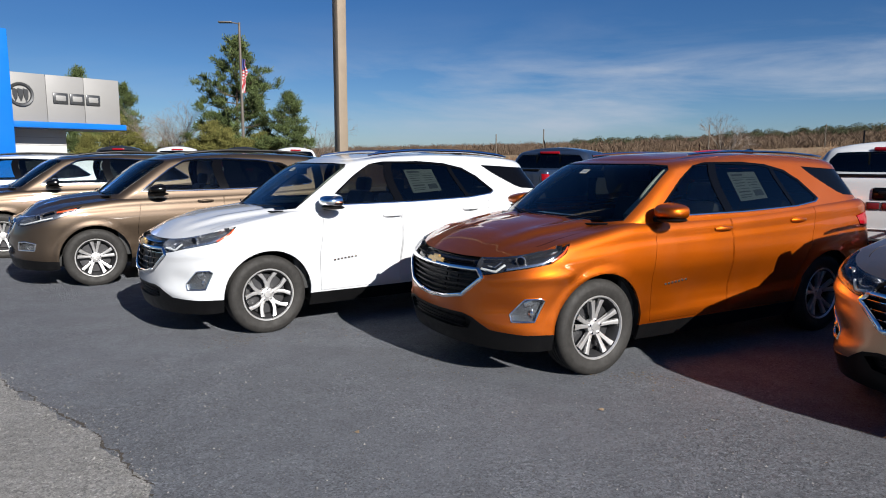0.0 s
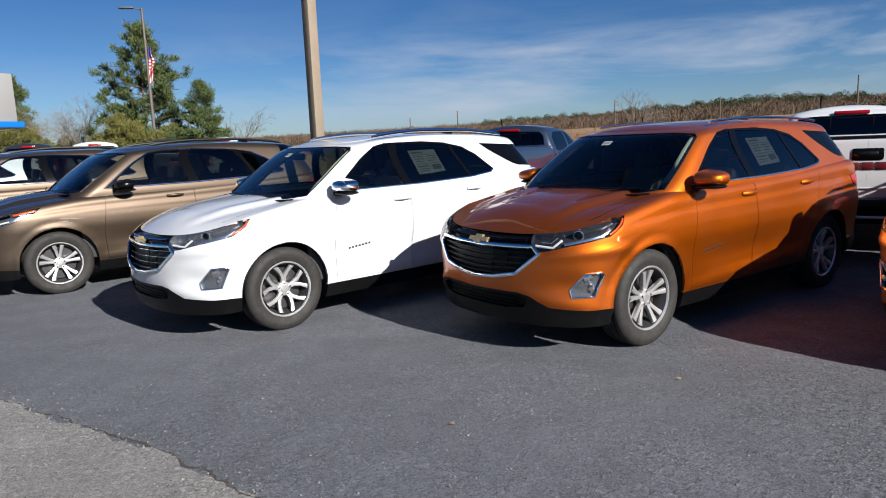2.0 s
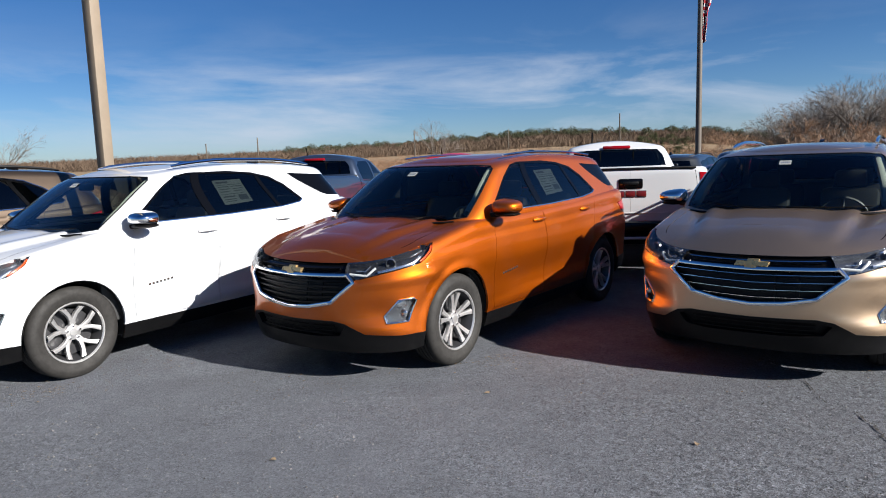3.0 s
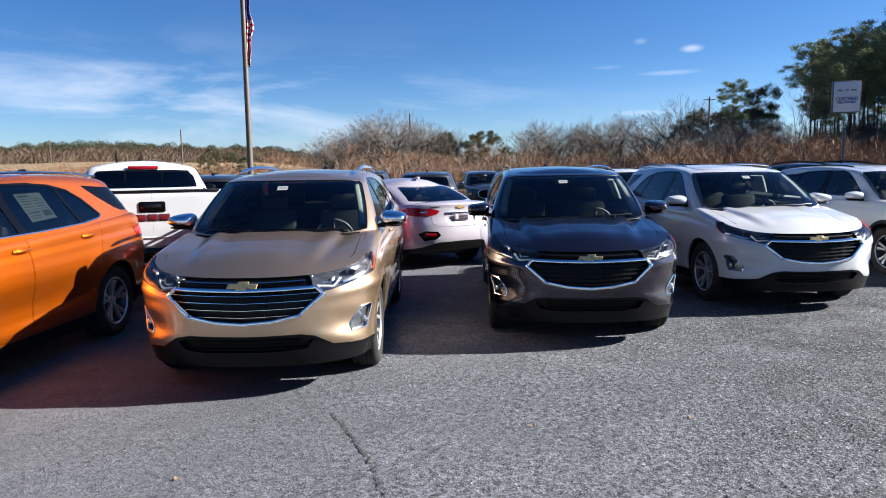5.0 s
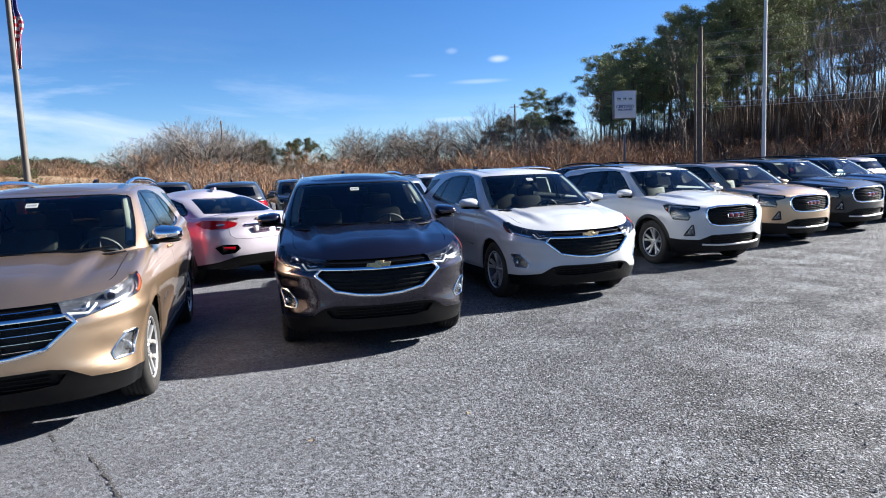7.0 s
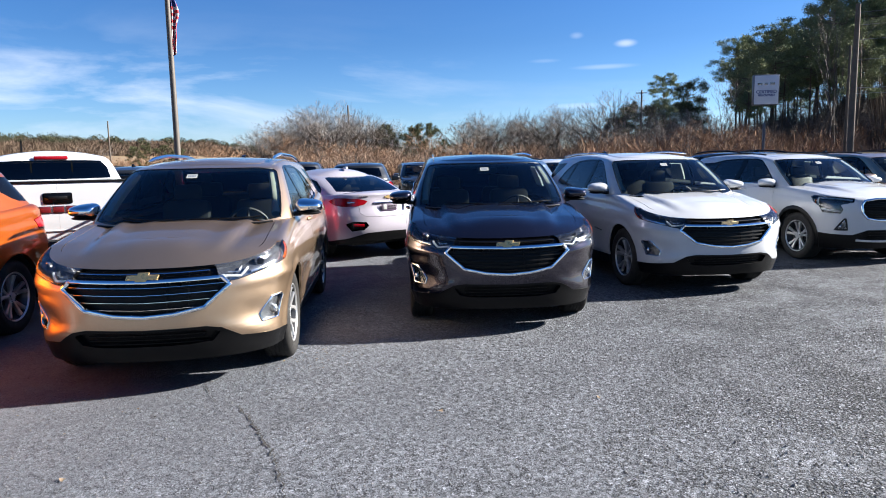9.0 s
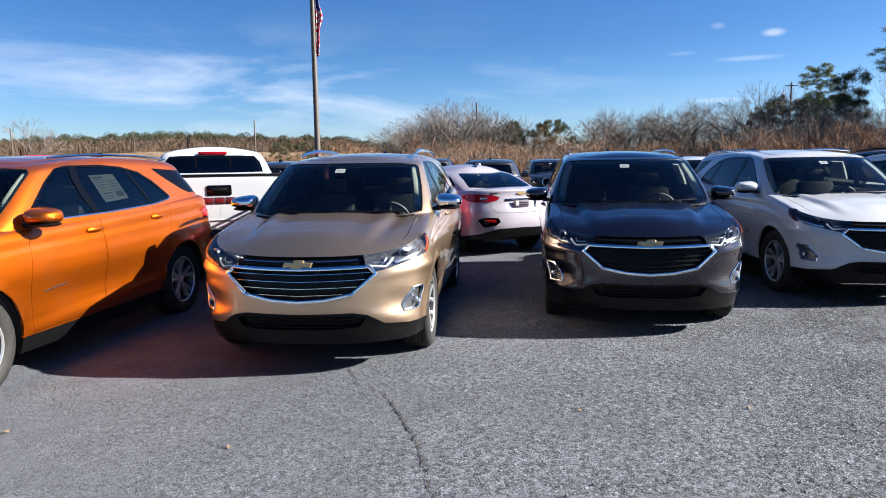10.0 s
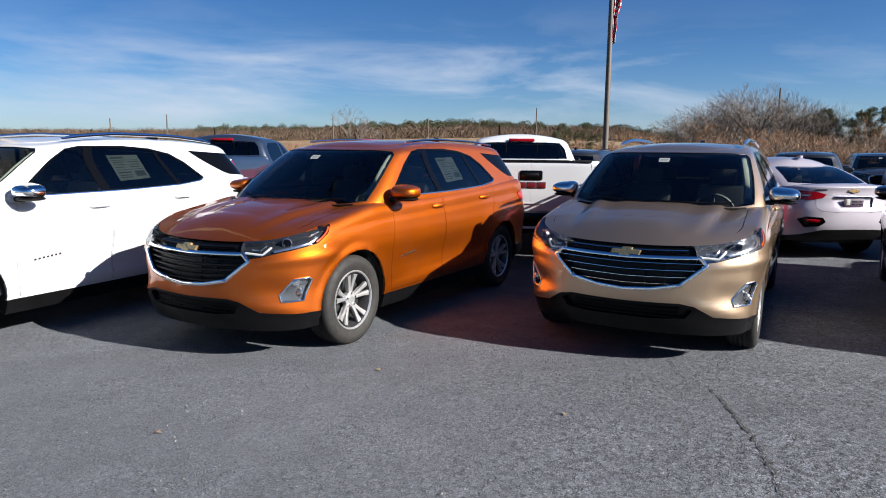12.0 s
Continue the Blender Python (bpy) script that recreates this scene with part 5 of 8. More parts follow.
    mirrored(part("pillar_trim", bm, INTERIOR_PALE, car, "pale grey inner pillar trim"))
    bm = bmesh.new()
    add_box(bm, (X(-1.75), 0, 1.515 * rs), (1.6 * k, 1.02 * sy, 0.03), 0.012)
    part("headliner", bm, INTERIOR_PALE, car)
    # cowl, wipers
    bm = bmesh.new()
    P = [gh.raw(u, (1.060 + 0.04 * u ** 2) * rs, 0) for u in [j / 12 * 0.60 for j in range(13)]]
    pts = [(p.x + 0.03, p.y, p.z - 0.002) for p in P]
    add_tube(bm, [(x, -y, z) for x, y, z in pts[::-1]] + pts[1:], 0.010, 8, flat=1.8)
    part("cowl", bm, BLACK_TRIM, car, "black cowl grille")
    for y0, y1 in ((0.62, 0.05), (0.02, -0.50)):
        bm = bmesh.new()
        P = []
        for j in range(9):
            y = y0 + (y1 - y0) * j / 8
            zz = (1.084 + 0.016 * j / 8 + 0.03 * (y / 0.7) ** 2) * rs
            q = gh.raw(math.asin(min(1, abs(y) / 0.85) ** 1.25) * 2 / math.pi, zz, 0)
            P.append((q.x + 0.012, y, zz + 0.012))
        add_tube(bm, P, 0.006, 6)
        part("wiper", bm, BLACK_TRIM, car)
    # roof rails
    for sg in (1, -1):
        bm = bmesh.new()
        P = []
        for j in range(15):
            x = X(-1.18) + (X(-3.0) - X(-1.18)) * j / 14
            y = sy * (hwg(gtop(x) - 0.02) - 0.06)
            lift = (0.040 if trim == "chrome" else 0.016) * min(1, 3.2 * min(j / 14, 1 - j / 14)) ** 0.6
            P.append((x, y * sg, gtop(x) + 0.008 + lift))
        add_tube(bm, P, [(0.018 if trim == "chrome" else 0.011) if 0 < j < 14 else 0.01 for j in range(15)], 8, flat=0.9)
        part("roof_rail", bm, CHROME if style == "bow" else BLACK_TRIM, car, "roof rail")
    bm = bmesh.new()
    add_prism(bm, [(0.09, 0.0), (0.02, 0.035), (-0.05, 0.055), (-0.08, 0.05), (-0.085, 0.0)], -0.02, 0.02)
    bmesh.ops.translate(bm, verts=bm.verts[:], vec=(back + 1.0, 0, rc(back + 1.0) - 0.005))
    bmesh.ops.recalc_face_normals(bm, faces=bm.faces[:])
    part("antenna", bm, GLOSS_BLACK, car)
    # mirrors
    mm = mirror_mat or (CHROME if trim == "chrome" and style == "bow" else paint_mat)
    for sg in (1, -1):
        mi = empty("door_mirror", "", "")
        mi.parent = car
        mi.location = (X(-0.80 if style == "oval" else -0.64), sg * sy * 0.975, (1.195 if style == "bow" else 1.20 if style == "oval" else 1.15) * sz)
        bm = bmesh.new()
        c0 = bmesh.ops.create_uvsphere(bm, u_segments=20, v_segments=14, radius=1)
        for v in c0["verts"]:
            x, y, z = v.co
            e = 0.62
            x, y, z = (math.copysign(abs(c) ** e, c) for c in (x, y, z))
            v.co = (0.15 * x * (1 if x > 0 else 0.25), sg * 0.122 * y, 0.076 * z * (0.84 + 0.16 * (-y)) * (1 - 0.25 * max(0, x)))
        part("mirror_shell", bm, mm, mi, angle=60)
        bm = bmesh.new()
        c0 = bmesh.ops.create_uvsphere(bm, u_segments=16, v_segments=10, radius=1)
        for v in c0["verts"]:
            v.co = (0.11 * v.co.x + 0.03, sg * 0.11 * v.co.y, 0.020 * v.co.z - 0.060)
        add_box(bm, (0.03, -sg * 0.13, -0.066), (0.11, 0.13, 0.04), 0.014)
        part("mirror_foot", bm, BLACK_TRIM, mi)
    # handles
    for sg, door in ((1, None), (-1, None)):
        for x, z in ((X(-1.30 if style == "bow" else -1.36), 1.0), (X(-2.28 if style == "bow" else -2.36), 1.03)):
            zz = (z + 0.03) * sz
            y = body.at(*body.side(x, zz)).y
            hd = empty("door_handle", "", "")
            hd.parent = car
            bm = bmesh.new()
            add_tube(bm, [(x + 0.10, sg * (y + 0.004), zz), (x + 0.07, sg * (y + 0.026), zz + 0.003), (x, sg * (y + 0.036), zz + 0.005), (x - 0.07, sg * (y + 0.026), zz + 0.003), (x - 0.10, sg * (y + 0.004), zz)], 0.015, 8, flat=0.7)
            part("grip", bm, paint_mat, hd)
            bm = bmesh.new()
            c0 = bmesh.ops.create_uvsphere(bm, u_segments=14, v_segments=8, radius=1)
            bmesh.ops.transform(bm, matrix=Matrix.Translation((x, sg * (y - 0.004), zz)) @ Matrix.Diagonal((0.06, 0.008, 0.026, 1)), verts=c0["verts"])
            part("cup", bm, paint_mat, hd)
    # model badge on the door, as plain bars
    for sg in (1, -1):
        bm = bmesh.new()
        if style == "bow":
            for j in range(7):
                x, zz = -0.655 - 0.037 * j, 0.628 + 0.0035 * j
                y = body.at(*body.side(X(x), zz)).y
                add_box(bm, (X(x), sg * (y + 0.001), zz), (0.021, 0.006, 0.017), 0.002)
            part("badge_letters", bm, BADGE_GREY, car, "row of small dark badge bars")
        else:
            bm.free()
    # underside, wheel wells
    bm = bmesh.new()
    add_box(bm, ((0.7 + back) / 2, 0, 0.30), (0.62 - back - 0.3, 1.16, 0.14), 0.03)
    add_box(bm, (X(-1.36), 0, 0.27), (wb - 0.86, 1.66 * sy, 0.10), 0.02)
    part("underbody", bm, UNDERBODY, car)
    for ax in (0.0, ra):
        for sg in (1, -1):
            bm = bmesh.new()
            ring = []
            for j in range(19):
                a = radians(-12 + 204 * j / 18)
                ring.append([(ax - 0.004 + 0.42 * math.cos(a), sg * yy * sy, 0.356 + 0.42 * math.sin(a)) for yy in (0.56, 0.72, 0.865)])
            V = [[bm.verts.new(p) for p in row] for row in ring]
            for p, q in zip(V, V[1:]):
                for j in range(2):
                    bm.faces.new((p[j], q[j], q[j + 1], p[j + 1]))
            bm.faces.new([row[0] for row in V])
            part("wheel_well", bm, UNDERBODY, car)
    for ax in (0.0, ra):
        w = wheel(car, ax, 0.772 * sy, 0.362, 0.23, wheel_style, "")
        w2 = copy_thing(w, Matrix.Identity(4))
        w2.parent = car
        w2.location = (ax, -0.772 * sy, w.location[2])
        w2.rotation_euler = (0, 0, math.pi)
    cabin(car, X(-0.22), (X(-1.22), X(-2.15)), 0.79 * sy, 0.36, X(-2.9), seats or INTERIOR, sz)
    # mirror inside, hang tag, window papers
    bm = bmesh.new()
    p = gh.raw(0, 1.44 * rs, 0)
    add_box(bm, (p.x - 0.10, 0, 1.43 * rs), (0.03, 0.23, 0.065), 0.015)
    part("inside_mirror", bm, INTERIOR, car)
    if stickers:
        for y, z, w_, h_ in ((-0.04, 1.465, 0.092, 0.032),):
            a, b = gh.raw(0, z * rs, 0), gh.raw(0, (z - h_) * rs, 0)
            bm = bmesh.new()
            vs = [bm.verts.new(c) for c in ((b.x + 0.0015, y - w_ / 2, b.z + 0.001), (b.x + 0.0015, y + w_ / 2, b.z + 0.001), (a.x + 0.0015, y + w_ / 2, a.z + 0.001), (a.x + 0.0015, y - w_ / 2, a.z + 0.001))]
            bm.faces.new(vs)
            st = part("windshield_tag", bm, PAPER, car, "small white stock tag on the windshield", smooth=False)
            bm = bmesh.new()
            d = (a - b)
            for j in range(5):
                y0 = y - w_ / 2 + w_ * (0.12 + 0.16 * j)
                q = [b + d * 0.3 + Vector((0.003, 0, 0.001)), b + d * 0.75 + Vector((0.003, 0, 0.001))]
                vs = [bm.verts.new(c) for c in ((q[0].x, y0, q[0].z), (q[0].x, y0 + 0.011, q[0].z), (q[1].x, y0 + 0.011, q[1].z), (q[1].x, y0, q[1].z))]
                bm.faces.new(vs)
            part("print", bm, INK, st, smooth=False)
        # price sheet in the left rear window
        for sg in (1,):
            bm = bmesh.new()
            corners = [(-1.60, 1.215), (-1.96, 1.235), (-1.89, 1.455), (-1.54, 1.45)]
            P = [gh.at(*gh.side(X(x), z * rs)) for x, z in corners]
            P = [Vector((q.x, q.y - 0.001, q.z)) for q in P]
            n = (P[1] - P[0]).cross(P[3] - P[0]).normalized()
            if n.y < 0:
                n = -n
            bm.faces.new([bm.verts.new(q - n * 0.010) for q in P])
            st = part("price_sheet", bm, SHEET, car, "white printed price sheet in the window", smooth=False)
            bm = bmesh.new()
            for j, (c0_, c1_, r0, r1) in enumerate(((0.08, 0.5, 0.86, 0.93), (0.08, 0.92, 0.78, 0.80), (0.08, 0.45, 0.70, 0.73), (0.55, 0.92, 0.70, 0.73), (0.08, 0.45, 0.60, 0.63), (0.55, 0.92, 0.60, 0.63), (0.08, 0.4, 0.50, 0.53), (0.55, 0.85, 0.50, 0.53), (0.08, 0.92, 0.40, 0.42), (0.08, 0.5, 0.28, 0.33), (0.6, 0.92, 0.12, 0.34), (0.08, 0.5, 0.18, 0.21), (0.08, 0.45, 0.10, 0.13))):
                q = []
                for c_, r_ in ((c0_, r0), (c1_, r0), (c1_, r1), (c0_, r1)):
                    lo, hi = P[0].lerp(P[1], c_), P[3].lerp(P[2], c_)
                    q.append(bm.verts.new(lo.lerp(hi, r_) - n * 0.008))
                bm.faces.new(q)
            part("print", bm, SHEET_INK, st, smooth=False)
    skin.free()
    gskin.free()
    return car

# ---------------------------------------------------------------- sedans
def both_sides(bm):
    r = bmesh.ops.duplicate(bm, geom=bm.verts[:] + bm.edges[:] + bm.faces[:])
    for v in [e for e in r["geom"] if isinstance(e, bmesh.types.BMVert)]:
        v.co.y = -v.co.y
    bmesh.ops.reverse_faces(bm, faces=[e for e in r["geom"] if isinstance(e, bmesh.types.BMFace)])
    bmesh.ops.remove_doubles(bm, verts=bm.verts[:], dist=3e-4)
    return bm


def add_wheels(car, ra, y, rad, width, style):
    for ax in (0.0, ra):
        w = wheel(car, ax, y, rad, width, style, "")
        w2 = copy_thing(w, Matrix.Identity(4))
        w2.parent = car
        w2.location = (ax, -y, w.location[2])
        w2.rotation_euler = (0, 0, math.pi)
        for sg in (1, -1):
            bm = bmesh.new()
            V = []
            for j in range(19):
                a = radians(-12 + 204 * j / 18)
                V.append([bm.verts.new((ax + (rad + 0.04) * math.cos(a), sg * yy, rad + (rad + 0.04) * math.sin(a))) for yy in (y - 0.2, y - 0.05, y + 0.085)])
            for p, q in zip(V, V[1:]):
                for j in range(2):
                    bm.faces.new((p[j], q[j], q[j + 1], p[j + 1]))
            bm.faces.new([row[0] for row in V])
            part("wheel_well", bm, UNDERBODY, car)


def sedan(label, paint_mat, group=""):
    """A four-door sedan, front axle over its origin, nose along +x."""
    car = empty("sedan_car", label, "car", group)
    ra, back = -2.70, -3.66
    XF = table([(0.16, 0.78), (0.3, 0.88), (0.5, 0.90), (0.65, 0.86), (0.75, 0.78), (0.9, 0.6)])
    XR = table([(0.2, back + 0.16), (0.35, back + 0.04), (0.5, back), (0.7, back + 0.02), (0.85, back + 0.06), (0.98, back + 0.07), (1.06, back + 0.03)])
    hwt = table([(0.16, 0.80), (0.3, 0.86), (0.5, 0.885), (0.7, 0.892), (0.8, 0.885), (0.92, 0.865), (1.1, 0.83)])
    tt = table([(0.9, 0.74), (0.6, 0.82), (0.3, 0.87), (-0.3, 0.93), (-1.3, 0.955), (-2.2, 0.985), (-2.9, 1.02), (-3.4, 1.045), (-3.66, 1.05)])
    HW = lambda z, x: hwt(z) * (1 - 0.02 * ((x + 1.3) / 2) ** 2) + 0.015 * math.exp(-((x - ra) / 0.45) ** 2) * math.exp(-((z - 0.65) / 0.2) ** 2)
    body = Shell(lambda z: XF(z), lambda z: XR(z), lambda z: 0.30, lambda z: ra - 0.38, HW, tt, table([(0.9, 0.2), (-1.3, 0.18), (ra - 0.4, 0.24), (back, 0.30)]), 2.3, 2.6, 0.07, 0.05, 0.6)
    B = body.poly
    fd = [(-0.5, 0.28), (-0.48, 0.6), (-0.5, 1.2), (-1.52, 1.2), (-1.50, 0.28)]
    rd = [(-1.515, 0.28), (-1.535, 1.2), (-2.5, 1.2), (ra + 0.22, 0.78), (ra + 0.40, 0.55), (ra + 0.44, 0.28)]
    S = lambda pts: [body.side(x, z) for x, z in dense(pts, 0.14, True)]
    tail = B([("s", ra - 0.42, 0.93), ("s", ra - 0.55, 0.985), ("r", 0.74, 0.985), ("r", 0.52, 0.965), ("r", 0.40, 0.93), ("r", 0.45, 0.885), ("r", 0.60, 0.855), ("r", 0.76, 0.855), ("s", ra - 0.6, 0.87)])
    lid = B([("r", 0.56, 1.2), ("r", 0.54, 0.75), ("r", 0.46, 0.70), ("r", 0.2, 0.685), ("r", -1, 0.685), ("r", -1, 1.2)])
    pocket = B([("r", 0.30, 0.755), ("r", 0.33, 0.885), ("r", -1, 0.885), ("r", -1, 0.755)])
    lowr = B([("s", ra - 0.30, 0.05), ("s", ra - 0.36, 0.30), ("r", 0.72, 0.36), ("r", 0.45, 0.44), ("r", -1, 0.45), ("r", -1, 0.05)])
    refl = B([("r", 0.68, 0.47), ("r", 0.76, 0.58), ("r", 0.66, 0.625), ("r", 0.46, 0.61), ("r", 0.42, 0.55), ("r", 0.50, 0.49)])
    lamp = B([("f", 0.45, 0.66), ("f", 0.66, 0.76), ("s", 0.25, 0.84), ("s", 0.35, 0.74), ("f", 0.7, 0.64)])
    grille = B([("f", -1, 0.52), ("f", 0.36, 0.54), ("f", 0.46, 0.66), ("f", -1, 0.68)])
    lowf = B([("f", -1, 0.2), ("f", -1, 0.46), ("f", 0.5, 0.46), ("f", 0.6, 0.3), ("f", 0.55, 0.2)])
    reg = [("hide", S(grow(fd, 0.0035))), ("hide", S(grow(rd, 0.0035))), ("front_door", S(fd)), ("rear_door", S(rd)), ("low_rear", lowr), ("hide", grow(lid, 0.004)), ("trunk_lid", lid), ("plate_pocket", pocket), ("reflector", refl),
           ("hide", grow(tail, 0.003)), ("tail_light", tail), ("headlight", lamp), ("grille", grille), ("lower_grille", lowf)]
    for ax in (0.0, ra):
        reg.append(("hide", [body.side(x, z) for x, z in circle(ax, 0.325, 0.355, 36)]))
        reg.append(("hide", [body.side(x, z) for x, z in [(ax - 0.34, 0.05), (ax + 0.34, 0.05), (ax + 0.353, 0.31), (ax - 0.353, 0.31)]]))
    skin, got = body.panels(reg)
    hc = table([(0.9, 0.74), (0.7, 0.82), (0.3, 0.92), (-0.1, 0.985), (-0.4, 1.01), (-2.6, 1.03), (-3.2, 1.075), (-3.5, 1.085), (-3.66, 1.085)])
    caps = cap_faces(body, None, [0, 0.03, 0.06, 0.10, 0.106, 0.2, 0.35, 0.5, 0.7, 0.85, 1.0], (0.4, back + 0.25), hc, lambda x, y, t: ("hood" if x > -0.3 else "deck" if x < -2.85 else "ledge" if t < 0.1 else None))
    bb = take(got["body"], 0, 0, True)
    for key in ("ledge", "deck"):
        join(bb, both_sides(caps[key]))
    bmesh.ops.remove_doubles(bb, verts=bb.verts[:], dist=3e-4)
    part("body", bb, paint_mat, car)
    part("hood", both_sides(caps["hood"]), paint_mat, car)
    for nm in ("front_door", "rear_door"):
        mirrored(part(nm, take(got[nm], 0, -0.02), paint_mat, car))
    part("trunk_lid", take(got["trunk_lid"], 0, -0.02, True), paint_mat, car)
    part("plate_pocket", take(got["plate_pocket"], -0.025, 0.025, True), paint_mat, car)
    part("rear_diffuser", take(got["low_rear"], 0.003, -0.02, True), BLACK_TRIM, car, "black lower rear bumper")
    mirrored(part("reflector", take(got["reflector"], -0.02, 0.022), GLOSS_BLACK, car, "black corner vent with a red reflector"))
    rf = part("reflector_strip", sweep(body, dense(B([("r", 0.66, 0.565), ("r", 0.50, 0.56)]), 0.02), 0.045, 0.012, 0.0), TAIL_RED, car)
    mirrored(rf)
    mirrored(part("tail_light", take(got["tail_light"], 0.006, -0.03), TAIL_RED, car, "red tail light"))
    mirrored(part("tail_lamp_white", sweep(body, dense(B([("r", 0.70, 0.915), ("r", 0.60, 0.915)]), 0.02), 0.022, 0.004, 0.006), LAMP_SILVER, car))
    mirrored(part("headlight", take(got["headlight"], 0.002, -0.02), LAMP_DARK, car))
    part("grille", take(got["grille"], -0.03, 0.03, True), GLOSS_BLACK, car)
    part("lower_grille", take(got["lower_grille"], -0.03, 0.03, True), GLOSS_BLACK, car)
    part("trunk_moulding", sweep(body, dense([body.rear(y, 0.90) for y in (0.30, 0.2, 0.1, 0.0)], 0.05), 0.02, 0.012, 0.0, True), CHROME, car)
    p = body.at(*body.rear(0.0, 0.82))
    bm = bmesh.new()
    add_box(bm, (p.x - 0.004, 0, 0.82), (0.012, 0.30, 0.115), 0.004)
    pl = part("dealer_plate", bm, PLATE_DARK, car, "dark dealer plate with a pale patch")
    bm = bmesh.new()
    add_box(bm, (p.x - 0.012, 0.09, 0.83), (0.004, 0.06, 0.08), 0.001)
    part("plate_patch", bm, PAPER, pl)
    bm = bmesh.new()
    plate_bars(bm, p.x - 0.012, -0.05, 0.82, 0.16, 0.07, 3, 2, 0.004)
    part("plate_bars", bm, BADGE_GREY, pl)
    bm = bmesh.new()
    add_prism(bm, [(-0.085, -0.012), (-0.075, 0.013), (-0.028, 0.013), (-0.03, 0.026), (0.034, 0.026), (0.03, 0.013), (0.075, 0.013), (0.085, -0.012), (0.03, -0.012), (0.034, -0.026), (-0.03, -0.026), (-0.028, -0.012)], -0.008, 0.008)
    bmesh.ops.recalc_face_normals(bm, faces=bm.faces[:])
    bmesh.ops.rotate(bm, verts=bm.verts[:], cent=(0, 0, 0), matrix=Matrix.Rotation(radians(90), 3, "Z"))
    q = body.at(*body.rear(0.0, 0.985))
    bmesh.ops.translate(bm, verts=bm.verts[:], vec=(q.x - 0.008, 0, 0.985))
    part("emblem", bm, GOLD, car, "gold emblem")
    bm = bmesh.new()
    for j in range(5):
        y = 0.52 - 0.03 * j
        q = body.at(*body.rear(y, 1.0))
        add_box(bm, (q.x - 0.002, y, 1.0), (0.006, 0.02, 0.014))
    part("badge_letters", bm, BADGE_GREY, car)
    # greenhouse
    xfg = table([(0.8, -0.02), (0.98, -0.28), (1.2, -0.72), (1.36, -1.08), (1.45, -1.4)])
    xrg = table([(0.8, -3.35), (1.02, -3.22), (1.08, -3.10), (1.2, -2.80), (1.32, -2.42), (1.42, -2.0)])
    hwg = table([(0.8, 0.83), (0.97, 0.82), (1.1, 0.775), (1.25, 0.70), (1.36, 0.62), (1.45, 0.54)])
    gtop = table([(-0.8, 1.34), (-1.2, 1.365), (-1.6, 1.375), (-2.1, 1.36), (-2.6, 1.325), (-3.0, 1.29)])
    gh = Shell(xfg, xrg, lambda z: xfg(z) - 0.34, lambda z: xrg(z) + 0.42, lambda z, x: hwg(z) - 0.05 * max(0, -(x + 2.2)) ** 1.5, gtop, lambda x: 0.90, 2.5, 2.6, 0.06, 0.07, 1.15)
    G = gh.poly
    CF = lambda z: xfg(z) - 0.34
    wide = G([("s", CF(0.985) - 0.03, 0.98), ("s", CF(1.15) - 0.04, 1.15), ("s", CF(1.28) - 0.08, 1.285), ("s", -1.6, 1.325), ("s", -2.1, 1.30), ("s", -2.45, 1.235), ("s", -2.72, 1.11), ("s", -2.74, 1.06), ("s", -2.6, 1.03), ("s", -1.5, 1.0)])
    gf = G([("s", CF(1.0) - 0.12, 1.0), ("s", CF(1.15) - 0.07, 1.15), ("s", CF(1.27) - 0.10, 1.27), ("s", -1.48, 1.305), ("s", -1.50, 1.015)])
    gr = G([("s", -1.58, 1.018), ("s", -1.56, 1.305), ("s", -2.08, 1.28), ("s", -2.20, 1.255), ("s", -2.30, 1.04)])
    gq = G([("s", -2.34, 1.045), ("s", -2.26, 1.24), ("s", -2.43, 1.215), ("s", -2.68, 1.10), ("s", -2.69, 1.07)])
    bg = G([("r", 0.64, 1.075), ("r", 0.4, 1.065), ("r", -1, 1.065), ("r", -1, 1.315), ("r", 0.35, 1.31), ("r", 0.52, 1.29)])
    ws = lambda u, z: (gh.s_of(u), z)
    shield = [(-0.05, 0.96), ws(0.8, 0.97), ws(0.8, 1.27), ws(0.7, 1.305), (-0.05, 1.32)]
    gs, gg = gh.panels([("frame", wide), ("fg", gf), ("rg", gr), ("qg", gq), ("bg", bg), ("ws", shield)])
    rc = table([(-1.0, 1.38), (-1.4, 1.43), (-1.8, 1.445), (-2.3, 1.42), (-2.6, 1.37), (-3.0, 1.32)])
    roof = cap_faces(gh, None, [0, 0.1, 0.2, 0.35, 0.5, 0.75, 1.0], (-1.35, -2.15), rc, lambda x, y, t: "roof")
    gb = take(gg["body"], 0, 0, True)
    join(gb, both_sides(roof["roof"]))
    bmesh.ops.remove_doubles(gb, verts=gb.verts[:], dist=3e-4)
    part("roof", gb, paint_mat, car, angle=45)
    part("windshield", take(gg["ws"], -0.002, 0, True), GLASS_FRONT, car)
    part("rear_window", take(gg["bg"], -0.002, 0, True), GLASS_PRIVACY, car, "dark rear window")
    mirrored(part("window_frame", take(gg["frame"], 0.001, -0.01), GLOSS_BLACK, car))
    for kx in ("fg", "rg", "qg"):
        mirrored(part("window_pane", take(gg[kx], -0.003, 0), GLASS_SIDE, car, "tinted side window"))
    bm = bmesh.new()
    add_prism(bm, [(0.09, 0.0), (0.02, 0.03), (-0.05, 0.045), (-0.08, 0.04), (-0.085, 0.0)], -0.02, 0.02)
    bmesh.ops.translate(bm, verts=bm.verts[:], vec=(-2.25, 0, 1.425))
    part("antenna", bm, paint_mat, car)
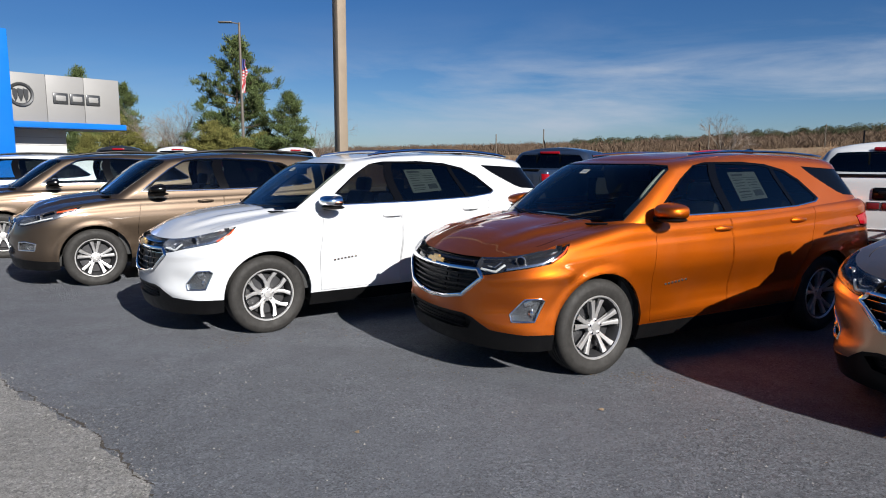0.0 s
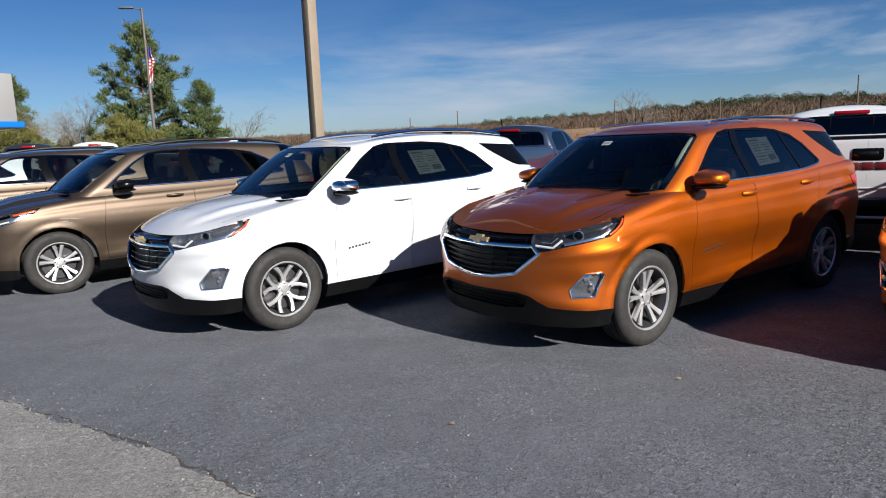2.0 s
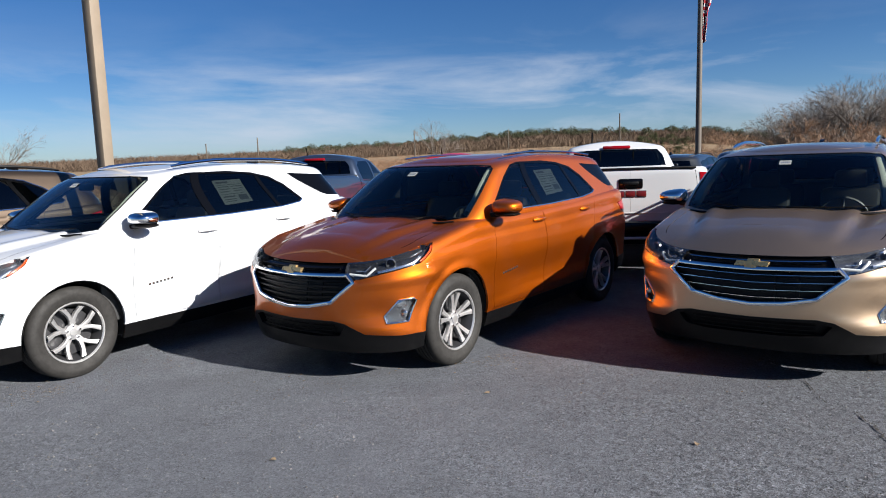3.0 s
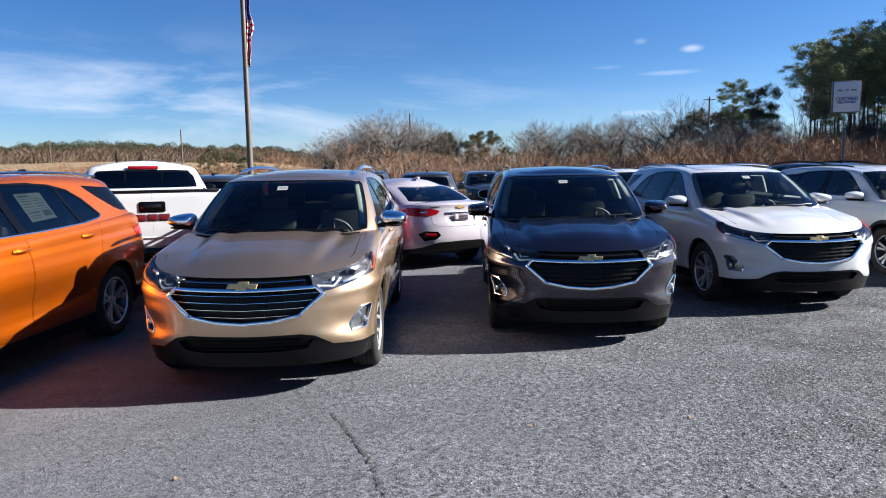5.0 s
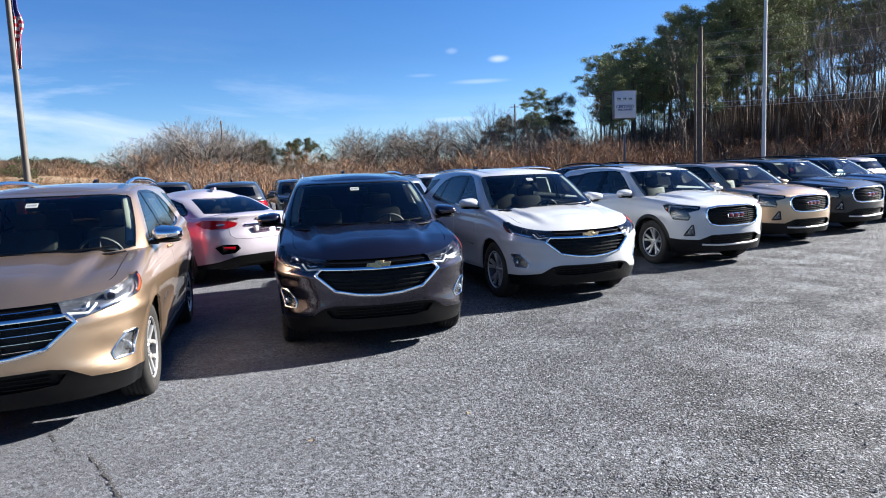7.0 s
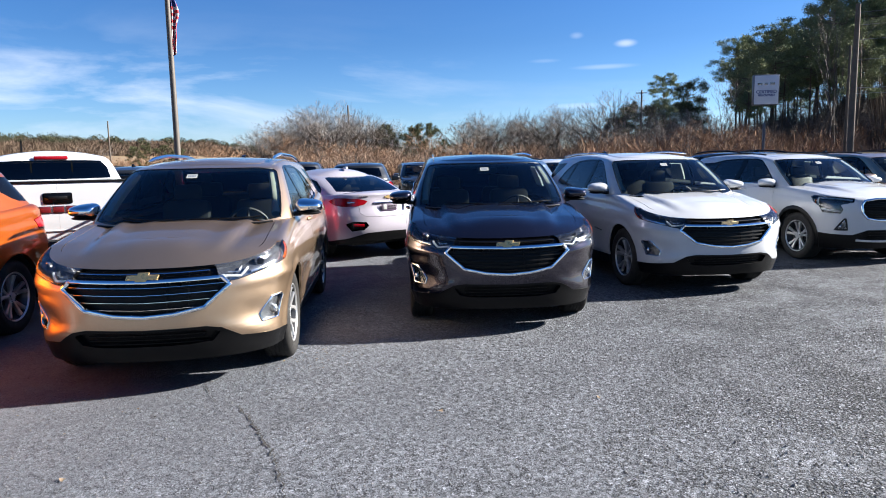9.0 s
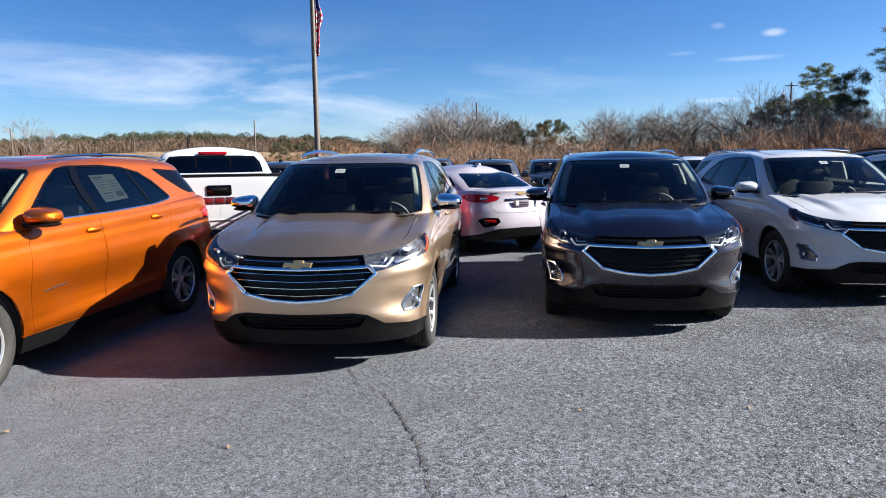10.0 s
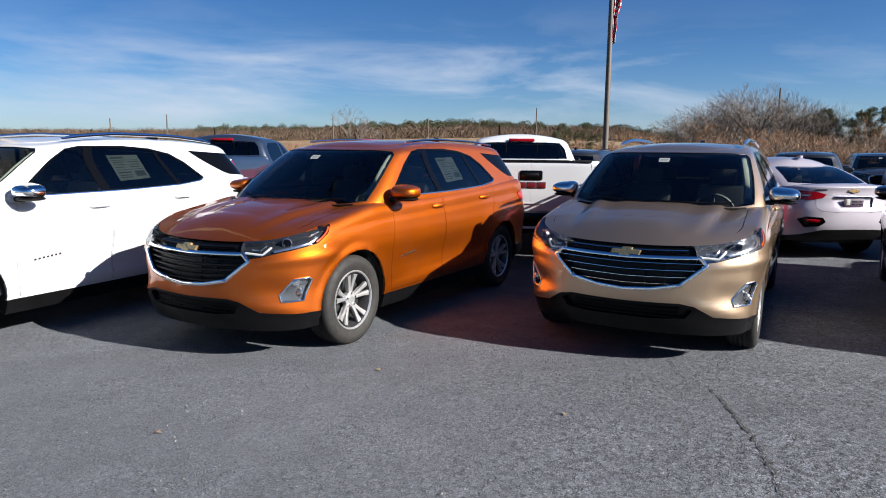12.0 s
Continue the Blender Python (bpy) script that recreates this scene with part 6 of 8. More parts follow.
    for sg in (1, -1):
        bm = bmesh.new()
        add_box(bm, (-0.62, sg * 0.98, 1.0), (0.13, 0.22, 0.13), 0.05, seg=3)
        part("door_mirror", bm, paint_mat, car)
        for x in (-1.28, -2.2):
            bm = bmesh.new()
            y = body.at(*body.side(x, 0.87)).y
            add_tube(bm, [(x + 0.09, sg * y, 0.87), (x + 0.06, sg * (y + 0.025), 0.872), (x - 0.06, sg * (y + 0.025), 0.872), (x - 0.09, sg * y, 0.87)], 0.013)
            part("door_handle", bm, paint_mat, car)
    bm = bmesh.new()
    add_box(bm, (-1.4, 0, 0.28), (3.9, 1.14, 0.12), 0.03)
    add_box(bm, (-1.35, 0, 0.25), (1.9, 1.6, 0.1), 0.02)
    part("underbody", bm, UNDERBODY, car)
    add_wheels(car, ra, 0.765, 0.33, 0.215, (5, True, 0.0))
    cabin(car, -0.4, (-1.2, -2.0), 0.72, 0.28, -2.5, INTERIOR, 0.88, -0.24)
    skin.free()
    gs.free()
    return car


# ---------------------------------------------------------------- pickup trucks
def pickup(label, paint_mat, group="", mark=True):
    """A crew-cab pickup, front axle over its origin, nose along +x."""
    car = empty("pickup_truck", label, "truck", group)
    ra, back = -3.64, -4.85
    XF = table([(0.3, 0.85), (0.5, 0.94), (0.8, 0.95), (1.0, 0.93), (1.12, 0.86), (1.3, 0.7)])
    hwt = table([(0.35, 0.93), (0.55, 0.97), (0.75, 1.0), (1.0, 1.005), (1.2, 0.995), (1.35, 0.965), (1.5, 0.94)])
    tt = table([(0.95, 1.10), (0.6, 1.16), (0.2, 1.20), (-0.5, 1.24), (-1.2, 1.26), (-2.6, 1.28), (-2.95, 1.36), (-3.1, 1.41), (-4.9, 1.43)])
    body = Shell(lambda z: XF(z), lambda z: back + 0.01 * (z < 0.9), lambda z: 0.45, lambda z: back + 0.12, lambda z, x: hwt(z) * (1 - 0.008 * ((x + 1.9) / 2.5) ** 2), tt, table([(0.95, 0.42), (-1.8, 0.45), (ra - 0.3, 0.62), (back, 0.68)]), 3.2, 5.0, 0.06, 0.035, 0.9)
    B = body.poly
    fd = [(-0.75, 0.52), (-0.72, 1.5), (-1.85, 1.5), (-1.83, 0.52)]
    rd = [(-1.85, 0.52), (-1.87, 1.5), (-2.82, 1.5), (-2.82, 0.8), (-2.72, 0.52)]
    S = lambda pts: [body.side(x, z) for x, z in dense(pts, 0.2, True)]
    gate = B([("r", 0.80, 2.0), ("r", 0.80, 0.76), ("r", -1, 0.76), ("r", -1, 2.0)])
    tail = B([("r", 0.845, 1.36), ("r", 0.845, 0.98), ("s", back + 0.06, 0.98), ("s", back + 0.10, 1.05), ("s", back + 0.10, 1.30), ("s", back + 0.06, 1.36)])
    lamp = B([("f", 0.62, 1.05), ("s", 0.5, 1.08), ("s", 0.45, 0.88), ("f", 0.64, 0.86)])
    gr = B([("f", -1, 0.68), ("f", 0.52, 0.70), ("f", 0.56, 1.03), ("f", -1, 1.06)])
    reg = [("hide", S(grow(fd, 0.005))), ("hide", S(grow(rd, 0.005))), ("front_door", S(fd)), ("rear_door", S(rd)), ("hide", S([(-2.93, 0.4), (-2.93, 1.6), (-2.96, 1.6), (-2.96, 0.4)])),
           ("hide", grow(gate, 0.006)), ("tailgate", gate), ("tail_light", tail), ("headlight", lamp), ("grille", gr)]
    for ax in (0.0, ra):
        reg.append(("hide", [body.side(x, z) for x, z in circle(ax, 0.42, 0.46, 36)]))
        reg.append(("hide", [body.side(x, z) for x, z in [(ax - 0.46, 0.05), (ax + 0.46, 0.05), (ax + 0.46, 0.42), (ax - 0.46, 0.42)]]))
    skin, got = body.panels(reg, True)
    hc = table([(0.95, 1.11), (0.7, 1.2), (0.3, 1.26), (-0.4, 1.31), (-0.9, 1.32), (-5, 1.43)])
    caps = cap_faces(body, None, [0, 0.03, 0.06, 0.09, 0.12, 0.3, 0.5, 0.75, 1.0], (0.4, back + 0.3), hc, lambda x, y, t: ("hood" if x > -0.75 else "ledge" if t < 0.09 and x > back + 0.1 else None))
    bb = take(got["body"], 0, 0, True)
    join(bb, both_sides(caps["ledge"]))
    bmesh.ops.remove_doubles(bb, verts=bb.verts[:], dist=3e-4)
    part("body", bb, paint_mat, car)
    part("hood", both_sides(caps["hood"]), paint_mat, car)
    for nm in ("front_door", "rear_door"):
        mirrored(part(nm, take(got[nm], 0, -0.02), paint_mat, car))
    tg = part("tailgate", take(got["tailgate"], 0, -0.05, True), paint_mat, car)
    bm = bmesh.new()
    add_box(bm, (back + 0.03, 0, 1.425), (0.075, 1.60, 0.03), 0.012)
    part("gate_cap", bm, BLACK_TRIM, tg)
    bm = bmesh.new()
    add_box(bm, (back - 0.002, 0, 1.235), (0.03, 0.30, 0.13), 0.02)
    part("gate_handle", bm, GLOSS_BLACK, tg, "black tailgate handle")
    bm = bmesh.new()
    add_box(bm, (back - 0.012, 0, 1.24), (0.03, 0.2, 0.05), 0.015)
    part("handle_grip", bm, BLACK_TRIM, tg)
    bm = bmesh.new()
    add_box(bm, (back - 0.001, 0, 0.86), (0.012, 1.45, 0.012), 0.004)
    part("gate_crease", bm, paint_mat, tg)
    if mark:
        em = empty("emblem", "", "")
        em.parent = tg
        for dy in (0.135, 0.0, -0.135):
            bm = bmesh.new()
            add_box(bm, (back - 0.004, dy, 1.105), (0.018, 0.112, 0.072), 0.008)
            part("badge_block", bm, RED_BADGE, em, "dark red block emblem")
            bm = bmesh.new()
            add_box(bm, (back - 0.001, dy, 1.105), (0.018, 0.124, 0.086), 0.008)
            part("badge_frame", bm, BADGE_GREY, em)
    mirrored(part("tail_light", take(got["tail_light"], 0.006, -0.03), TAIL_RED, car, "red tail light"))
    mirrored(part("tail_lamp_white", sweep(body, dense(B([("r", 0.87, 1.20), ("r", 0.87, 1.08)]), 0.03), 0.08, 0.008, 0.006), LAMP_WHITE, car))
    mirrored(part("headlight", take(got["headlight"], 0.002, -0.02), LAMP_DARK, car))
    part("grille", take(got["grille"], -0.03, 0.03, True), GLOSS_BLACK, car)
    # rear bumper with a step and a plate
    bm = bmesh.new()
    add_box(bm, (back - 0.06, 0, 0.66), (0.2, 1.92, 0.2), 0.04)
    bp = part("rear_bumper", bm, GLOSS_BLACK, car, "dark rear bumper")
    bm = bmesh.new()
    add_box(bm, (back - 0.165, 0.35, 0.67), (0.012, 0.42, 0.15), 0.006)
    part("bumper_plate", bm, ALLOY_DARK, bp)
    bm = bmesh.new()
    add_box(bm, (back - 0.1, 0, 0.55), (0.14, 1.6, 0.03), 0.01)
    part("bumper_step", bm, ALLOY, bp)
    # the bed
    bm = bmesh.new()
    add_box(bm, ((back - 2.96) / 2, 0, 0.83), (-2.96 - back - 0.1, 1.6, 0.05))
    add_box(bm, (-3.0, 0, 1.1), (0.06, 1.74, 0.58))
    for sg in (1, -1):
        add_box(bm, ((back - 2.96) / 2, sg * 0.83, 1.12), (-2.96 - back - 0.1, 0.05, 0.56))
    part("cargo_bed", bm, BLACK_TRIM, car, "black lined cargo bed")
    # cab
    xfg = table([(1.1, -0.35), (1.3, -0.68), (1.5, -1.0), (1.7, -1.32), (1.8, -1.55), (1.9, -1.9)])
    xrg = table([(1.1, -2.92), (1.4, -2.90), (1.7, -2.80), (1.82, -2.72), (1.9, -2.6)])
    hwg = table([(1.1, 0.95), (1.27, 0.94), (1.45, 0.87), (1.65, 0.78), (1.78, 0.70), (1.9, 0.64)])
    gtop = table([(-1.2, 1.73), (-1.6, 1.765), (-2.2, 1.775), (-2.8, 1.76), (-3.0, 1.75)])
    gh = Shell(xfg, xrg, lambda z: xfg(z) - 0.34, lambda z: xrg(z) + 0.2, lambda z, x: hwg(z), gtop, lambda x: 1.12, 2.6, 3.6, 0.07, 0.08, 1.5)
    G = gh.poly
    CF = lambda z: xfg(z) - 0.34
    gf = G([("s", CF(1.31) - 0.1, 1.31), ("s", CF(1.5) - 0.06, 1.5), ("s", CF(1.65) - 0.08, 1.66), ("s", -1.80, 1.69), ("s", -1.82, 1.31)])
    grr = G([("s", -1.90, 1.31), ("s", -1.88, 1.69), ("s", -2.45, 1.68), ("s", -2.62, 1.60), ("s", -2.66, 1.32)])
    bg = G([("r", 0.74, 1.44), ("r", 0.4, 1.435), ("r", -1, 1.435), ("r", -1, 1.70), ("r", 0.4, 1.70), ("r", 0.62, 1.69), ("r", 0.70, 1.60)])
    ws = lambda u, z: (gh.s_of(u), z)
    shield = [(-0.05, 1.27), ws(0.8, 1.28), ws(0.8, 1.62), ws(0.7, 1.68), (-0.05, 1.69)]
    gs, gg = gh.panels([("fg", gf), ("rg", grr), ("bg", bg), ("ws", shield)], True)
    rc = table([(-1.5, 1.79), (-1.9, 1.835), (-2.3, 1.845), (-2.7, 1.825), (-3.0, 1.80)])
    roof = cap_faces(gh, None, [0, 0.1, 0.2, 0.4, 0.7, 1.0], (-1.75, -2.5), rc, lambda x, y, t: "roof")
    gb = take(gg["body"], 0, 0, True)
    join(gb, both_sides(roof["roof"]))
    bmesh.ops.remove_doubles(gb, verts=gb.verts[:], dist=3e-4)
    part("cab_roof", gb, paint_mat, car, angle=45)
    part("windshield", take(gg["ws"], -0.002, 0, True), GLASS_FRONT, car)
    part("rear_window", take(gg["bg"], -0.004, -0.01, True), GLASS_PRIVACY, car, "dark rear window")
    for kx, gm in (("fg", GLASS_SIDE), ("rg", GLASS_PRIVACY)):
        mirrored(part("window_pane", take(gg[kx], -0.003, -0.01), gm, car, "tinted side window"))
    q = gh.raw(3.0, 1.735, 0)
    bm = bmesh.new()
    add_box(bm, (q.x - 0.012, 0, 1.735), (0.05, 0.42, 0.05), 0.015)
    part("brake_light", bm, TAIL_RED, car, "red high brake light")
    for y in (-0.25, 0.25):
        bm = bmesh.new()
        qq = gh.raw(3.0, 1.57, 0)
        add_box(bm, (qq.x - 0.002, y, 1.57), (0.012, 0.018, 0.26), 0)
        part("window_bar", bm, GLOSS_BLACK, car)
    bm = bmesh.new()
    add_tube(bm, [(-2.3, 0.35, 1.82), (-2.32, 0.35, 1.92), (-2.36, 0.35, 1.99)], 0.012, 6)
    part("antenna", bm, GLOSS_BLACK, car)
    for sg in (1, -1):
        bm = bmesh.new()
        add_box(bm, (-0.95, sg * 1.12, 1.34), (0.14, 0.26, 0.22), 0.05, seg=3)
        part("door_mirror", bm, GLOSS_BLACK, car)
    bm = bmesh.new()
    add_box(bm, (-1.9, 0, 0.52), (5.4, 1.1, 0.2), 0.03)
    part("underbody", bm, UNDERBODY, car)
    add_wheels(car, ra, 0.86, 0.41, 0.27, (6, False, 0.0))
    cabin(car, -0.8, (-1.55, -2.25), 0.84, 0.7, -2.75, INTERIOR, 1.25, 0.2)
    skin.free()
    gs.free()
    return car

# ---------------------------------------------------------------- ground
ASPHALT = asphalt_material("asphalt")
ASPHALT_OLD = asphalt_material("asphalt_old", True)
CRACK_BROWN = simple("seam_dirt", (0.0396, 0.0324, 0.0252), 0.95, 0, 0.4, 60)
CRACK = simple("crack_dark", (0.020, 0.018, 0.016), 0.95, 0, 0.3, 60)
GRAVEL = foliage_material("gravel_stone", (0.0576, 0.05616, 0.05472), (0.2592, 0.2534, 0.2448), 0.9)
M = Mat("dry_field", Roughness=0.95)
n1 = M.noise(0.08, 6, 0.6)
n2 = M.noise(2.0, 6, 0.7)
M.to("Base Color", M.mix(M.ramp(n2, ((0.3, 0.0), (0.7, 0.6))), M.ramp(n1, ((0.3, (0.21, 0.14, 0.0665)), (0.7, (0.147, 0.105, 0.056)))), (0.112, 0.077, 0.042)))
M.bump(n2, 0.6, 0.1)
FIELD = M.m

bm = bmesh.new()
bmesh.ops.create_grid(bm, x_segments=2, y_segments=2, size=1500)
bmesh.ops.translate(bm, verts=bm.verts[:], vec=(0, 0, -0.06))
part("ground", bm, FIELD, None, "dry brown grass field", smooth=False, kind="structure")
# the lot
bm = bmesh.new()
P = [(-60, -40), (45, -40), (45, 2), (38, 16), (26, 30), (-2, 31), (-14, 34), (-60, 34)]
top = [bm.verts.new((x, y, 0)) for x, y in P]
low = [bm.verts.new((x, y, -0.12)) for x, y in P]
bm.faces.new(top)
for i in range(len(P)):
    bm.faces.new((top[i], low[i], low[(i + 1) % len(P)], top[(i + 1) % len(P)]))
bmesh.ops.recalc_face_normals(bm, faces=bm.faces[:])
part("pavement", bm, ASPHALT, None, "grey worn asphalt of the car lot", smooth=False, kind="structure")


def wander(a, b, n, amp, seed):
    rnd = random.Random(seed)
    a, b = Vector((*a, 0)), Vector((*b, 0))
    d = (b - a)
    s = Vector((-d.y, d.x, 0)).normalized()
    o = 0
    out = []
    for i in range(n + 1):
        o = o * 0.75 + rnd.uniform(-amp, amp)
        out.append(a + d * (i / n) + s * o)
    return out


# an older, browner strip of asphalt with a ragged seam
seam = wander((-3.9, 4.56), (-2.2, 3.50), 30, 0.03, 5) + wander((-2.14, 3.44), (-1.44, 2.85), 14, 0.03, 6) + wander((-1.40, 2.80), (-0.75, 2.05), 14, 0.03, 7)
bm = bmesh.new()
A = [bm.verts.new((v.x, v.y, 0.004)) for v in seam]
C = [bm.verts.new((-16, 15.5, 0.004))]
D = [bm.verts.new((-20, -16, 0.004)), bm.verts.new((14, -16, 0.004)), bm.verts.new((3.0, -0.9, 0.004))]
bm.faces.new(C + A + [D[2], D[1], D[0]])
bmesh.ops.recalc_face_normals(bm, faces=bm.faces[:])
if bm.faces[:][0].normal.z < 0:
    bmesh.ops.reverse_faces(bm, faces=bm.faces[:])
part("old_asphalt", bm, ASPHALT_OLD, None, "older brownish asphalt beside a ragged seam", smooth=False, kind="structure")


def crack(name, pts, w, seed, mat=None):
    rnd = random.Random(seed)
    bm = bmesh.new()
    L, R = [], []
    for i, p in enumerate(pts):
        a, b = pts[max(0, i - 1)], pts[min(len(pts) - 1, i + 1)]
        d = (b - a).normalized()
        s = Vector((-d.y, d.x, 0))
        ww = w * max(0.0, rnd.gauss(0.75, 0.55)) * (1 if 0 < i < len(pts) - 1 else 0.1)
        L.append(bm.verts.new((p.x + s.x * ww, p.y + s.y * ww, 0.0065)))
        R.append(bm.verts.new((p.x - s.x * ww, p.y - s.y * ww, 0.0065)))
    for i in range(len(pts) - 1):
        bm.faces.new((L[i], R[i], R[i + 1], L[i + 1]))
    bmesh.ops.recalc_face_normals(bm, faces=bm.faces[:])
    part(name, bm, mat or CRACK, None, "thin dark crack in the asphalt", smooth=False, kind="structure")


crack("pavement_crack", wander(tuple(seam[0].xy), tuple(seam[30].xy), 110, 0.011, 51), 0.006, 2, CRACK_BROWN)
crack("pavement_crack", wander(tuple(seam[31].xy), tuple(seam[45].xy), 60, 0.011, 52), 0.006, 12, CRACK_BROWN)
crack("pavement_crack", wander(tuple(seam[46].xy), tuple(seam[-1].xy), 60, 0.011, 53), 0.006, 13, CRACK_BROWN)
crack("pavement_crack", wander((2.95, 3.47), (2.68, 3.00), 34, 0.011, 8), 0.0045, 3)
crack("pavement_crack", wander((2.78, 2.93), (2.33, 2.16), 60, 0.013, 18), 0.0065, 5)
crack("pavement_crack", wander((2.33, 2.16), (1.75, 1.45), 54, 0.013, 9), 0.0048, 4)

# loose grit: thick towards the drive, sparse elsewhere
rnd = random.Random(21)
bm = bmesh.new()
for i in range(22600):
    if i >= 22000:
        v = seam[rnd.randrange(len(seam))]
        x, y = v.x + rnd.gauss(0, 0.06), v.y + rnd.gauss(0, 0.06)
    elif i < 12000:
        a, r = rnd.uniform(-1.1, 0.55), 1.2 + 6.5 * rnd.random() ** 0.8
        x, y = r * math.cos(a) + 0.6, r * math.sin(a) - 0.9
        if y > 1.6 - 0.28 * x:
            continue
    else:
        x, y = rnd.uniform(-5, 7), rnd.uniform(0.2, 4.8)
    s = rnd.uniform(0.002, 0.0075) * (1.5 if rnd.random() < 0.08 else 1) * (1.15 if i < 12000 else 0.85)
    vs = []
    th = rnd.uniform(0, 6.28)
    for k in range(4):
        an = th + k * math.pi / 2 + rnd.uniform(-0.4, 0.4)
        vs.append(bm.verts.new((x + s * math.cos(an), y + s * math.sin(an), 0.0045)))
    t = bm.verts.new((x + rnd.uniform(-0.3, 0.3) * s, y, 0.0045 + s * rnd.uniform(0.7, 1.2)))
    for k in range(4):
        bm.faces.new((vs[k], vs[(k + 1) % 4], t))
part("loose_gravel", bm, GRAVEL, None, "loose pale gravel grains on the asphalt", smooth=False, kind="stuff")
tagged(bpy.data.objects["loose_gravel"], category="gravel")

# fallen leaves
LEAF = simple("dead_leaf", (0.18, 0.1275, 0.075), 0.8, 0, 0.3, 60)
for x, y, a in ((0.857, 4.11, 20), (1.6, 2.9, 80), (3.3, 1.7, 130), (-0.6, 3.6, 200), (4.0, 0.9, 40)):
    bm = bmesh.new()
    c = [bm.verts.new((0.022 * math.cos(t) * (1 + 0.25 * math.cos(3 * t)), 0.014 * math.sin(t), 0.007 + 0.005 * math.sin(2 * t))) for t in [i * math.pi / 5 for i in range(10)]]
    m = bm.verts.new((0, 0, 0.005))
    for i in range(10):
        bm.faces.new((c[i], c[(i + 1) % 10], m))
    lf = part("fallen_leaf", bm, LEAF, None, "small dry brown leaf on the asphalt")
    tagged(lf, category="leaf", group="fallen leaves")
    lf.matrix_basis = pose(x, y, 0.004, 0, 0, a)

# crumbs of leaves and dirt blown against the tyres
rnd = random.Random(33)
bm = bmesh.new()
for cx, cy, n, sp in ((-2.05, 5.45, 150, 0.22), (1.25, 4.75, 120, 0.20), (-0.2, 4.9, 90, 0.35), (3.9, 3.25, 80, 0.25), (-1.3, 5.9, 120, 0.3), (2.4, 3.9, 60, 0.5)):
    for _ in range(n):
        x, y, th, r = cx + rnd.gauss(0, sp), cy + rnd.gauss(0, sp * 0.6), rnd.uniform(0, 6.28), rnd.uniform(0.004, 0.014)
        c = [bm.verts.new((x + r * math.cos(th + k * 2.09), y + r * 0.6 * math.sin(th + k * 2.09), 0.006 + rnd.uniform(0, 0.006))) for k in range(3)]
        bm.faces.new(c)
LITTER = foliage_material("leaf_litter", (0.07, 0.045, 0.025), (0.22, 0.16, 0.08), 0.9)
part("leaf_litter", bm, LITTER, None, "crumbs of dry leaves blown against the tyres", smooth=False, kind="stuff")
tagged(bpy.data.objects["leaf_litter"], category="litter")

# ---------------------------------------------------------------- vegetation
BARK = simple("pine_bark", (0.084, 0.0595, 0.042), 0.9, 0, 0.35, 6, 0.5)
BARK_GREY = simple("grey_bark", (0.085, 0.073, 0.061), 0.9, 0, 0.3, 6, 0.4)
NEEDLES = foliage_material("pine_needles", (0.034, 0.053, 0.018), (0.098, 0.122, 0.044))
# far needles: colour lightened to make up for light lost inside the crowns
NEEDLES_FAR_LIFTED = foliage_material("pine_needles_far_lifted", (0.10, 0.125, 0.062), (0.27, 0.30, 0.145))
NEEDLES_DARK = foliage_material("pine_needles_dark", (0.036, 0.0432, 0.02016), (0.09, 0.0936, 0.04176))
NEEDLES_LOW = foliage_material("bush_needles", (0.070, 0.074, 0.020), (0.15, 0.14, 0.042))
TWIG = foliage_material("bare_twigs", (0.110, 0.092, 0.080), (0.225, 0.196, 0.174), 0.9)
TWIG_BROWN = foliage_material("scrub_twigs", (0.155, 0.090, 0.055), (0.32, 0.195, 0.120), 0.9)
BRUSH = foliage_material("dry_brush", (0.092, 0.053, 0.034), (0.225, 0.136, 0.080), 0.95)


def tuft(co, fc, c, axis, r, n, rnd, length, width, flat=0.8):
    """A brush of needles about c, most of them along an axis."""
    for _ in range(n):
        d = (Vector((rnd.gauss(0, 1), rnd.gauss(0, 1), rnd.gauss(0, 1))).normalized() + axis * 0.8).normalized()
        p = c + Vector((rnd.gauss(0, 0.5), rnd.gauss(0, 0.5), rnd.gauss(0, 0.5 * flat))) * r
        s = d.cross(Vector((rnd.gauss(0, 1), rnd.gauss(0, 1), rnd.gauss(0, 1)))).normalized() * width
        q = p + d * length * rnd.uniform(0.5, 1.2)
        k = len(co)
        co += [p - s * 0.6, p + s * 0.6, q + s, q - s]
        fc.append((k, k + 1, k + 2, k + 3))


def crown_part(co, fc, mat, tree, me_name="crown"):
    me = bpy.data.meshes.new(me_name)
    me.from_pydata(co, [], fc)
    me.materials.append(mat)
    o = new(me_name, me)
    o.parent = tree
    return o


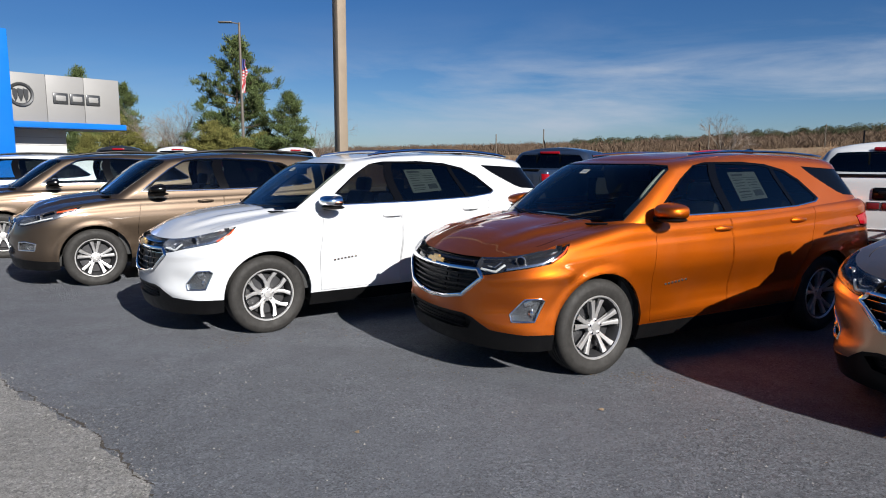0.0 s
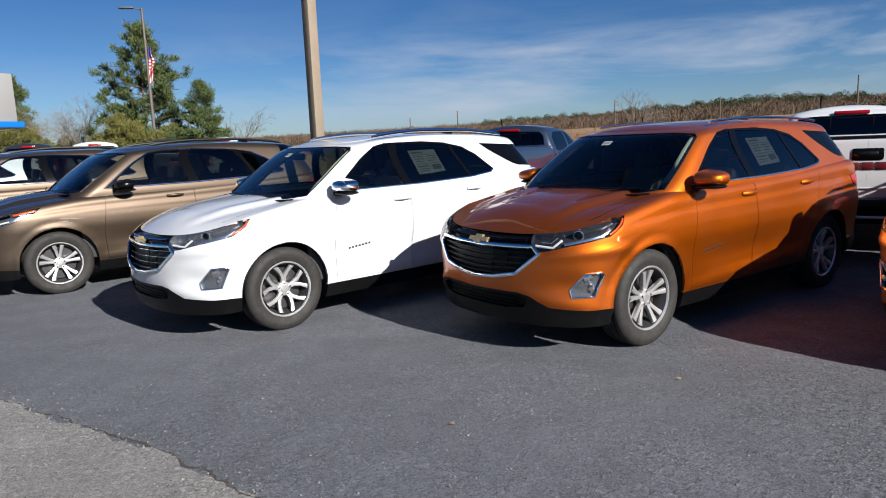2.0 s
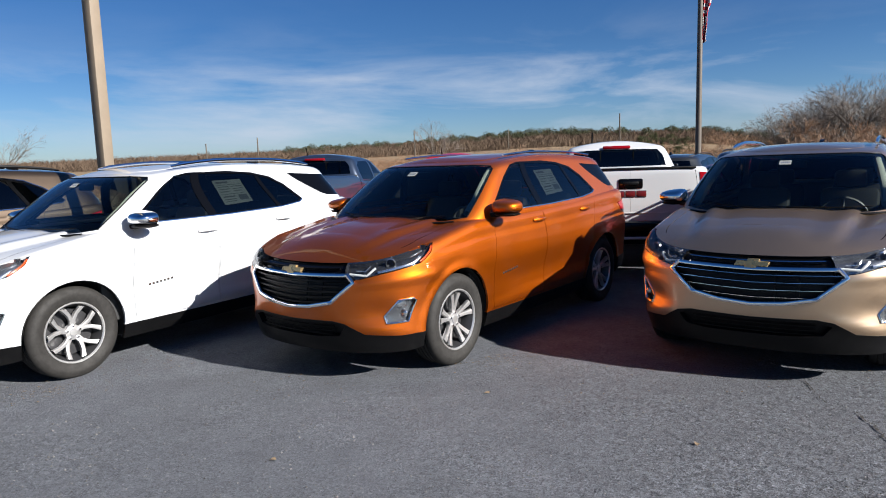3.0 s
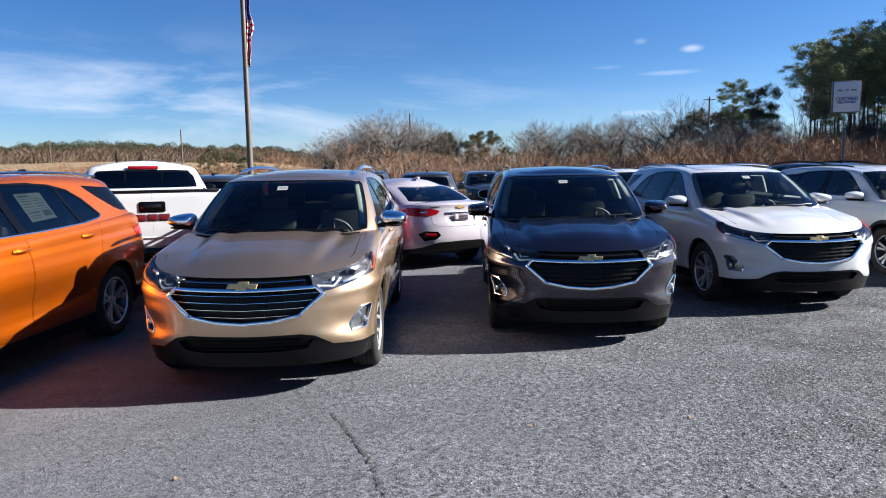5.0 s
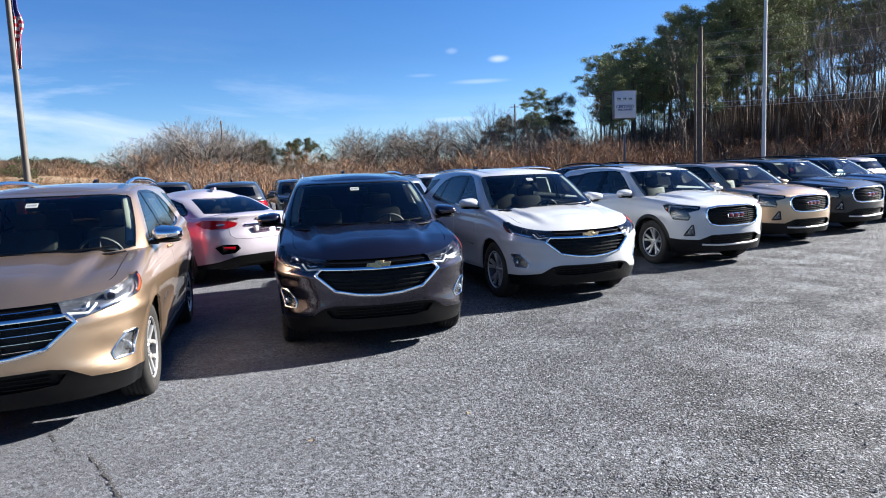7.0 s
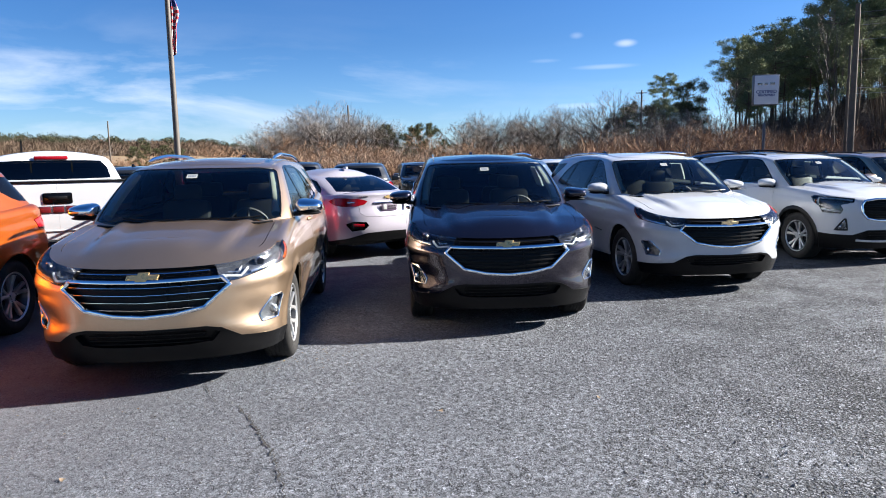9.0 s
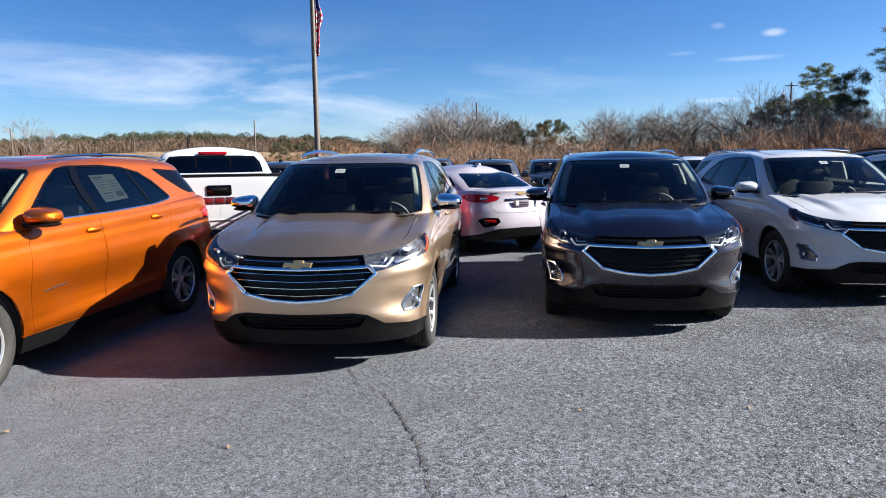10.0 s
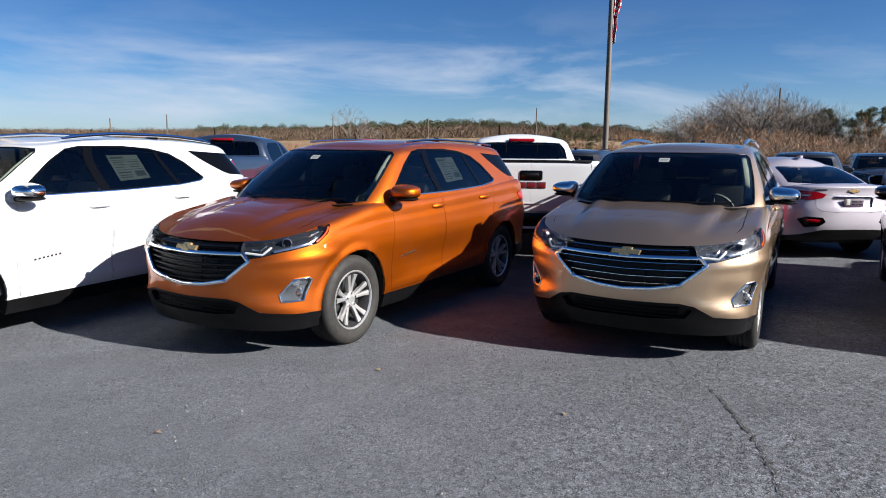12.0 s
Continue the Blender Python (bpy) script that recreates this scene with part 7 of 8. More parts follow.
def pine(name_label, h, crown_from, spread, seed, needles, tuft_n, tuft_len, open_top=False, trunk_r=None, flat=0.8):
    """A pine: tapered trunk, limbs in uneven whorls, brushes of needles along them; open_top: clumps at the limbs' ends only."""
    rnd = random.Random(seed)
    tree = empty("pine_tree", name_label, "tree")
    tr = trunk_r or h * 0.013
    bm = bmesh.new()
    lean = (rnd.uniform(-0.02, 0.02), rnd.uniform(-0.02, 0.02))
    spine = [Vector((lean[0] * z + 0.012 * h * math.sin(z / h * 5 + seed), lean[1] * z, z)) for z in [h * i / 10 for i in range(11)]]
    add_tube(bm, spine, [tr * (1.15 - 1.05 * i / 10) for i in range(11)], 7)
    limbs = []
    z = crown_from * h
    on = lambda z: spine[min(9, int(z / h * 10))].lerp(spine[min(10, int(z / h * 10) + 1)], (z / h * 10) % 1)
    while z < h * 0.98:
        f = (z - crown_from * h) / (h * (1 - crown_from))
        if open_top:
            full = spread * (0.35 + 0.75 * math.sin(min(1, 0.12 + f * 0.95) * math.pi * 0.93))
        else:
            full = spread * (1.0 - f ** 2.1 * 0.94)
        for _ in range(rnd.choice((4, 5, 5, 6)) if not open_top else rnd.choice((1, 2, 2))):
            a = rnd.uniform(0, 2 * math.pi)
            reach = full * rnd.uniform(0.5, 1.08)
            up = rnd.uniform(0.15, 0.6) if not open_top else rnd.uniform(0.0, 0.5)
            b = on(z)
            P = [b + Vector((math.cos(a) * reach * t, math.sin(a) * reach * t, up * reach * t * t)) for t in (0, 0.4, 0.75, 1.0)]
            add_tube(bm, P, [tr * 0.28 * (1 - 0.8 * t) for t in (0, 0.4, 0.75, 1.0)], 4, cap=False)
            limbs.append((P, reach, f))
        z += h * (1 - crown_from) * rnd.uniform(0.035, 0.06) * (1 if not open_top else 1.1)
    if open_top:
        # dead stubs under the crown
        for _ in range(9):
            z = h * rnd.uniform(0.25, crown_from)
            a, ln = rnd.uniform(0, 6.28), rnd.uniform(0.5, 1.8)
            b = on(z)
            add_tube(bm, [b, b + Vector((math.cos(a) * ln, math.sin(a) * ln, rnd.uniform(-0.2, 0.5) * ln))], [tr * 0.2, tr * 0.06], 3, cap=False)
    part("trunk", bm, BARK, tree)
    co, fc = [], []
    wd = tuft_len * 0.034 + spread * 0.0015 if not open_top else tuft_len * 0.045 + spread * 0.002
    for P, reach, f in limbs:
        if open_top:
            for j in range(3):
                c = P[2].lerp(P[3], rnd.uniform(0.2, 1.1)) + Vector((rnd.gauss(0, 0.5), rnd.gauss(0, 0.5), rnd.gauss(0.15, 0.25))) * tuft_len
                tuft(co, fc, c, Vector((0, 0, 0.7)), tuft_len * 0.72, int(tuft_n * 6), rnd, tuft_len * 0.30, wd * 0.50, flat)
            continue
        k = max(3, int(reach / (spread * 0.11)))
        out = (P[3] - P[0]).normalized()
        for j in range(k):
            t = min(1.0, 0.30 + 0.75 * (j + rnd.random() * 0.7) / k)
            i = min(2, int(t * 3))
            c = P[i].lerp(P[i + 1], t * 3 - i)
            c = c + Vector((rnd.gauss(0, 0.08), rnd.gauss(0, 0.08), rnd.gauss(0.03, 0.06))) * spread * 0.8
            tuft(co, fc, c, out * 0.6 + Vector((0, 0, 0.9)), tuft_len * 0.55, tuft_n, rnd, tuft_len * (0.95 - 0.35 * f), wd)
    for j in range(6):
        tuft(co, fc, spine[-1] + Vector((0, 0, -0.02 * h * j)), Vector((0, 0, 1)), tuft_len * 0.15, tuft_n // 2, rnd, tuft_len * 0.6, wd)
    crown_part(co, fc, needles, tree)
    return tree


def bare_tree(label, h, seed, depth=5, spread=0.55, mat=None, name="bare_tree", thin=0.014):
    """A leafless tree: limbs that fork again and again into a rounded crown of fine twigs."""
    rnd = random.Random(seed)
    tree = empty(name, label, "tree")
    bm = bmesh.new()
    tw = bmesh.new()

    def grow_limb(p, d, ln, r, lv):
        q = p + d * ln
        mid = (p + q) / 2 + Vector((rnd.gauss(0, 1), rnd.gauss(0, 1), rnd.gauss(0, 0.5))) * ln * 0.06
        tgt = bm if lv < 3 else tw
        add_tube(tgt, [p, mid, q], [r, r * 0.8, r * 0.62], 5 if lv < 2 else 3, cap=False)
        if lv >= depth:
            return
        for k in range(rnd.choice((2, 3, 3)) if lv else 6):
            a = rnd.uniform(0, 6.28)
            o = Vector((math.cos(a), math.sin(a), 0))
            nd = (d + o * rnd.uniform(0.3, 0.8) * spread * (1.35 if lv else 1.7) + Vector((0, 0, 0.10 if lv < 1 else rnd.uniform(-0.35, 0.22)))).normalized()
            st = p.lerp(q, rnd.uniform(0.6, 1.0) if lv else rnd.uniform(0.5, 1.0))
            grow_limb(st, nd, ln * rnd.uniform(0.62, 0.82), max(r * 0.54, 0.005), lv + 1)

    grow_limb(Vector((0, 0, 0)), Vector((rnd.gauss(0, 0.05), rnd.gauss(0, 0.05), 1)).normalized(), h * 0.36, h * thin, 0)
    part("trunk", bm, BARK_GREY, tree)
    part("crown", tw, mat or TWIG, tree, smooth=False)
    return tree


def at_bearing(deg, dist, eye=(-0.3, -0.2)):
    a = radians(deg - 5.33)
    return eye[0] + dist * math.cos(a), eye[1] + dist * math.sin(a)


rnd = random.Random(77)
# the pines beside the showroom
big = pine("dense green pine beside the lot", 11.2, 0.05, 3.9, 3, NEEDLES, 62, 0.50, trunk_r=0.15)
x, y = at_bearing(117.4, 57)
big.matrix_basis = pose(x, y, -0.06, 0, 0, 30)
tagged(big, group="pines by the showroom")
small = pine("young thin pine beside the lot", 7.0, 0.16, 1.9, 9, NEEDLES, 36, 0.40, trunk_r=0.07)
x, y = at_bearing(113.4, 55)
small.matrix_basis = pose(x, y, -0.06)
tagged(small, group="pines by the showroom")
low = pine("low bushy yellow-green pine beside the lot", 4.2, 0.03, 1.9, 14, NEEDLES_LOW, 40, 0.42, trunk_r=0.07)
tagged(low, group="pines by the showroom")
x, y = at_bearing(119.6, 52)
low.matrix_basis = pose(x, y, -0.06)
for deg, d, s in ((121.0, 58, 0.8), (123.0, 60, 0.7), (115.6, 56, 0.9), (116.9, 50, 0.72), (125.2, 60, 0.85), (114.2, 58, 0.6), (118.4, 50, 0.8), (126.4, 66, 1.2), (128.5, 62, 0.8)):
    x, y = at_bearing(deg, d)
    copy_thing(low, pose(x, y, -0.06, 0, 0, rnd.uniform(0, 360)) @ Matrix.Diagonal((s, s, s * rnd.uniform(0.85, 1.1), 1)))
x, y = at_bearing(126.0, 74)
copy_thing(small, pose(x, y, -0.06, 0, 0, 60) @ Matrix.Diagonal((1.1, 1.1, 1.3, 1)))
x, y = at_bearing(129.0, 80)
copy_thing(small, pose(x, y, -0.06, 0, 0, 200) @ Matrix.Diagonal((1.1, 1.1, 1.6, 1)))

# bare trees
bare = [bare_tree("leafless grey-brown tree beyond the lot", 8.0, s, 6, sp) for s, sp in ((1, 0.66), (2, 0.74), (3, 0.62), (4, 0.80))]
slim = [bare_tree("slender leafless tree among the pines", 13.0, s, 4, sp, None, "bare_tree", 0.0055) for s, sp in ((5, 0.36), (6, 0.44))]
shrub = [bare_tree("leafless brown scrub beside the lot", 3.6, s, 5, sp, TWIG_BROWN, "bare_shrub", 0.009) for s, sp in ((11, 0.8), (12, 0.65), (13, 0.9))]
placed = {}


def put_tree(src, deg, dist, s, group, z=-0.06):
    x, y = at_bearing(deg, dist)
    m = pose(x, y, z, 0, 0, rnd.uniform(0, 360)) @ Matrix.Diagonal((s, s, s * rnd.uniform(0.9, 1.1), 1))
    if src.name not in placed:
        placed[src.name] = 1
        src.matrix_basis = m
        tagged(src, group=group)
        return src
    o = copy_thing(src, m)
    o.matrix_basis = m
    return o


# saplings by the lamp post
for deg, d, s in ((123.6, 62, 0.70), (121.8, 60, 0.86), (122.6, 64, 0.74), (121.2, 63, 0.7), (110.9, 58, 0.66), (111.6, 62, 0.5), (124.6, 66, 0.80), (122.2, 58, 0.6)):
    put_tree(rnd.choice(bare), deg, d, s, "bare trees")
# a lone sapling in the field
put_tree(bare[2], 78.1, 58, 0.62, "bare trees")
put_tree(bare[0], 76.8, 66, 0.42, "bare trees")
put_tree(bare[1], 63.6, 60, 0.50, "bare trees")
# the wood beyond the lot: pale crowns against the sky
for i in range(40):
    deg = 51.5 - 11.5 * i / 39 + rnd.uniform(-0.4, 0.4)
    put_tree(rnd.choice(bare), deg, rnd.uniform(84, 100), rnd.uniform(0.98, 1.30) * (0.72 + 0.28 * math.sin((51.5 - deg) / 11.5 * math.pi)), "bare trees")
for i in range(26):
    deg = 21.5 - 10 * i / 25 + rnd.uniform(-0.4, 0.4)
    put_tree(rnd.choice(bare), deg, rnd.uniform(54, 64), rnd.uniform(0.42, 0.66), "bare trees")
for i in range(14):
    deg = 51 - 29 * i / 13 + rnd.uniform(-0.8, 0.8)
    put_tree(rnd.choice(slim), deg, rnd.uniform(80, 98), rnd.uniform(0.5, 0.78), "bare trees")
for i in range(28):
    deg = 34.5 - 10 * i / 27 + rnd.uniform(-0.4, 0.4)
    put_tree(rnd.choice(bare), deg, rnd.uniform(80, 96), rnd.uniform(0.80, 1.14), "bare trees")
for i in range(34):
    deg = 24 - 36 * i / 33 + rnd.uniform(-0.6, 0.6)
    put_tree(rnd.choice(bare), deg, rnd.uniform(66, 84), rnd.uniform(0.7, 1.1), "bare trees")
for i in range(20):
    deg = 13.5 - 28 * i / 19 + rnd.uniform(-0.5, 0.5)
    put_tree(rnd.choice(slim), deg, rnd.uniform(60, 84), rnd.uniform(0.62, 1.05), "bare trees")
for i in range(60):
    deg = 56 - 64 * i / 59 + rnd.uniform(-0.6, 0.6)
    d = rnd.uniform(50, 72) if deg > 18 else rnd.uniform(44, 60)
    put_tree(rnd.choice(shrub), deg, d, rnd.uniform(0.7, 1.35), "bare scrub")
for i in range(34):
    put_tree(rnd.choice(shrub), rnd.uniform(56, 84), rnd.uniform(52, 90), rnd.uniform(0.45, 0.9), "bare scrub")

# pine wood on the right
tall = [pine("tall dark pine of the wood", 19.5, cf, sp, s, NEEDLES_FAR_LIFTED, 26, 0.85, True, 0.19, 0.5) for s, cf, sp in ((31, 0.55, 3.0), (32, 0.62, 3.4), (33, 0.50, 2.7), (34, 0.66, 3.6), (35, 0.58, 3.2))]
mid = [pine("rounded dark green pine far off", 9.0, 0.25, 2.8, s, NEEDLES_DARK, 30, 0.6, True, 0.13) for s in (41, 42, 43)]
ridge = ((22.0, 4.6), (20.6, 5.6), (18.6, 6.2), (16.4, 7.0), (15.2, 8.6), (14.0, 9.3), (12.0, 9.9), (10.0, 10.7), (8.0, 11.1), (6.5, 12.2), (5.2, 12.0), (3.8, 13.4), (2.5, 14.2), (1.0, 14.6), (-1.0, 14.4), (-3.0, 14.0), (-5, 13.6), (-7.5, 13.2), (-10, 12.8), (-13, 12.5))
rise = table([(-a, e) for a, e in ridge])
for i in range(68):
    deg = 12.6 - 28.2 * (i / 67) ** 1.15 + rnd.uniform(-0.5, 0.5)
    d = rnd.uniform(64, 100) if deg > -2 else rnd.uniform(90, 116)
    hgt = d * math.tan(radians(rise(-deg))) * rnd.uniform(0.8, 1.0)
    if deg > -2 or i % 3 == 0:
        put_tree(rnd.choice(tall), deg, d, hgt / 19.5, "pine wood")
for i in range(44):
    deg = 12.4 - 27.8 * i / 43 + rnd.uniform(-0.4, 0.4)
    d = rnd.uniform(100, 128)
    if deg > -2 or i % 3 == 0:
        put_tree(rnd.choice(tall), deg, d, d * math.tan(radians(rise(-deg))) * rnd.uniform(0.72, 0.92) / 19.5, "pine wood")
for i in range(24):
    deg = -2.5 - 14 * i / 23 + rnd.uniform(-0.3, 0.3)
    put_tree(rnd.choice(slim), deg, rnd.uniform(58, 76), rnd.uniform(0.95, 1.35), "bare trees")
for deg, d, e in ((21.6, 130, 4.1), (20.8, 132, 4.6), (20.0, 128, 4.9), (19.2, 126, 5.1), (18.5, 124, 4.9), (16.6, 110, 5.4), (16.0, 96, 6.4), (17.0, 118, 5.2), (40.6, 88, 3.9), (38.6, 88, 4.1), (38.0, 92, 4.2), (37.3, 90, 4.0), (35.6, 86, 2.9), (28.2, 92, 3.8), (32.2, 94, 3.2), (59.6, 100, 2.6), (58.6, 102, 2.6), (57.6, 100, 2.4), (60.5, 104, 2.4)):
    put_tree(rnd.choice(mid), deg, d, d * math.tan(radians(e)) / 9.0, "rounded pines")

put_tree(tall[1], 17.7, 84, 84 * math.tan(radians(6.9)) / 19.5, "pine wood")

# the field rises gently towards the wood in the north
hill = table([(30, 2.6), (50, 2.6), (58, 2.6), (62, 2.7), (68, 2.85), (75, 2.6), (84, 2.25), (93, 1.95), (102, 1.75), (112, 1.5), (130, 1.3)])
slope = table([(52, 0.0), (80, 0.05), (130, 0.20), (205, 0.40), (270, 0.7), (335, 1.0), (420, 0.9)])


def rise_at(deg, d):
    return max(0.0, 335 * math.tan(radians(hill(deg) - 0.2)) - 1.95) * slope(d) * min(1.0, max(0.0, (deg - 44) / 12))


# dry brush and tall grass, one belt of stuff
def strokes(n, pick, seed, w0, w1, lean):
    """Many thin upright blades or stems; pick gives bearing, distance and height."""
    rnd = random.Random(seed)
    co, fc = [], []
    for _ in range(n):
        deg, d, hh, *b0 = pick(rnd)
        b0 = b0[0] if b0 else -0.06
        x, y = at_bearing(deg, d)
        a = rnd.uniform(0, 3.14)
        w = rnd.uniform(w0, w1)
        dx, dy = math.cos(a) * w, math.sin(a) * w
        lx, ly = rnd.gauss(0, lean) * hh, rnd.gauss(0, lean) * hh
        k = len(co)
        co += [(x - dx, y - dy, b0), (x + dx, y + dy, b0), (x + dx * 0.8 + lx * 0.4, y + dy * 0.8 + ly * 0.4, b0 + hh * 0.6), (x + lx, y + ly, b0 + hh), (x - dx * 0.8 + lx * 0.4, y - dy * 0.8 + ly * 0.4, b0 + hh * 0.6)]
        fc.append((k, k + 1, k + 2, k + 3, k + 4))
    me = bpy.data.meshes.new("strokes")
    me.from_pydata(co, [], fc)
    return me


def brush_pick(rnd):
    deg = rnd.uniform(-18, 130)
    clump = 0.75 + 0.22 * math.sin(deg * 1.7) * math.sin(deg * 0.43 + 1) + rnd.random() * 0.4
    if deg > 50:
        d = rnd.uniform(46, 132)
        return deg, d, rnd.uniform(0.3, 1.1) * (clump if deg < 98 else 0.7), rise_at(deg, d) - 0.06
    if deg > 20:
        return deg, rnd.uniform(43, 76), rnd.uniform(0.5, 1.7) * clump
    return deg, rnd.uniform(42, 66), rnd.uniform(0.5, 1.9) * clump


def add_stuff(name, me, mat, label, cat):
    me.name = name
    me.materials.append(mat)
    tagged(new(name, me), label, cat, "", "stuff")


add_stuff("dry_brush", strokes(150000, brush_pick, 5, 0.006, 0.020, 0.24), BRUSH, "tall dry brown grass and brush round the lot", "brush")


def twigs(clumps, seed, w0, w1):
    """Tangled bushes: each clump (x, y, z, height, radius, number) is a loose dome of crooked twigs."""
    rnd = random.Random(seed)
    co, fc = [], []
    for x, y, z, h, r, n in clumps:
        for _ in range(n):
            a, f = rnd.uniform(0, 6.283), rnd.random() ** 0.6
            top = h * math.sqrt(max(0.05, 1 - 0.75 * f * f))
            p = Vector((x + r * f * math.cos(a), y + r * f * math.sin(a), z + top * rnd.random() ** 0.85 * 0.9))
            d = Vector((math.cos(a) * f * 0.5 + rnd.gauss(0, 0.45), math.sin(a) * f * 0.5 + rnd.gauss(0, 0.45), 0.35 + abs(rnd.gauss(0, 0.7)))).normalized()
            ln = h * rnd.uniform(0.10, 0.34)
            w = rnd.uniform(w0, w1)
            s = d.cross(Vector((rnd.gauss(0, 1), rnd.gauss(0, 1), rnd.gauss(0, 1)))).normalized() * w
            m = p + d * ln * 0.5 + Vector((rnd.gauss(0, 1), rnd.gauss(0, 1), rnd.gauss(0, 0.4))) * ln * 0.08
            q = p + d * ln
            k = len(co)
            co += [p - s, p + s, m + s * 0.8, q, m - s * 0.8]
            fc.append((k, k + 1, k + 2, k + 3, k + 4))
    me = bpy.data.meshes.new("twigs")
    me.from_pydata(co, [], fc)
    return me


rnd = random.Random(61)
clumps, front = [], []
for i in range(3300):
    deg = rnd.uniform(-18, 57)
    near = rnd.random()
    d = 56 + 46 * near
    h = (2.1 + 3.4 * near) * rnd.uniform(0.7, 1.15) * (1.0 if deg > 22 else 1.2) * min(1.0, max(0.45, (58 - deg) / 10))
    clumps.append((*at_bearing(deg, d), -0.06, h, rnd.uniform(0.8, 1.9), 62))
for i in range(2600):
    deg = rnd.uniform(-18, 50) if i < 1000 else rnd.uniform(50, 104)
    d = rnd.uniform(45, 60) if deg < 50 else 47 + 110 * rnd.random() ** 1.2
    front.append((*at_bearing(deg, d), rise_at(deg, d) - 0.06, rnd.uniform(0.8, 2.0) * (1.0 if deg < 88 else 0.65), rnd.uniform(0.6, 1.7), 36))
for i in range(620):
    deg = rnd.uniform(5, 24)
    front.append((*at_bearing(deg, rnd.uniform(47, 57)), -0.06, rnd.uniform(1.6, 3.7), rnd.uniform(0.7, 1.7), 44))
THICKET = foliage_material("thicket_stems", (0.135, 0.090, 0.063), (0.30, 0.208, 0.150), 0.95)
add_stuff("thicket", twigs(clumps, 6, 0.006, 0.018), THICKET, "leafless grey-brown thicket under the trees", "thicket")
add_stuff("scrub", twigs(front, 16, 0.005, 0.014), TWIG_BROWN, "tangled red-brown scrub along the lot edge", "scrub")

# thicket tones darkened: the shade deep in the wood is in this colour
UNDERGROWTH_SHADED = foliage_material("undergrowth_stems_shaded", (0.062, 0.046, 0.036), (0.145, 0.108, 0.082), 0.95)


def understory_pick(rnd):
    deg = rnd.uniform(-19, 15)
    if deg < 6:
        return deg, rnd.uniform(78, 130), rnd.uniform(3.0, 9.5)
    return deg, rnd.uniform(92, 134), rnd.uniform(2.0, 8.0) * min(1.0, max(0.3, (16 - deg) / 6))


add_stuff("understory", strokes(95000, understory_pick, 9, 0.02, 0.06, 0.16), UNDERGROWTH_SHADED, "leafless undergrowth deep in the pine wood, coloured as if in shade", "undergrowth")


def sapling_pick(rnd):
    deg = rnd.uniform(-19, 3.5)
    return deg, rnd.uniform(66, 104), rnd.uniform(4.0, 9.5)


add_stuff("saplings", strokes(16000, sapling_pick, 19, 0.02, 0.055, 0.05), UNDERGROWTH_SHADED, "thin dark leafless saplings crowding the wood", "saplings")

# low wooded hills far off: thousands of small crowns on a rise
HILL = foliage_material("far_wood", (0.060, 0.042, 0.030), (0.135, 0.095, 0.066), 0.95)
# a little haze is mixed into the green of the distant crowns
HILL_GREEN = foliage_material("far_pines", (0.030, 0.036, 0.020), (0.068, 0.074, 0.042), 0.95)


def far_pick(rnd):
    deg, d = rnd.uniform(44, 126), rnd.uniform(208, 335)
    lump = 0.75 + 0.25 * math.sin(deg * 3.1 + d * 0.11) * math.sin(deg * 1.3 + 2)
    return deg, d, rnd.uniform(0.8, 4.0) * lump, rise_at(deg, d) - 0.3


def pine_pick(rnd):
    # dark crowns in groups, most of them along the top of the rise
    g = rnd.randrange(190)
    q = random.Random(g * 7 + 1)
    deg, d, r = q.uniform(50, 90), q.uniform(275, 335), q.uniform(0.8, 2.7)
    a, f = rnd.uniform(0, 6.28), rnd.random() ** 0.5
    up = r * math.sqrt(1 - f * f)
    return deg + math.degrees(r * f * math.cos(a) / d), d + r * f * math.sin(a), rnd.uniform(0.18, 0.38), rise_at(deg, d) + r * 0.7 + up * rnd.uniform(-0.4, 1.0)


add_stuff("far_wood", strokes(170000, far_pick, 7, 0.03, 0.07, 0.45), HILL, "distant leafless wood in soft browns", "wood")
add_stuff("far_pines", strokes(80000, pine_pick, 8, 0.06, 0.14, 0.6), HILL_GREEN, "distant dark green pine crowns on the rise", "wood")
bm = bmesh.new()
N = 60
rows = []
for d in (52, 80, 105, 130, 165, 205, 270, 335, 420):
    row = []
    for i in range(N + 1):
        deg = 40 + 90 * i / N
        x, y = at_bearing(deg, d)
        row.append(bm.verts.new((x, y, rise_at(deg, d) - (0.08 if d < 60 else 0.02))))
    rows.append(row)
for a, b in zip(rows, rows[1:]):
    for i in range(N):
        bm.faces.new((a[i], b[i], b[i + 1], a[i + 1]))
bmesh.ops.recalc_face_normals(bm, faces=bm.faces[:])
part("ground_rise", bm, FIELD, None, "dry brown field rising to the wood", kind="structure")

# ---------------------------------------------------------------- poles, flags, sign, wires
POLE_TAN = simple("pole_tan", (0.1692, 0.1346, 0.0972), 0.65, 0.0, 0.12, 4, 0.1)
POLE_WOOD = simple("pole_wood", (0.0828, 0.0684, 0.054), 0.9, 0, 0.3, 5, 0.3)
POLE_METAL = simple("pole_metal", (0.4125, 0.42, 0.4275), 0.45, 0.6, 0.1, 3)
POLE_BROWN = simple("pole_brown", (0.0828, 0.07056, 0.05904), 0.6, 0.2, 0.15, 4)
LAMP_GREY = simple("lamp_head", (0.10, 0.10, 0.105), 0.5, 0.4, 0.15, 10)
FLAG_RED = simple("flag_red", (0.315, 0.009, 0.015), 0.8, 0, 0.15, 10)
FLAG_WHITE = simple("flag_white", (0.4, 0.384, 0.384), 0.8, 0, 0.08, 10)
FLAG_BLUE = simple("flag_blue", (0.015, 0.0225, 0.12), 0.8, 0, 0.15, 10)
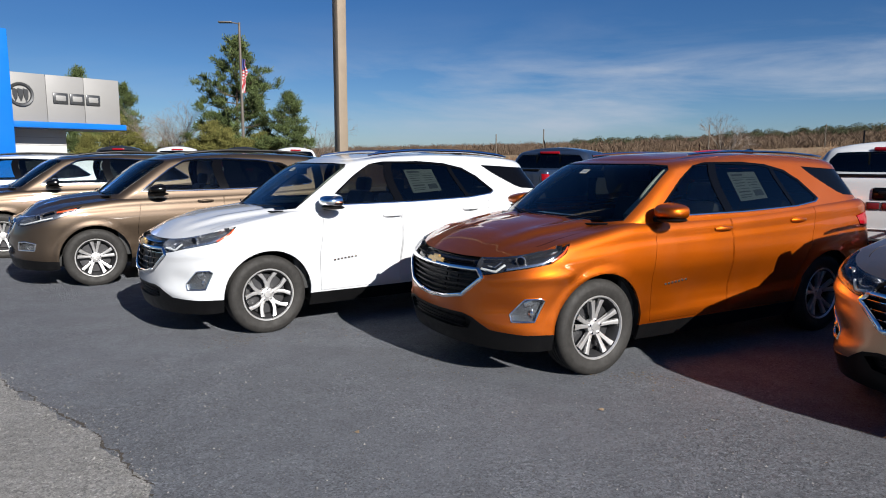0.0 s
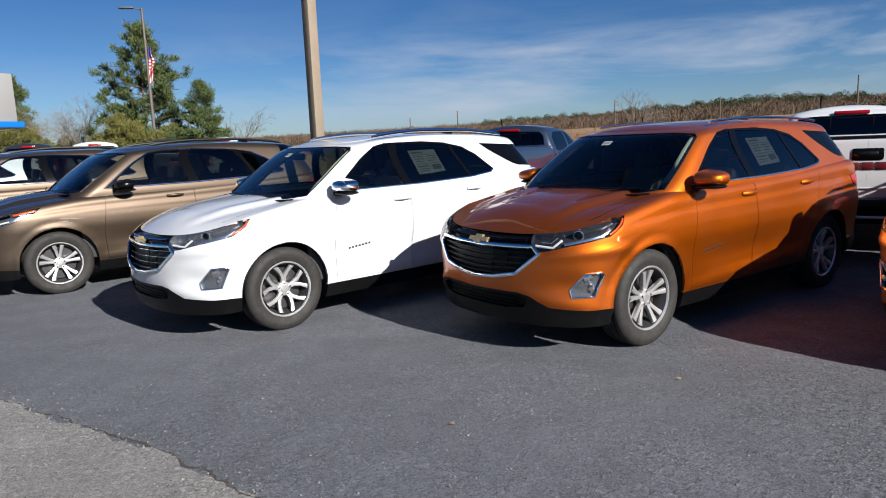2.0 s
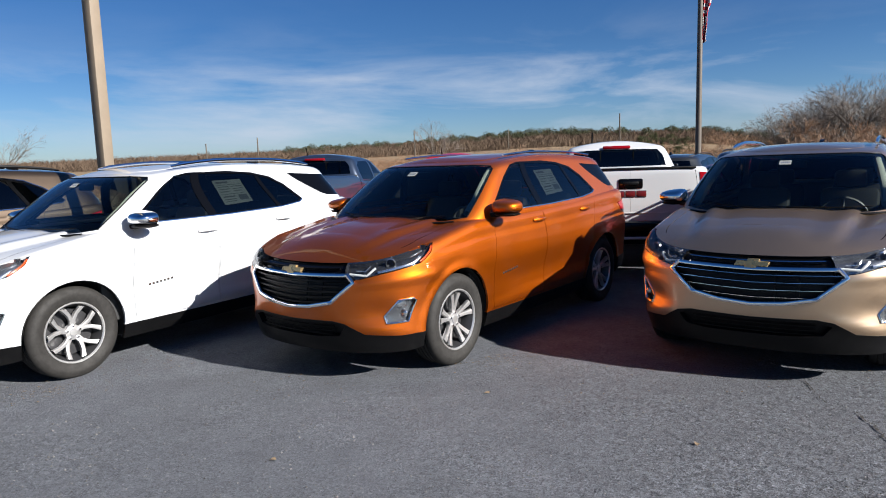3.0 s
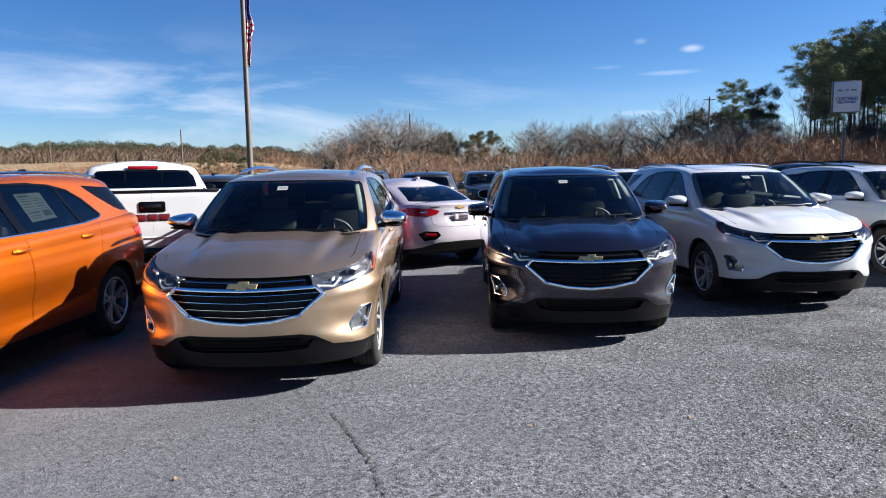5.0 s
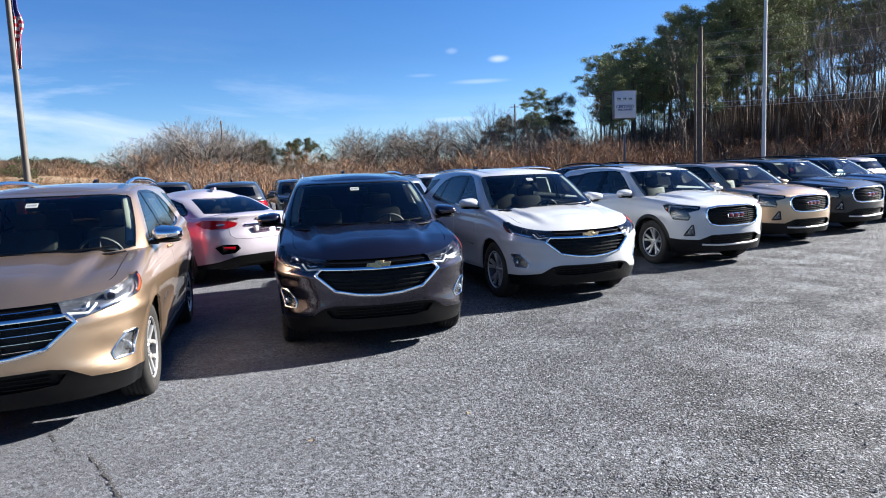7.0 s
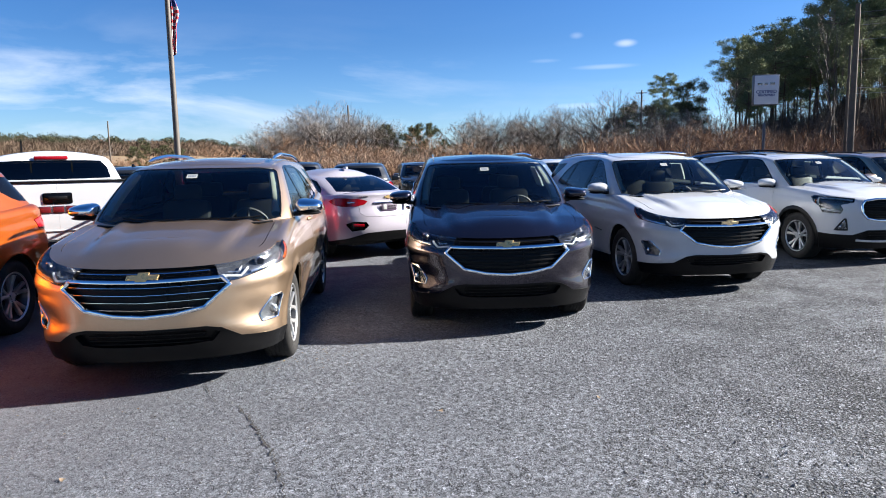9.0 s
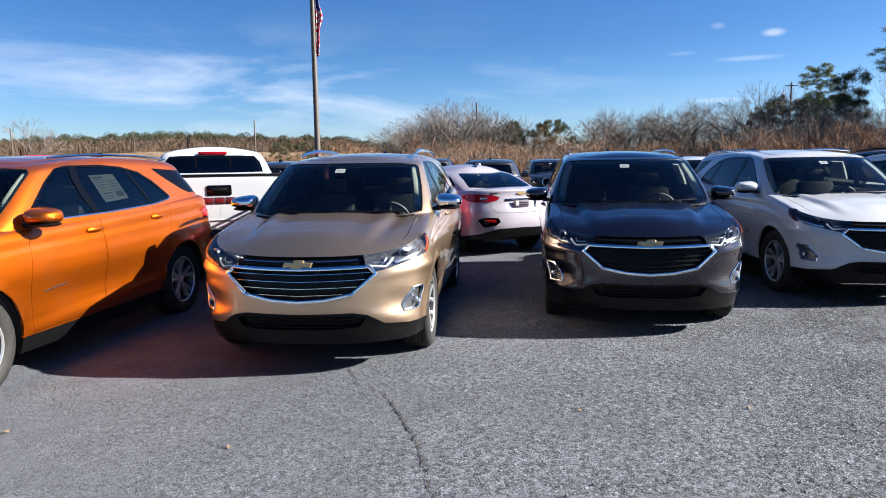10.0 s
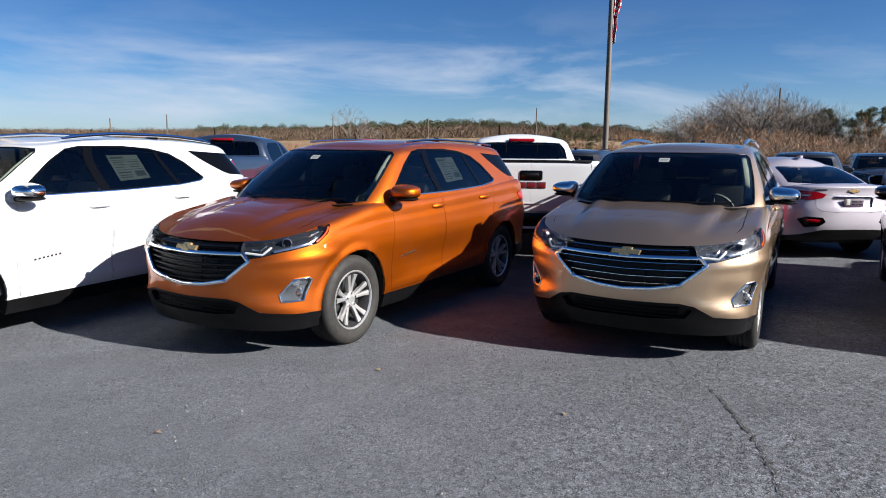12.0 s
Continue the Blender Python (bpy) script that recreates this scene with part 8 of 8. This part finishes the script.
CONCRETE = simple("concrete", (0.216, 0.2052, 0.1872), 0.9, 0, 0.15, 8, 0.3)


def light_pole(label, x, y, h, w, mat, lamp=True, square=True, turn=0.0):
    p = empty("light_pole", label, "light pole", "lot light poles")
    bm = bmesh.new()
    if square:
        add_box(bm, (0, 0, h / 2 + 0.3), (w, w, h - 0.6), w * 0.12)
    else:
        add_tube(bm, [(0, 0, 0.25), (0, 0, h * 0.5), (0, 0, h)], [w / 2, w * 0.42, w * 0.33], 14)
    part("shaft", bm, mat, p)
    bm = bmesh.new()
    r = bmesh.ops.create_cone(bm, cap_ends=True, segments=24, radius1=w * 1.5, radius2=w * 1.5, depth=0.6)
    bmesh.ops.translate(bm, verts=r["verts"], vec=(0, 0, 0.25))
    bmesh.ops.bevel(bm, geom=[e for e in bm.edges if e.calc_length() < w], offset=0.02, segments=2, affect="EDGES")
    part("footing", bm, CONCRETE, p)
    if lamp:
        bm = bmesh.new()
        add_tube(bm, [(0, 0, h - 0.08), (0.5, 0, h)], 0.04, 8)
        part("arm", bm, mat, p)
        bm = bmesh.new()
        add_box(bm, (0.95, 0, h + 0.02), (0.95, 0.42, 0.10), 0.04)
        part("lamp_head", bm, LAMP_GREY, p, "flat grey lamp head")
    p.matrix_basis = pose(x, y, 0, 0, 0, turn)
    return p


def hanging_flag(label, x, y, ztop, drop, width, seed, turn):
    """A flag hanging limp in folds: a starred field above, stripes that follow the folds."""
    f = empty("flag", label, "flag", "flags on poles")
    n, m = 26, 22
    rnd = random.Random(seed)
    ph = rnd.uniform(0, 6)

    def pt(u, v):
        # u across the folds, v down
        bulge = 0.46 + 0.34 * math.exp(-((v - 0.42) / 0.17) ** 2) + 0.05 * math.sin(v * 17 + ph)
        x_ = width * (0.12 + u * bulge + 0.09 * math.sin(u * 9.4 + v * 2.2) * u) + 0.02
        y_ = 0.07 * math.sin(u * 12.5 + ph + v * 1.9) * (0.5 + 0.5 * v)
        z_ = -drop * (1.08 * v + 0.05 * u * (0.5 - v))
        return (x_, y_, z_)

    cells = {"r": [], "w": [], "b": []}
    for i in range(n):
        for j in range(m):
            u, v = i / n, j / m
            if v < 0.30 and u < 0.75 + 0.5 * (0.3 - v):
                k = "b"
            else:
                s = int(v * 20 + u * 1.6) if v < 0.6 else int(u * 5.2 + v * 7)
                k = "r" if s % 2 == 0 else "w"
            cells[k].append((i, j))
    for k, nm, mat in (("r", "red_stripes", FLAG_RED), ("w", "white_stripes", FLAG_WHITE), ("b", "blue_field", FLAG_BLUE)):
        bm = bmesh.new()
        vv = {}
        for i, j in cells[k]:
            q = []
            for a, b in ((i, j), (i + 1, j), (i + 1, j + 1), (i, j + 1)):
                if (a, b) not in vv:
                    vv[(a, b)] = bm.verts.new(pt(a / n, b / m))
                q.append(vv[(a, b)])
            bm.faces.new(q)
        part(nm, bm, mat, f)
    f.matrix_basis = pose(x, y, ztop, 0, 0, turn)
    return f


light_pole("tall tan square light pole behind the parked cars", -2.09, 9.15, 9.8, 0.142, POLE_TAN, True, True, 46.7)
LX, LY = at_bearing(117.05, 50)
light_pole("brown light pole with a flat lamp head and a flag", LX, LY, 11.1, 0.24, POLE_BROWN, True, False, 188)
hanging_flag("limp striped flag on the light pole", LX, LY, 8.65, 2.2, 0.62, 3, -20)
light_pole("round brown pole flying a limp flag", 17.12, 21.96, 12.0, 0.24, POLE_BROWN, False, False, 0)
hanging_flag("limp striped flag hanging on a pole", 17.12, 21.96, 8.55, 2.5, 0.42, 8, -40)
X2, Y2 = at_bearing(0.05, 40)
light_pole("pale metal light pole at the edge of the lot", X2, Y2, 12.0, 0.22, POLE_METAL, True, False, 90)


def utility_pole(label, deg, d, h, r=0.14, arm=True, name="utility_pole"):
    x, y = at_bearing(deg, d)
    p = empty(name, label, "utility pole", "utility poles")
    bm = bmesh.new()
    add_tube(bm, [(0, 0, 0), (0.03, 0, h / 2), (0, 0, h)], [r, r * 0.85, r * 0.65], 10)
    part("shaft", bm, POLE_WOOD, p)
    if arm:
        bm = bmesh.new()
        add_box(bm, (0, 0, h - 0.5), (0.1, 1.9, 0.12), 0.02)
        part("cross_arm", bm, POLE_WOOD, p)
        for yy in (-0.8, -0.3, 0.3, 0.8):
            bm = bmesh.new()
            add_tube(bm, [(0, yy, h - 0.45), (0, yy, h - 0.28)], [0.05, 0.03], 8)
            part("insulator", bm, POLE_METAL, p)
    p.matrix_basis = pose(x, y, -0.05, 0, 0, deg + 10)
    return (x, y)


u1 = utility_pole("tall wooden utility pole at the road", 4.66, 46, 10.1, 0.2, False)
utility_pole("slim leaning utility pole beside a taller one", 5.0, 47, 8.0, 0.1, False)
for deg, d, e in ((19.6, 120, 5.6), (43.9, 110, 5.0), (79.5, 170, 2.9), (62.4, 140, 3.7), (92.5, 150, 2.7), (96.5, 160, 2.3), (71.5, 200, 2.8)):
    utility_pole("far wooden utility pole", deg, d, d * math.tan(radians(e)) + 1.5, 0.18, deg < 30)
# wires from the road pole
WIRE = simple("wire", (0.30, 0.30, 0.31), 0.6, 0.3, 0.1, 3)
for k, (z0, z1, rad) in enumerate(((9.6, 8.2, 0.010), (8.9, 7.6, 0.010), (8.1, 6.9, 0.010), (7.0, 6.0, 0.011), (5.4, 4.9, 0.018), (5.1, 4.6, 0.012))):
    a = Vector((u1[0], u1[1], z0))
    b = Vector((*at_bearing(-26, 38), z1))
    bm = bmesh.new()
    add_tube(bm, [a.lerp(b, t) - Vector((0, 0, 2.4 * t * (1 - t) * 0.5)) for t in [i / 14 for i in range(15)]], rad, 5)
    tagged(part("overhead_wire", bm, WIRE, None, "thin overhead wire sagging from the pole"), category="wire", group="overhead wires")

# the lit sign box on its post
SIGN_FACE = simple("sign_face", (0.465, 0.4725, 0.51), 0.5, 0, 0.05, 2)
SIGN_FRAME = simple("sign_frame", (0.09, 0.09, 0.10), 0.5, 0.3, 0.1, 10)
SIGN_INK = simple("sign_ink", (0.06, 0.075, 0.17), 0.6, 0, 0.1, 10)
SX, SY = at_bearing(10.3, 36)
sg = empty("dealer_sign", "white box sign on a dark post at the lot edge", "sign")
bm = bmesh.new()
add_box(bm, (0, 0, 1.6), (0.10, 0.10, 3.2), 0.01)
part("post", bm, SIGN_FRAME, sg)
bm = bmesh.new()
add_box(bm, (0, 0, 4.72), (0.26, 1.16, 1.42), 0.03)
part("sign_box", bm, SIGN_FRAME, sg)
bm = bmesh.new()
add_box(bm, (-0.13, 0, 4.72), (0.012, 1.08, 1.34), 0.004)
part("sign_panel", bm, SIGN_FACE, sg)
bm = bmesh.new()
for yy, ww in ((0.30, 0.22), (0.02, 0.16), (-0.27, 0.22)):
    add_box(bm, (-0.139, yy, 5.0), (0.008, ww, 0.10), 0.003)
part("sign_marks", bm, BADGE_GREY, sg, "small grey maker marks")


def lettering(text, size, mat, parent, m, name="lettering"):
    cu = bpy.data.curves.new(name, "FONT")
    cu.body = text
    cu.size = size
    cu.align_x = "CENTER"
    cu.align_y = "CENTER"
    cu.extrude = 0.004
    cu.offset = 0.006
    cu.materials.append(mat)
    o = new(name, cu)
    o.parent = parent
    o.matrix_basis = m
    return o


lettering("CERTIFIED", 0.20, SIGN_INK, sg, pose(-0.142, 0, 4.62, 90, 0, -90))
lettering("PRE-OWNED", 0.13, SIGN_INK, sg, pose(-0.142, 0, 4.46, 90, 0, -90))
sg.matrix_basis = pose(SX, SY, 0, 0, 0, 22)

# guard rail along the road
RAIL = simple("rail_metal", (0.255, 0.2625, 0.27), 0.5, 0.6, 0.15, 5)
gr = empty("guard_rail", "grey metal road barrier behind the lot", "barrier")
a, b = Vector((*at_bearing(3.0, 58), 0)), Vector((*at_bearing(-16, 52), 0))
for z in (0.75, 1.15, 1.55):
    bm = bmesh.new()
    add_tube(bm, [a + Vector((0, 0, z)), b + Vector((0, 0, z))], 0.10 if z < 1.5 else 0.05, 6, flat=0.4)
    part("rail", bm, RAIL, gr)
for i in range(12):
    p = a.lerp(b, i / 11)
    bm = bmesh.new()
    add_box(bm, (p.x, p.y, 0.78), (0.1, 0.1, 1.64), 0.01)
    part("post", bm, RAIL, gr)

# ---------------------------------------------------------------- the showroom
PANEL = simple("panel_grey", (0.1692, 0.1678, 0.1642), 0.55, 0.0, 0.04, 0.6)
PANEL_WHITE = simple("panel_white", (0.3456, 0.3456, 0.3384), 0.6, 0, 0.05, 0.8)
BLUE = simple("trim_blue", (0.00225, 0.0975, 0.375), 0.35, 0, 0.06, 1.0)
LOGO_DARK = simple("logo_dark", (0.05, 0.052, 0.055), 0.3, 0.4, 0.1, 6)
b = empty("showroom", "grey panelled showroom with a bright blue band", "building")


def block(nm, c, s, mat, lbl="", bev=0.03):
    bm = bmesh.new()
    add_box(bm, c, s, bev)
    return part(nm, bm, mat, b, lbl, angle=30)


# local frame: x runs back along the facade from its corner at 0, y goes into the building
for i in range(6):
    block("fascia_panel", (-1.0 - 1.92 * i, 1.5, 4.85), (1.905, 3.0, 2.52), PANEL)
block("blue_band", (-5.9, 1.4, 3.44), (12.1, 3.4, 0.32), BLUE, "bright blue band under the panels")
block("wall", (-8.6, 2.2, 1.64), (12.0, 2.0, 3.28), PANEL_WHITE)
for i in range(7):
    block("wall_joint", (-8.6, 1.192, 0.3 + 0.42 * i), (12.0, 0.02, 0.014), PANEL, "", 0)
block("blue_pier", (-7.1, -0.2, 4.05), (2.7, 1.2, 8.1), BLUE, "bright blue entrance pier")
block("back_block", (-14.0, 12, 2.4), (18.0, 14.0, 4.8), PANEL_WHITE)
block("parapet_cap", (-0.5, 1.5, 6.14), (0.8, 0.4, 0.06), PANEL_WHITE, "", 0.02)
# round badge and three block marks as plain shapes
lg = empty("emblem", "", "")
lg.parent = b
bm = bmesh.new()
add_lathe(bm, [(0.54, 0.0), (0.62, -0.05), (0.60, -0.10), (0.50, -0.08), (0.46, -0.02)], 40, True)
bmesh.ops.translate(bm, verts=bm.verts[:], vec=(-5.11, -0.02, 4.98))
part("badge_ring", bm, LOGO_DARK, lg, "dark round badge ring")
for dx in (-0.25, 0.0, 0.25):
    bm = bmesh.new()
    add_prism(bm, [(-0.13, 0.30), (0.11, 0.24), (0.09, -0.12), (-0.02, -0.34), (-0.12, -0.05)], -0.08, 0.0)
    bmesh.ops.recalc_face_normals(bm, faces=bm.faces[:])
    bmesh.ops.translate(bm, verts=bm.verts[:], vec=(-5.11 + dx, -0.02, 4.98))
    part("badge_shield", bm, LOGO_DARK, lg)
for dx in (-3.2, -2.36, -1.52):
    bm = bmesh.new()
    add_box(bm, (dx, -0.05, 4.90), (0.76, 0.1, 0.58), 0.05)
    part("mark_block", bm, LOGO_DARK, lg, "dark block mark")
    bm = bmesh.new()
    add_box(bm, (dx, -0.085, 4.90), (0.52, 0.1, 0.30), 0.04)
    part("mark_face", bm, PANEL, lg)
b.matrix_basis = pose(-22.36, 37.13, 0, 0, 0, 55)

# ---------------------------------------------------------------- the parked cars
def turned(x, y, heading):
    return pose(x, y, 0, 0, 0, heading)


ROW = "front row of parked cars"
FAR = "cars parked behind"
orange = suv("orange metallic SUV with black cladding on the asphalt", PAINT_ORANGE, "bow", "body", ROW, (5, True, 0.0))
orange.matrix_basis = turned(0.425, 5.57, 214.6)
white = suv("white SUV with chrome grille slats and chrome mirrors", PAINT_WHITE, "bow", "chrome", ROW, (5, True, 0.12))
white.matrix_basis = turned(-2.48, 6.43, 220.0)
tan = suv("tan metallic SUV with chrome grille slats", PAINT_TAN, "bow", "chrome", ROW, (5, True, 0.12), seats=INTERIOR_GREY)
tan.matrix_basis = turned(3.35, 4.16, 216.0)
blue = recolour(copy_thing(orange, turned(5.98, 2.63, 213.6)), PAINT_BLUEGREY, PAINT_ORANGE)
tagged(blue, "dark blue-grey SUV with a chrome-edged grille")
white2 = recolour(copy_thing(orange, turned(8.65, 1.23, 219.9)), PAINT_WHITE, PAINT_ORANGE)
tagged(white2, "white SUV with a black grille and gold emblem")
boxy = suv("white SUV with a tall dark framed grille", PAINT_WHITE, "box", "body", ROW, (5, True, 0.0), sz=1.0, stickers=True)
boxy.matrix_basis = turned(11.9, -0.50, 221.0)
boxy2 = recolour(copy_thing(boxy, turned(14.75, -1.95, 224.0)), PAINT_TAN, PAINT_WHITE)
tagged(boxy2, "pale tan SUV with a tall dark framed grille")
dark1 = recolour(copy_thing(boxy, turned(17.2, -3.35, 226.0) @ Matrix.Diagonal((1.06, 1.04, 1.03, 1))), PAINT_DARK, PAINT_WHITE)
tagged(dark1, "dark grey SUV with a tall framed grille")
dark2 = recolour(copy_thing(boxy, turned(19.9, -4.7, 228.0) @ Matrix.Diagonal((1.06, 1.04, 1.03, 1))), PAINT_BLUEGREY, PAINT_WHITE)
tagged(dark2, "black SUV at the end of the row")
bronze = suv("bronze SUV with dark mirrors and chrome window line", PAINT_BRONZE, "oval", "chrome", ROW, (5, True, 0.0), mirror_mat=GLOSS_BLACK, stickers=False)
bronze.matrix_basis = turned(-5.46, 8.45, 219.0)
bronze2 = copy_thing(bronze, turned(-8.4, 10.5, 219.0))
tagged(bronze2, "second bronze SUV in the row")
white3 = recolour(copy_thing(bronze, turned(-11.5, 12.4, 213.0)), PAINT_WHITE, PAINT_BRONZE)
tagged(white3, "white SUV at the far end of the row")

truck = pickup("white crew-cab pickup seen from its closed tailgate", PAINT_WHITE, FAR)


def by_tail(x, y, heading, reach):
    a = radians(heading)
    return turned(x + reach * math.cos(a), y + reach * math.sin(a), heading)


truck.matrix_basis = by_tail(4.21, 7.40, 62, 4.85)
pk2 = recolour(copy_thing(truck, by_tail(0.02, 11.6, 61, 4.85)), PAINT_NAVY, PAINT_WHITE)
tagged(pk2, "dark navy crew-cab pickup behind the front row")
pk3 = recolour(copy_thing(truck, by_tail(3.9, 14.4, 62, 4.85)), PAINT_RED, PAINT_WHITE)
tagged(pk3, "dark red pickup behind the front row")
for x, y, pm, lb in ((-12.54, 20.29, PAINT_DARK, "black pickup farther back in the lot"), (-10.88, 21.25, PAINT_WHITE, "white pickup farther back in the lot"),
                     (-8.79, 22.22, PAINT_DARK, "black pickup parked behind the bronze cars"), (-7.02, 22.86, PAINT_WHITE, "white pickup parked behind the bronze cars")):
    o = copy_thing(truck, by_tail(x, y, 115, 4.85) @ Matrix.Diagonal((1.0, 0.92, 1.13, 1)))
    recolour(o, pm, PAINT_WHITE)
    tagged(o, lb)

sed = sedan("pale silver sedan seen from its closed trunk", PAINT_SILVER, FAR)
sed.matrix_basis = by_tail(8.84, 5.97, 70, 3.72) @ Matrix.Diagonal((1.02, 1.0, 1.04, 1))

red_sed = recolour(copy_thing(sed, by_tail(6.85, 7.0, 70, 3.72)), PAINT_RED, PAINT_SILVER)
tagged(red_sed, "bright red sedan parked beside the silver one")

back = ((boxy, 16.65, 12.49, 35, PAINT_DARK, "dark SUV in the back rows"), (boxy, 20.81, 12.91, 220, PAINT_DARK, "dark SUV in the back rows"), (boxy, 17.13, 9.03, 221, PAINT_NAVY, "navy blue SUV in the back rows"),
        (bronze, 18.2, 16.4, 39, PAINT_DARK, "dark SUV behind the silver sedan"), (boxy, 13.31, 6.78, 41, PAINT_SLATE, "slate blue SUV behind the blue-grey one"), (boxy, 17.65, 5.97, 220, PAINT_WHITE, "white SUV in the back rows"),
        (bronze, 20.77, 7.08, 40, PAINT_DARK, "dark SUV in the back rows"), (boxy, 23.11, 4.25, 221, PAINT_SILVER, "silver SUV in the back rows"), (boxy, 25.30, 1.84, 221, PAINT_DARK, "dark SUV in the back rows"), (bronze, 18.90, 3.24, 45, PAINT_NAVY, "navy SUV behind the white one"),
        (boxy, 20.77, 0.66, 47, PAINT_WHITE, "white SUV behind the front row"), (bronze, 23.19, -1.38, 47, PAINT_SLATE, "slate SUV behind the front row"), (boxy, 26.35, -3.08, 47, PAINT_SILVER, "silver SUV behind the front row"), (boxy, 11.02, 14.52, 39, PAINT_DARK, "dark SUV behind the pickup"), (bronze, 14.80, 16.28, 39, PAINT_NAVY, "navy SUV near the flag pole"),
        (bronze, 28.65, -5.30, 50, PAINT_DARK, "dark SUV near the road"))
olds = {boxy: PAINT_WHITE, bronze: PAINT_BRONZE}
for src, x, y, hd, pm, lb in back:
    o = copy_thing(src, turned(x, y, hd))
    recolour(o, pm, olds[src])
    tagged(o, lb, "car", FAR)
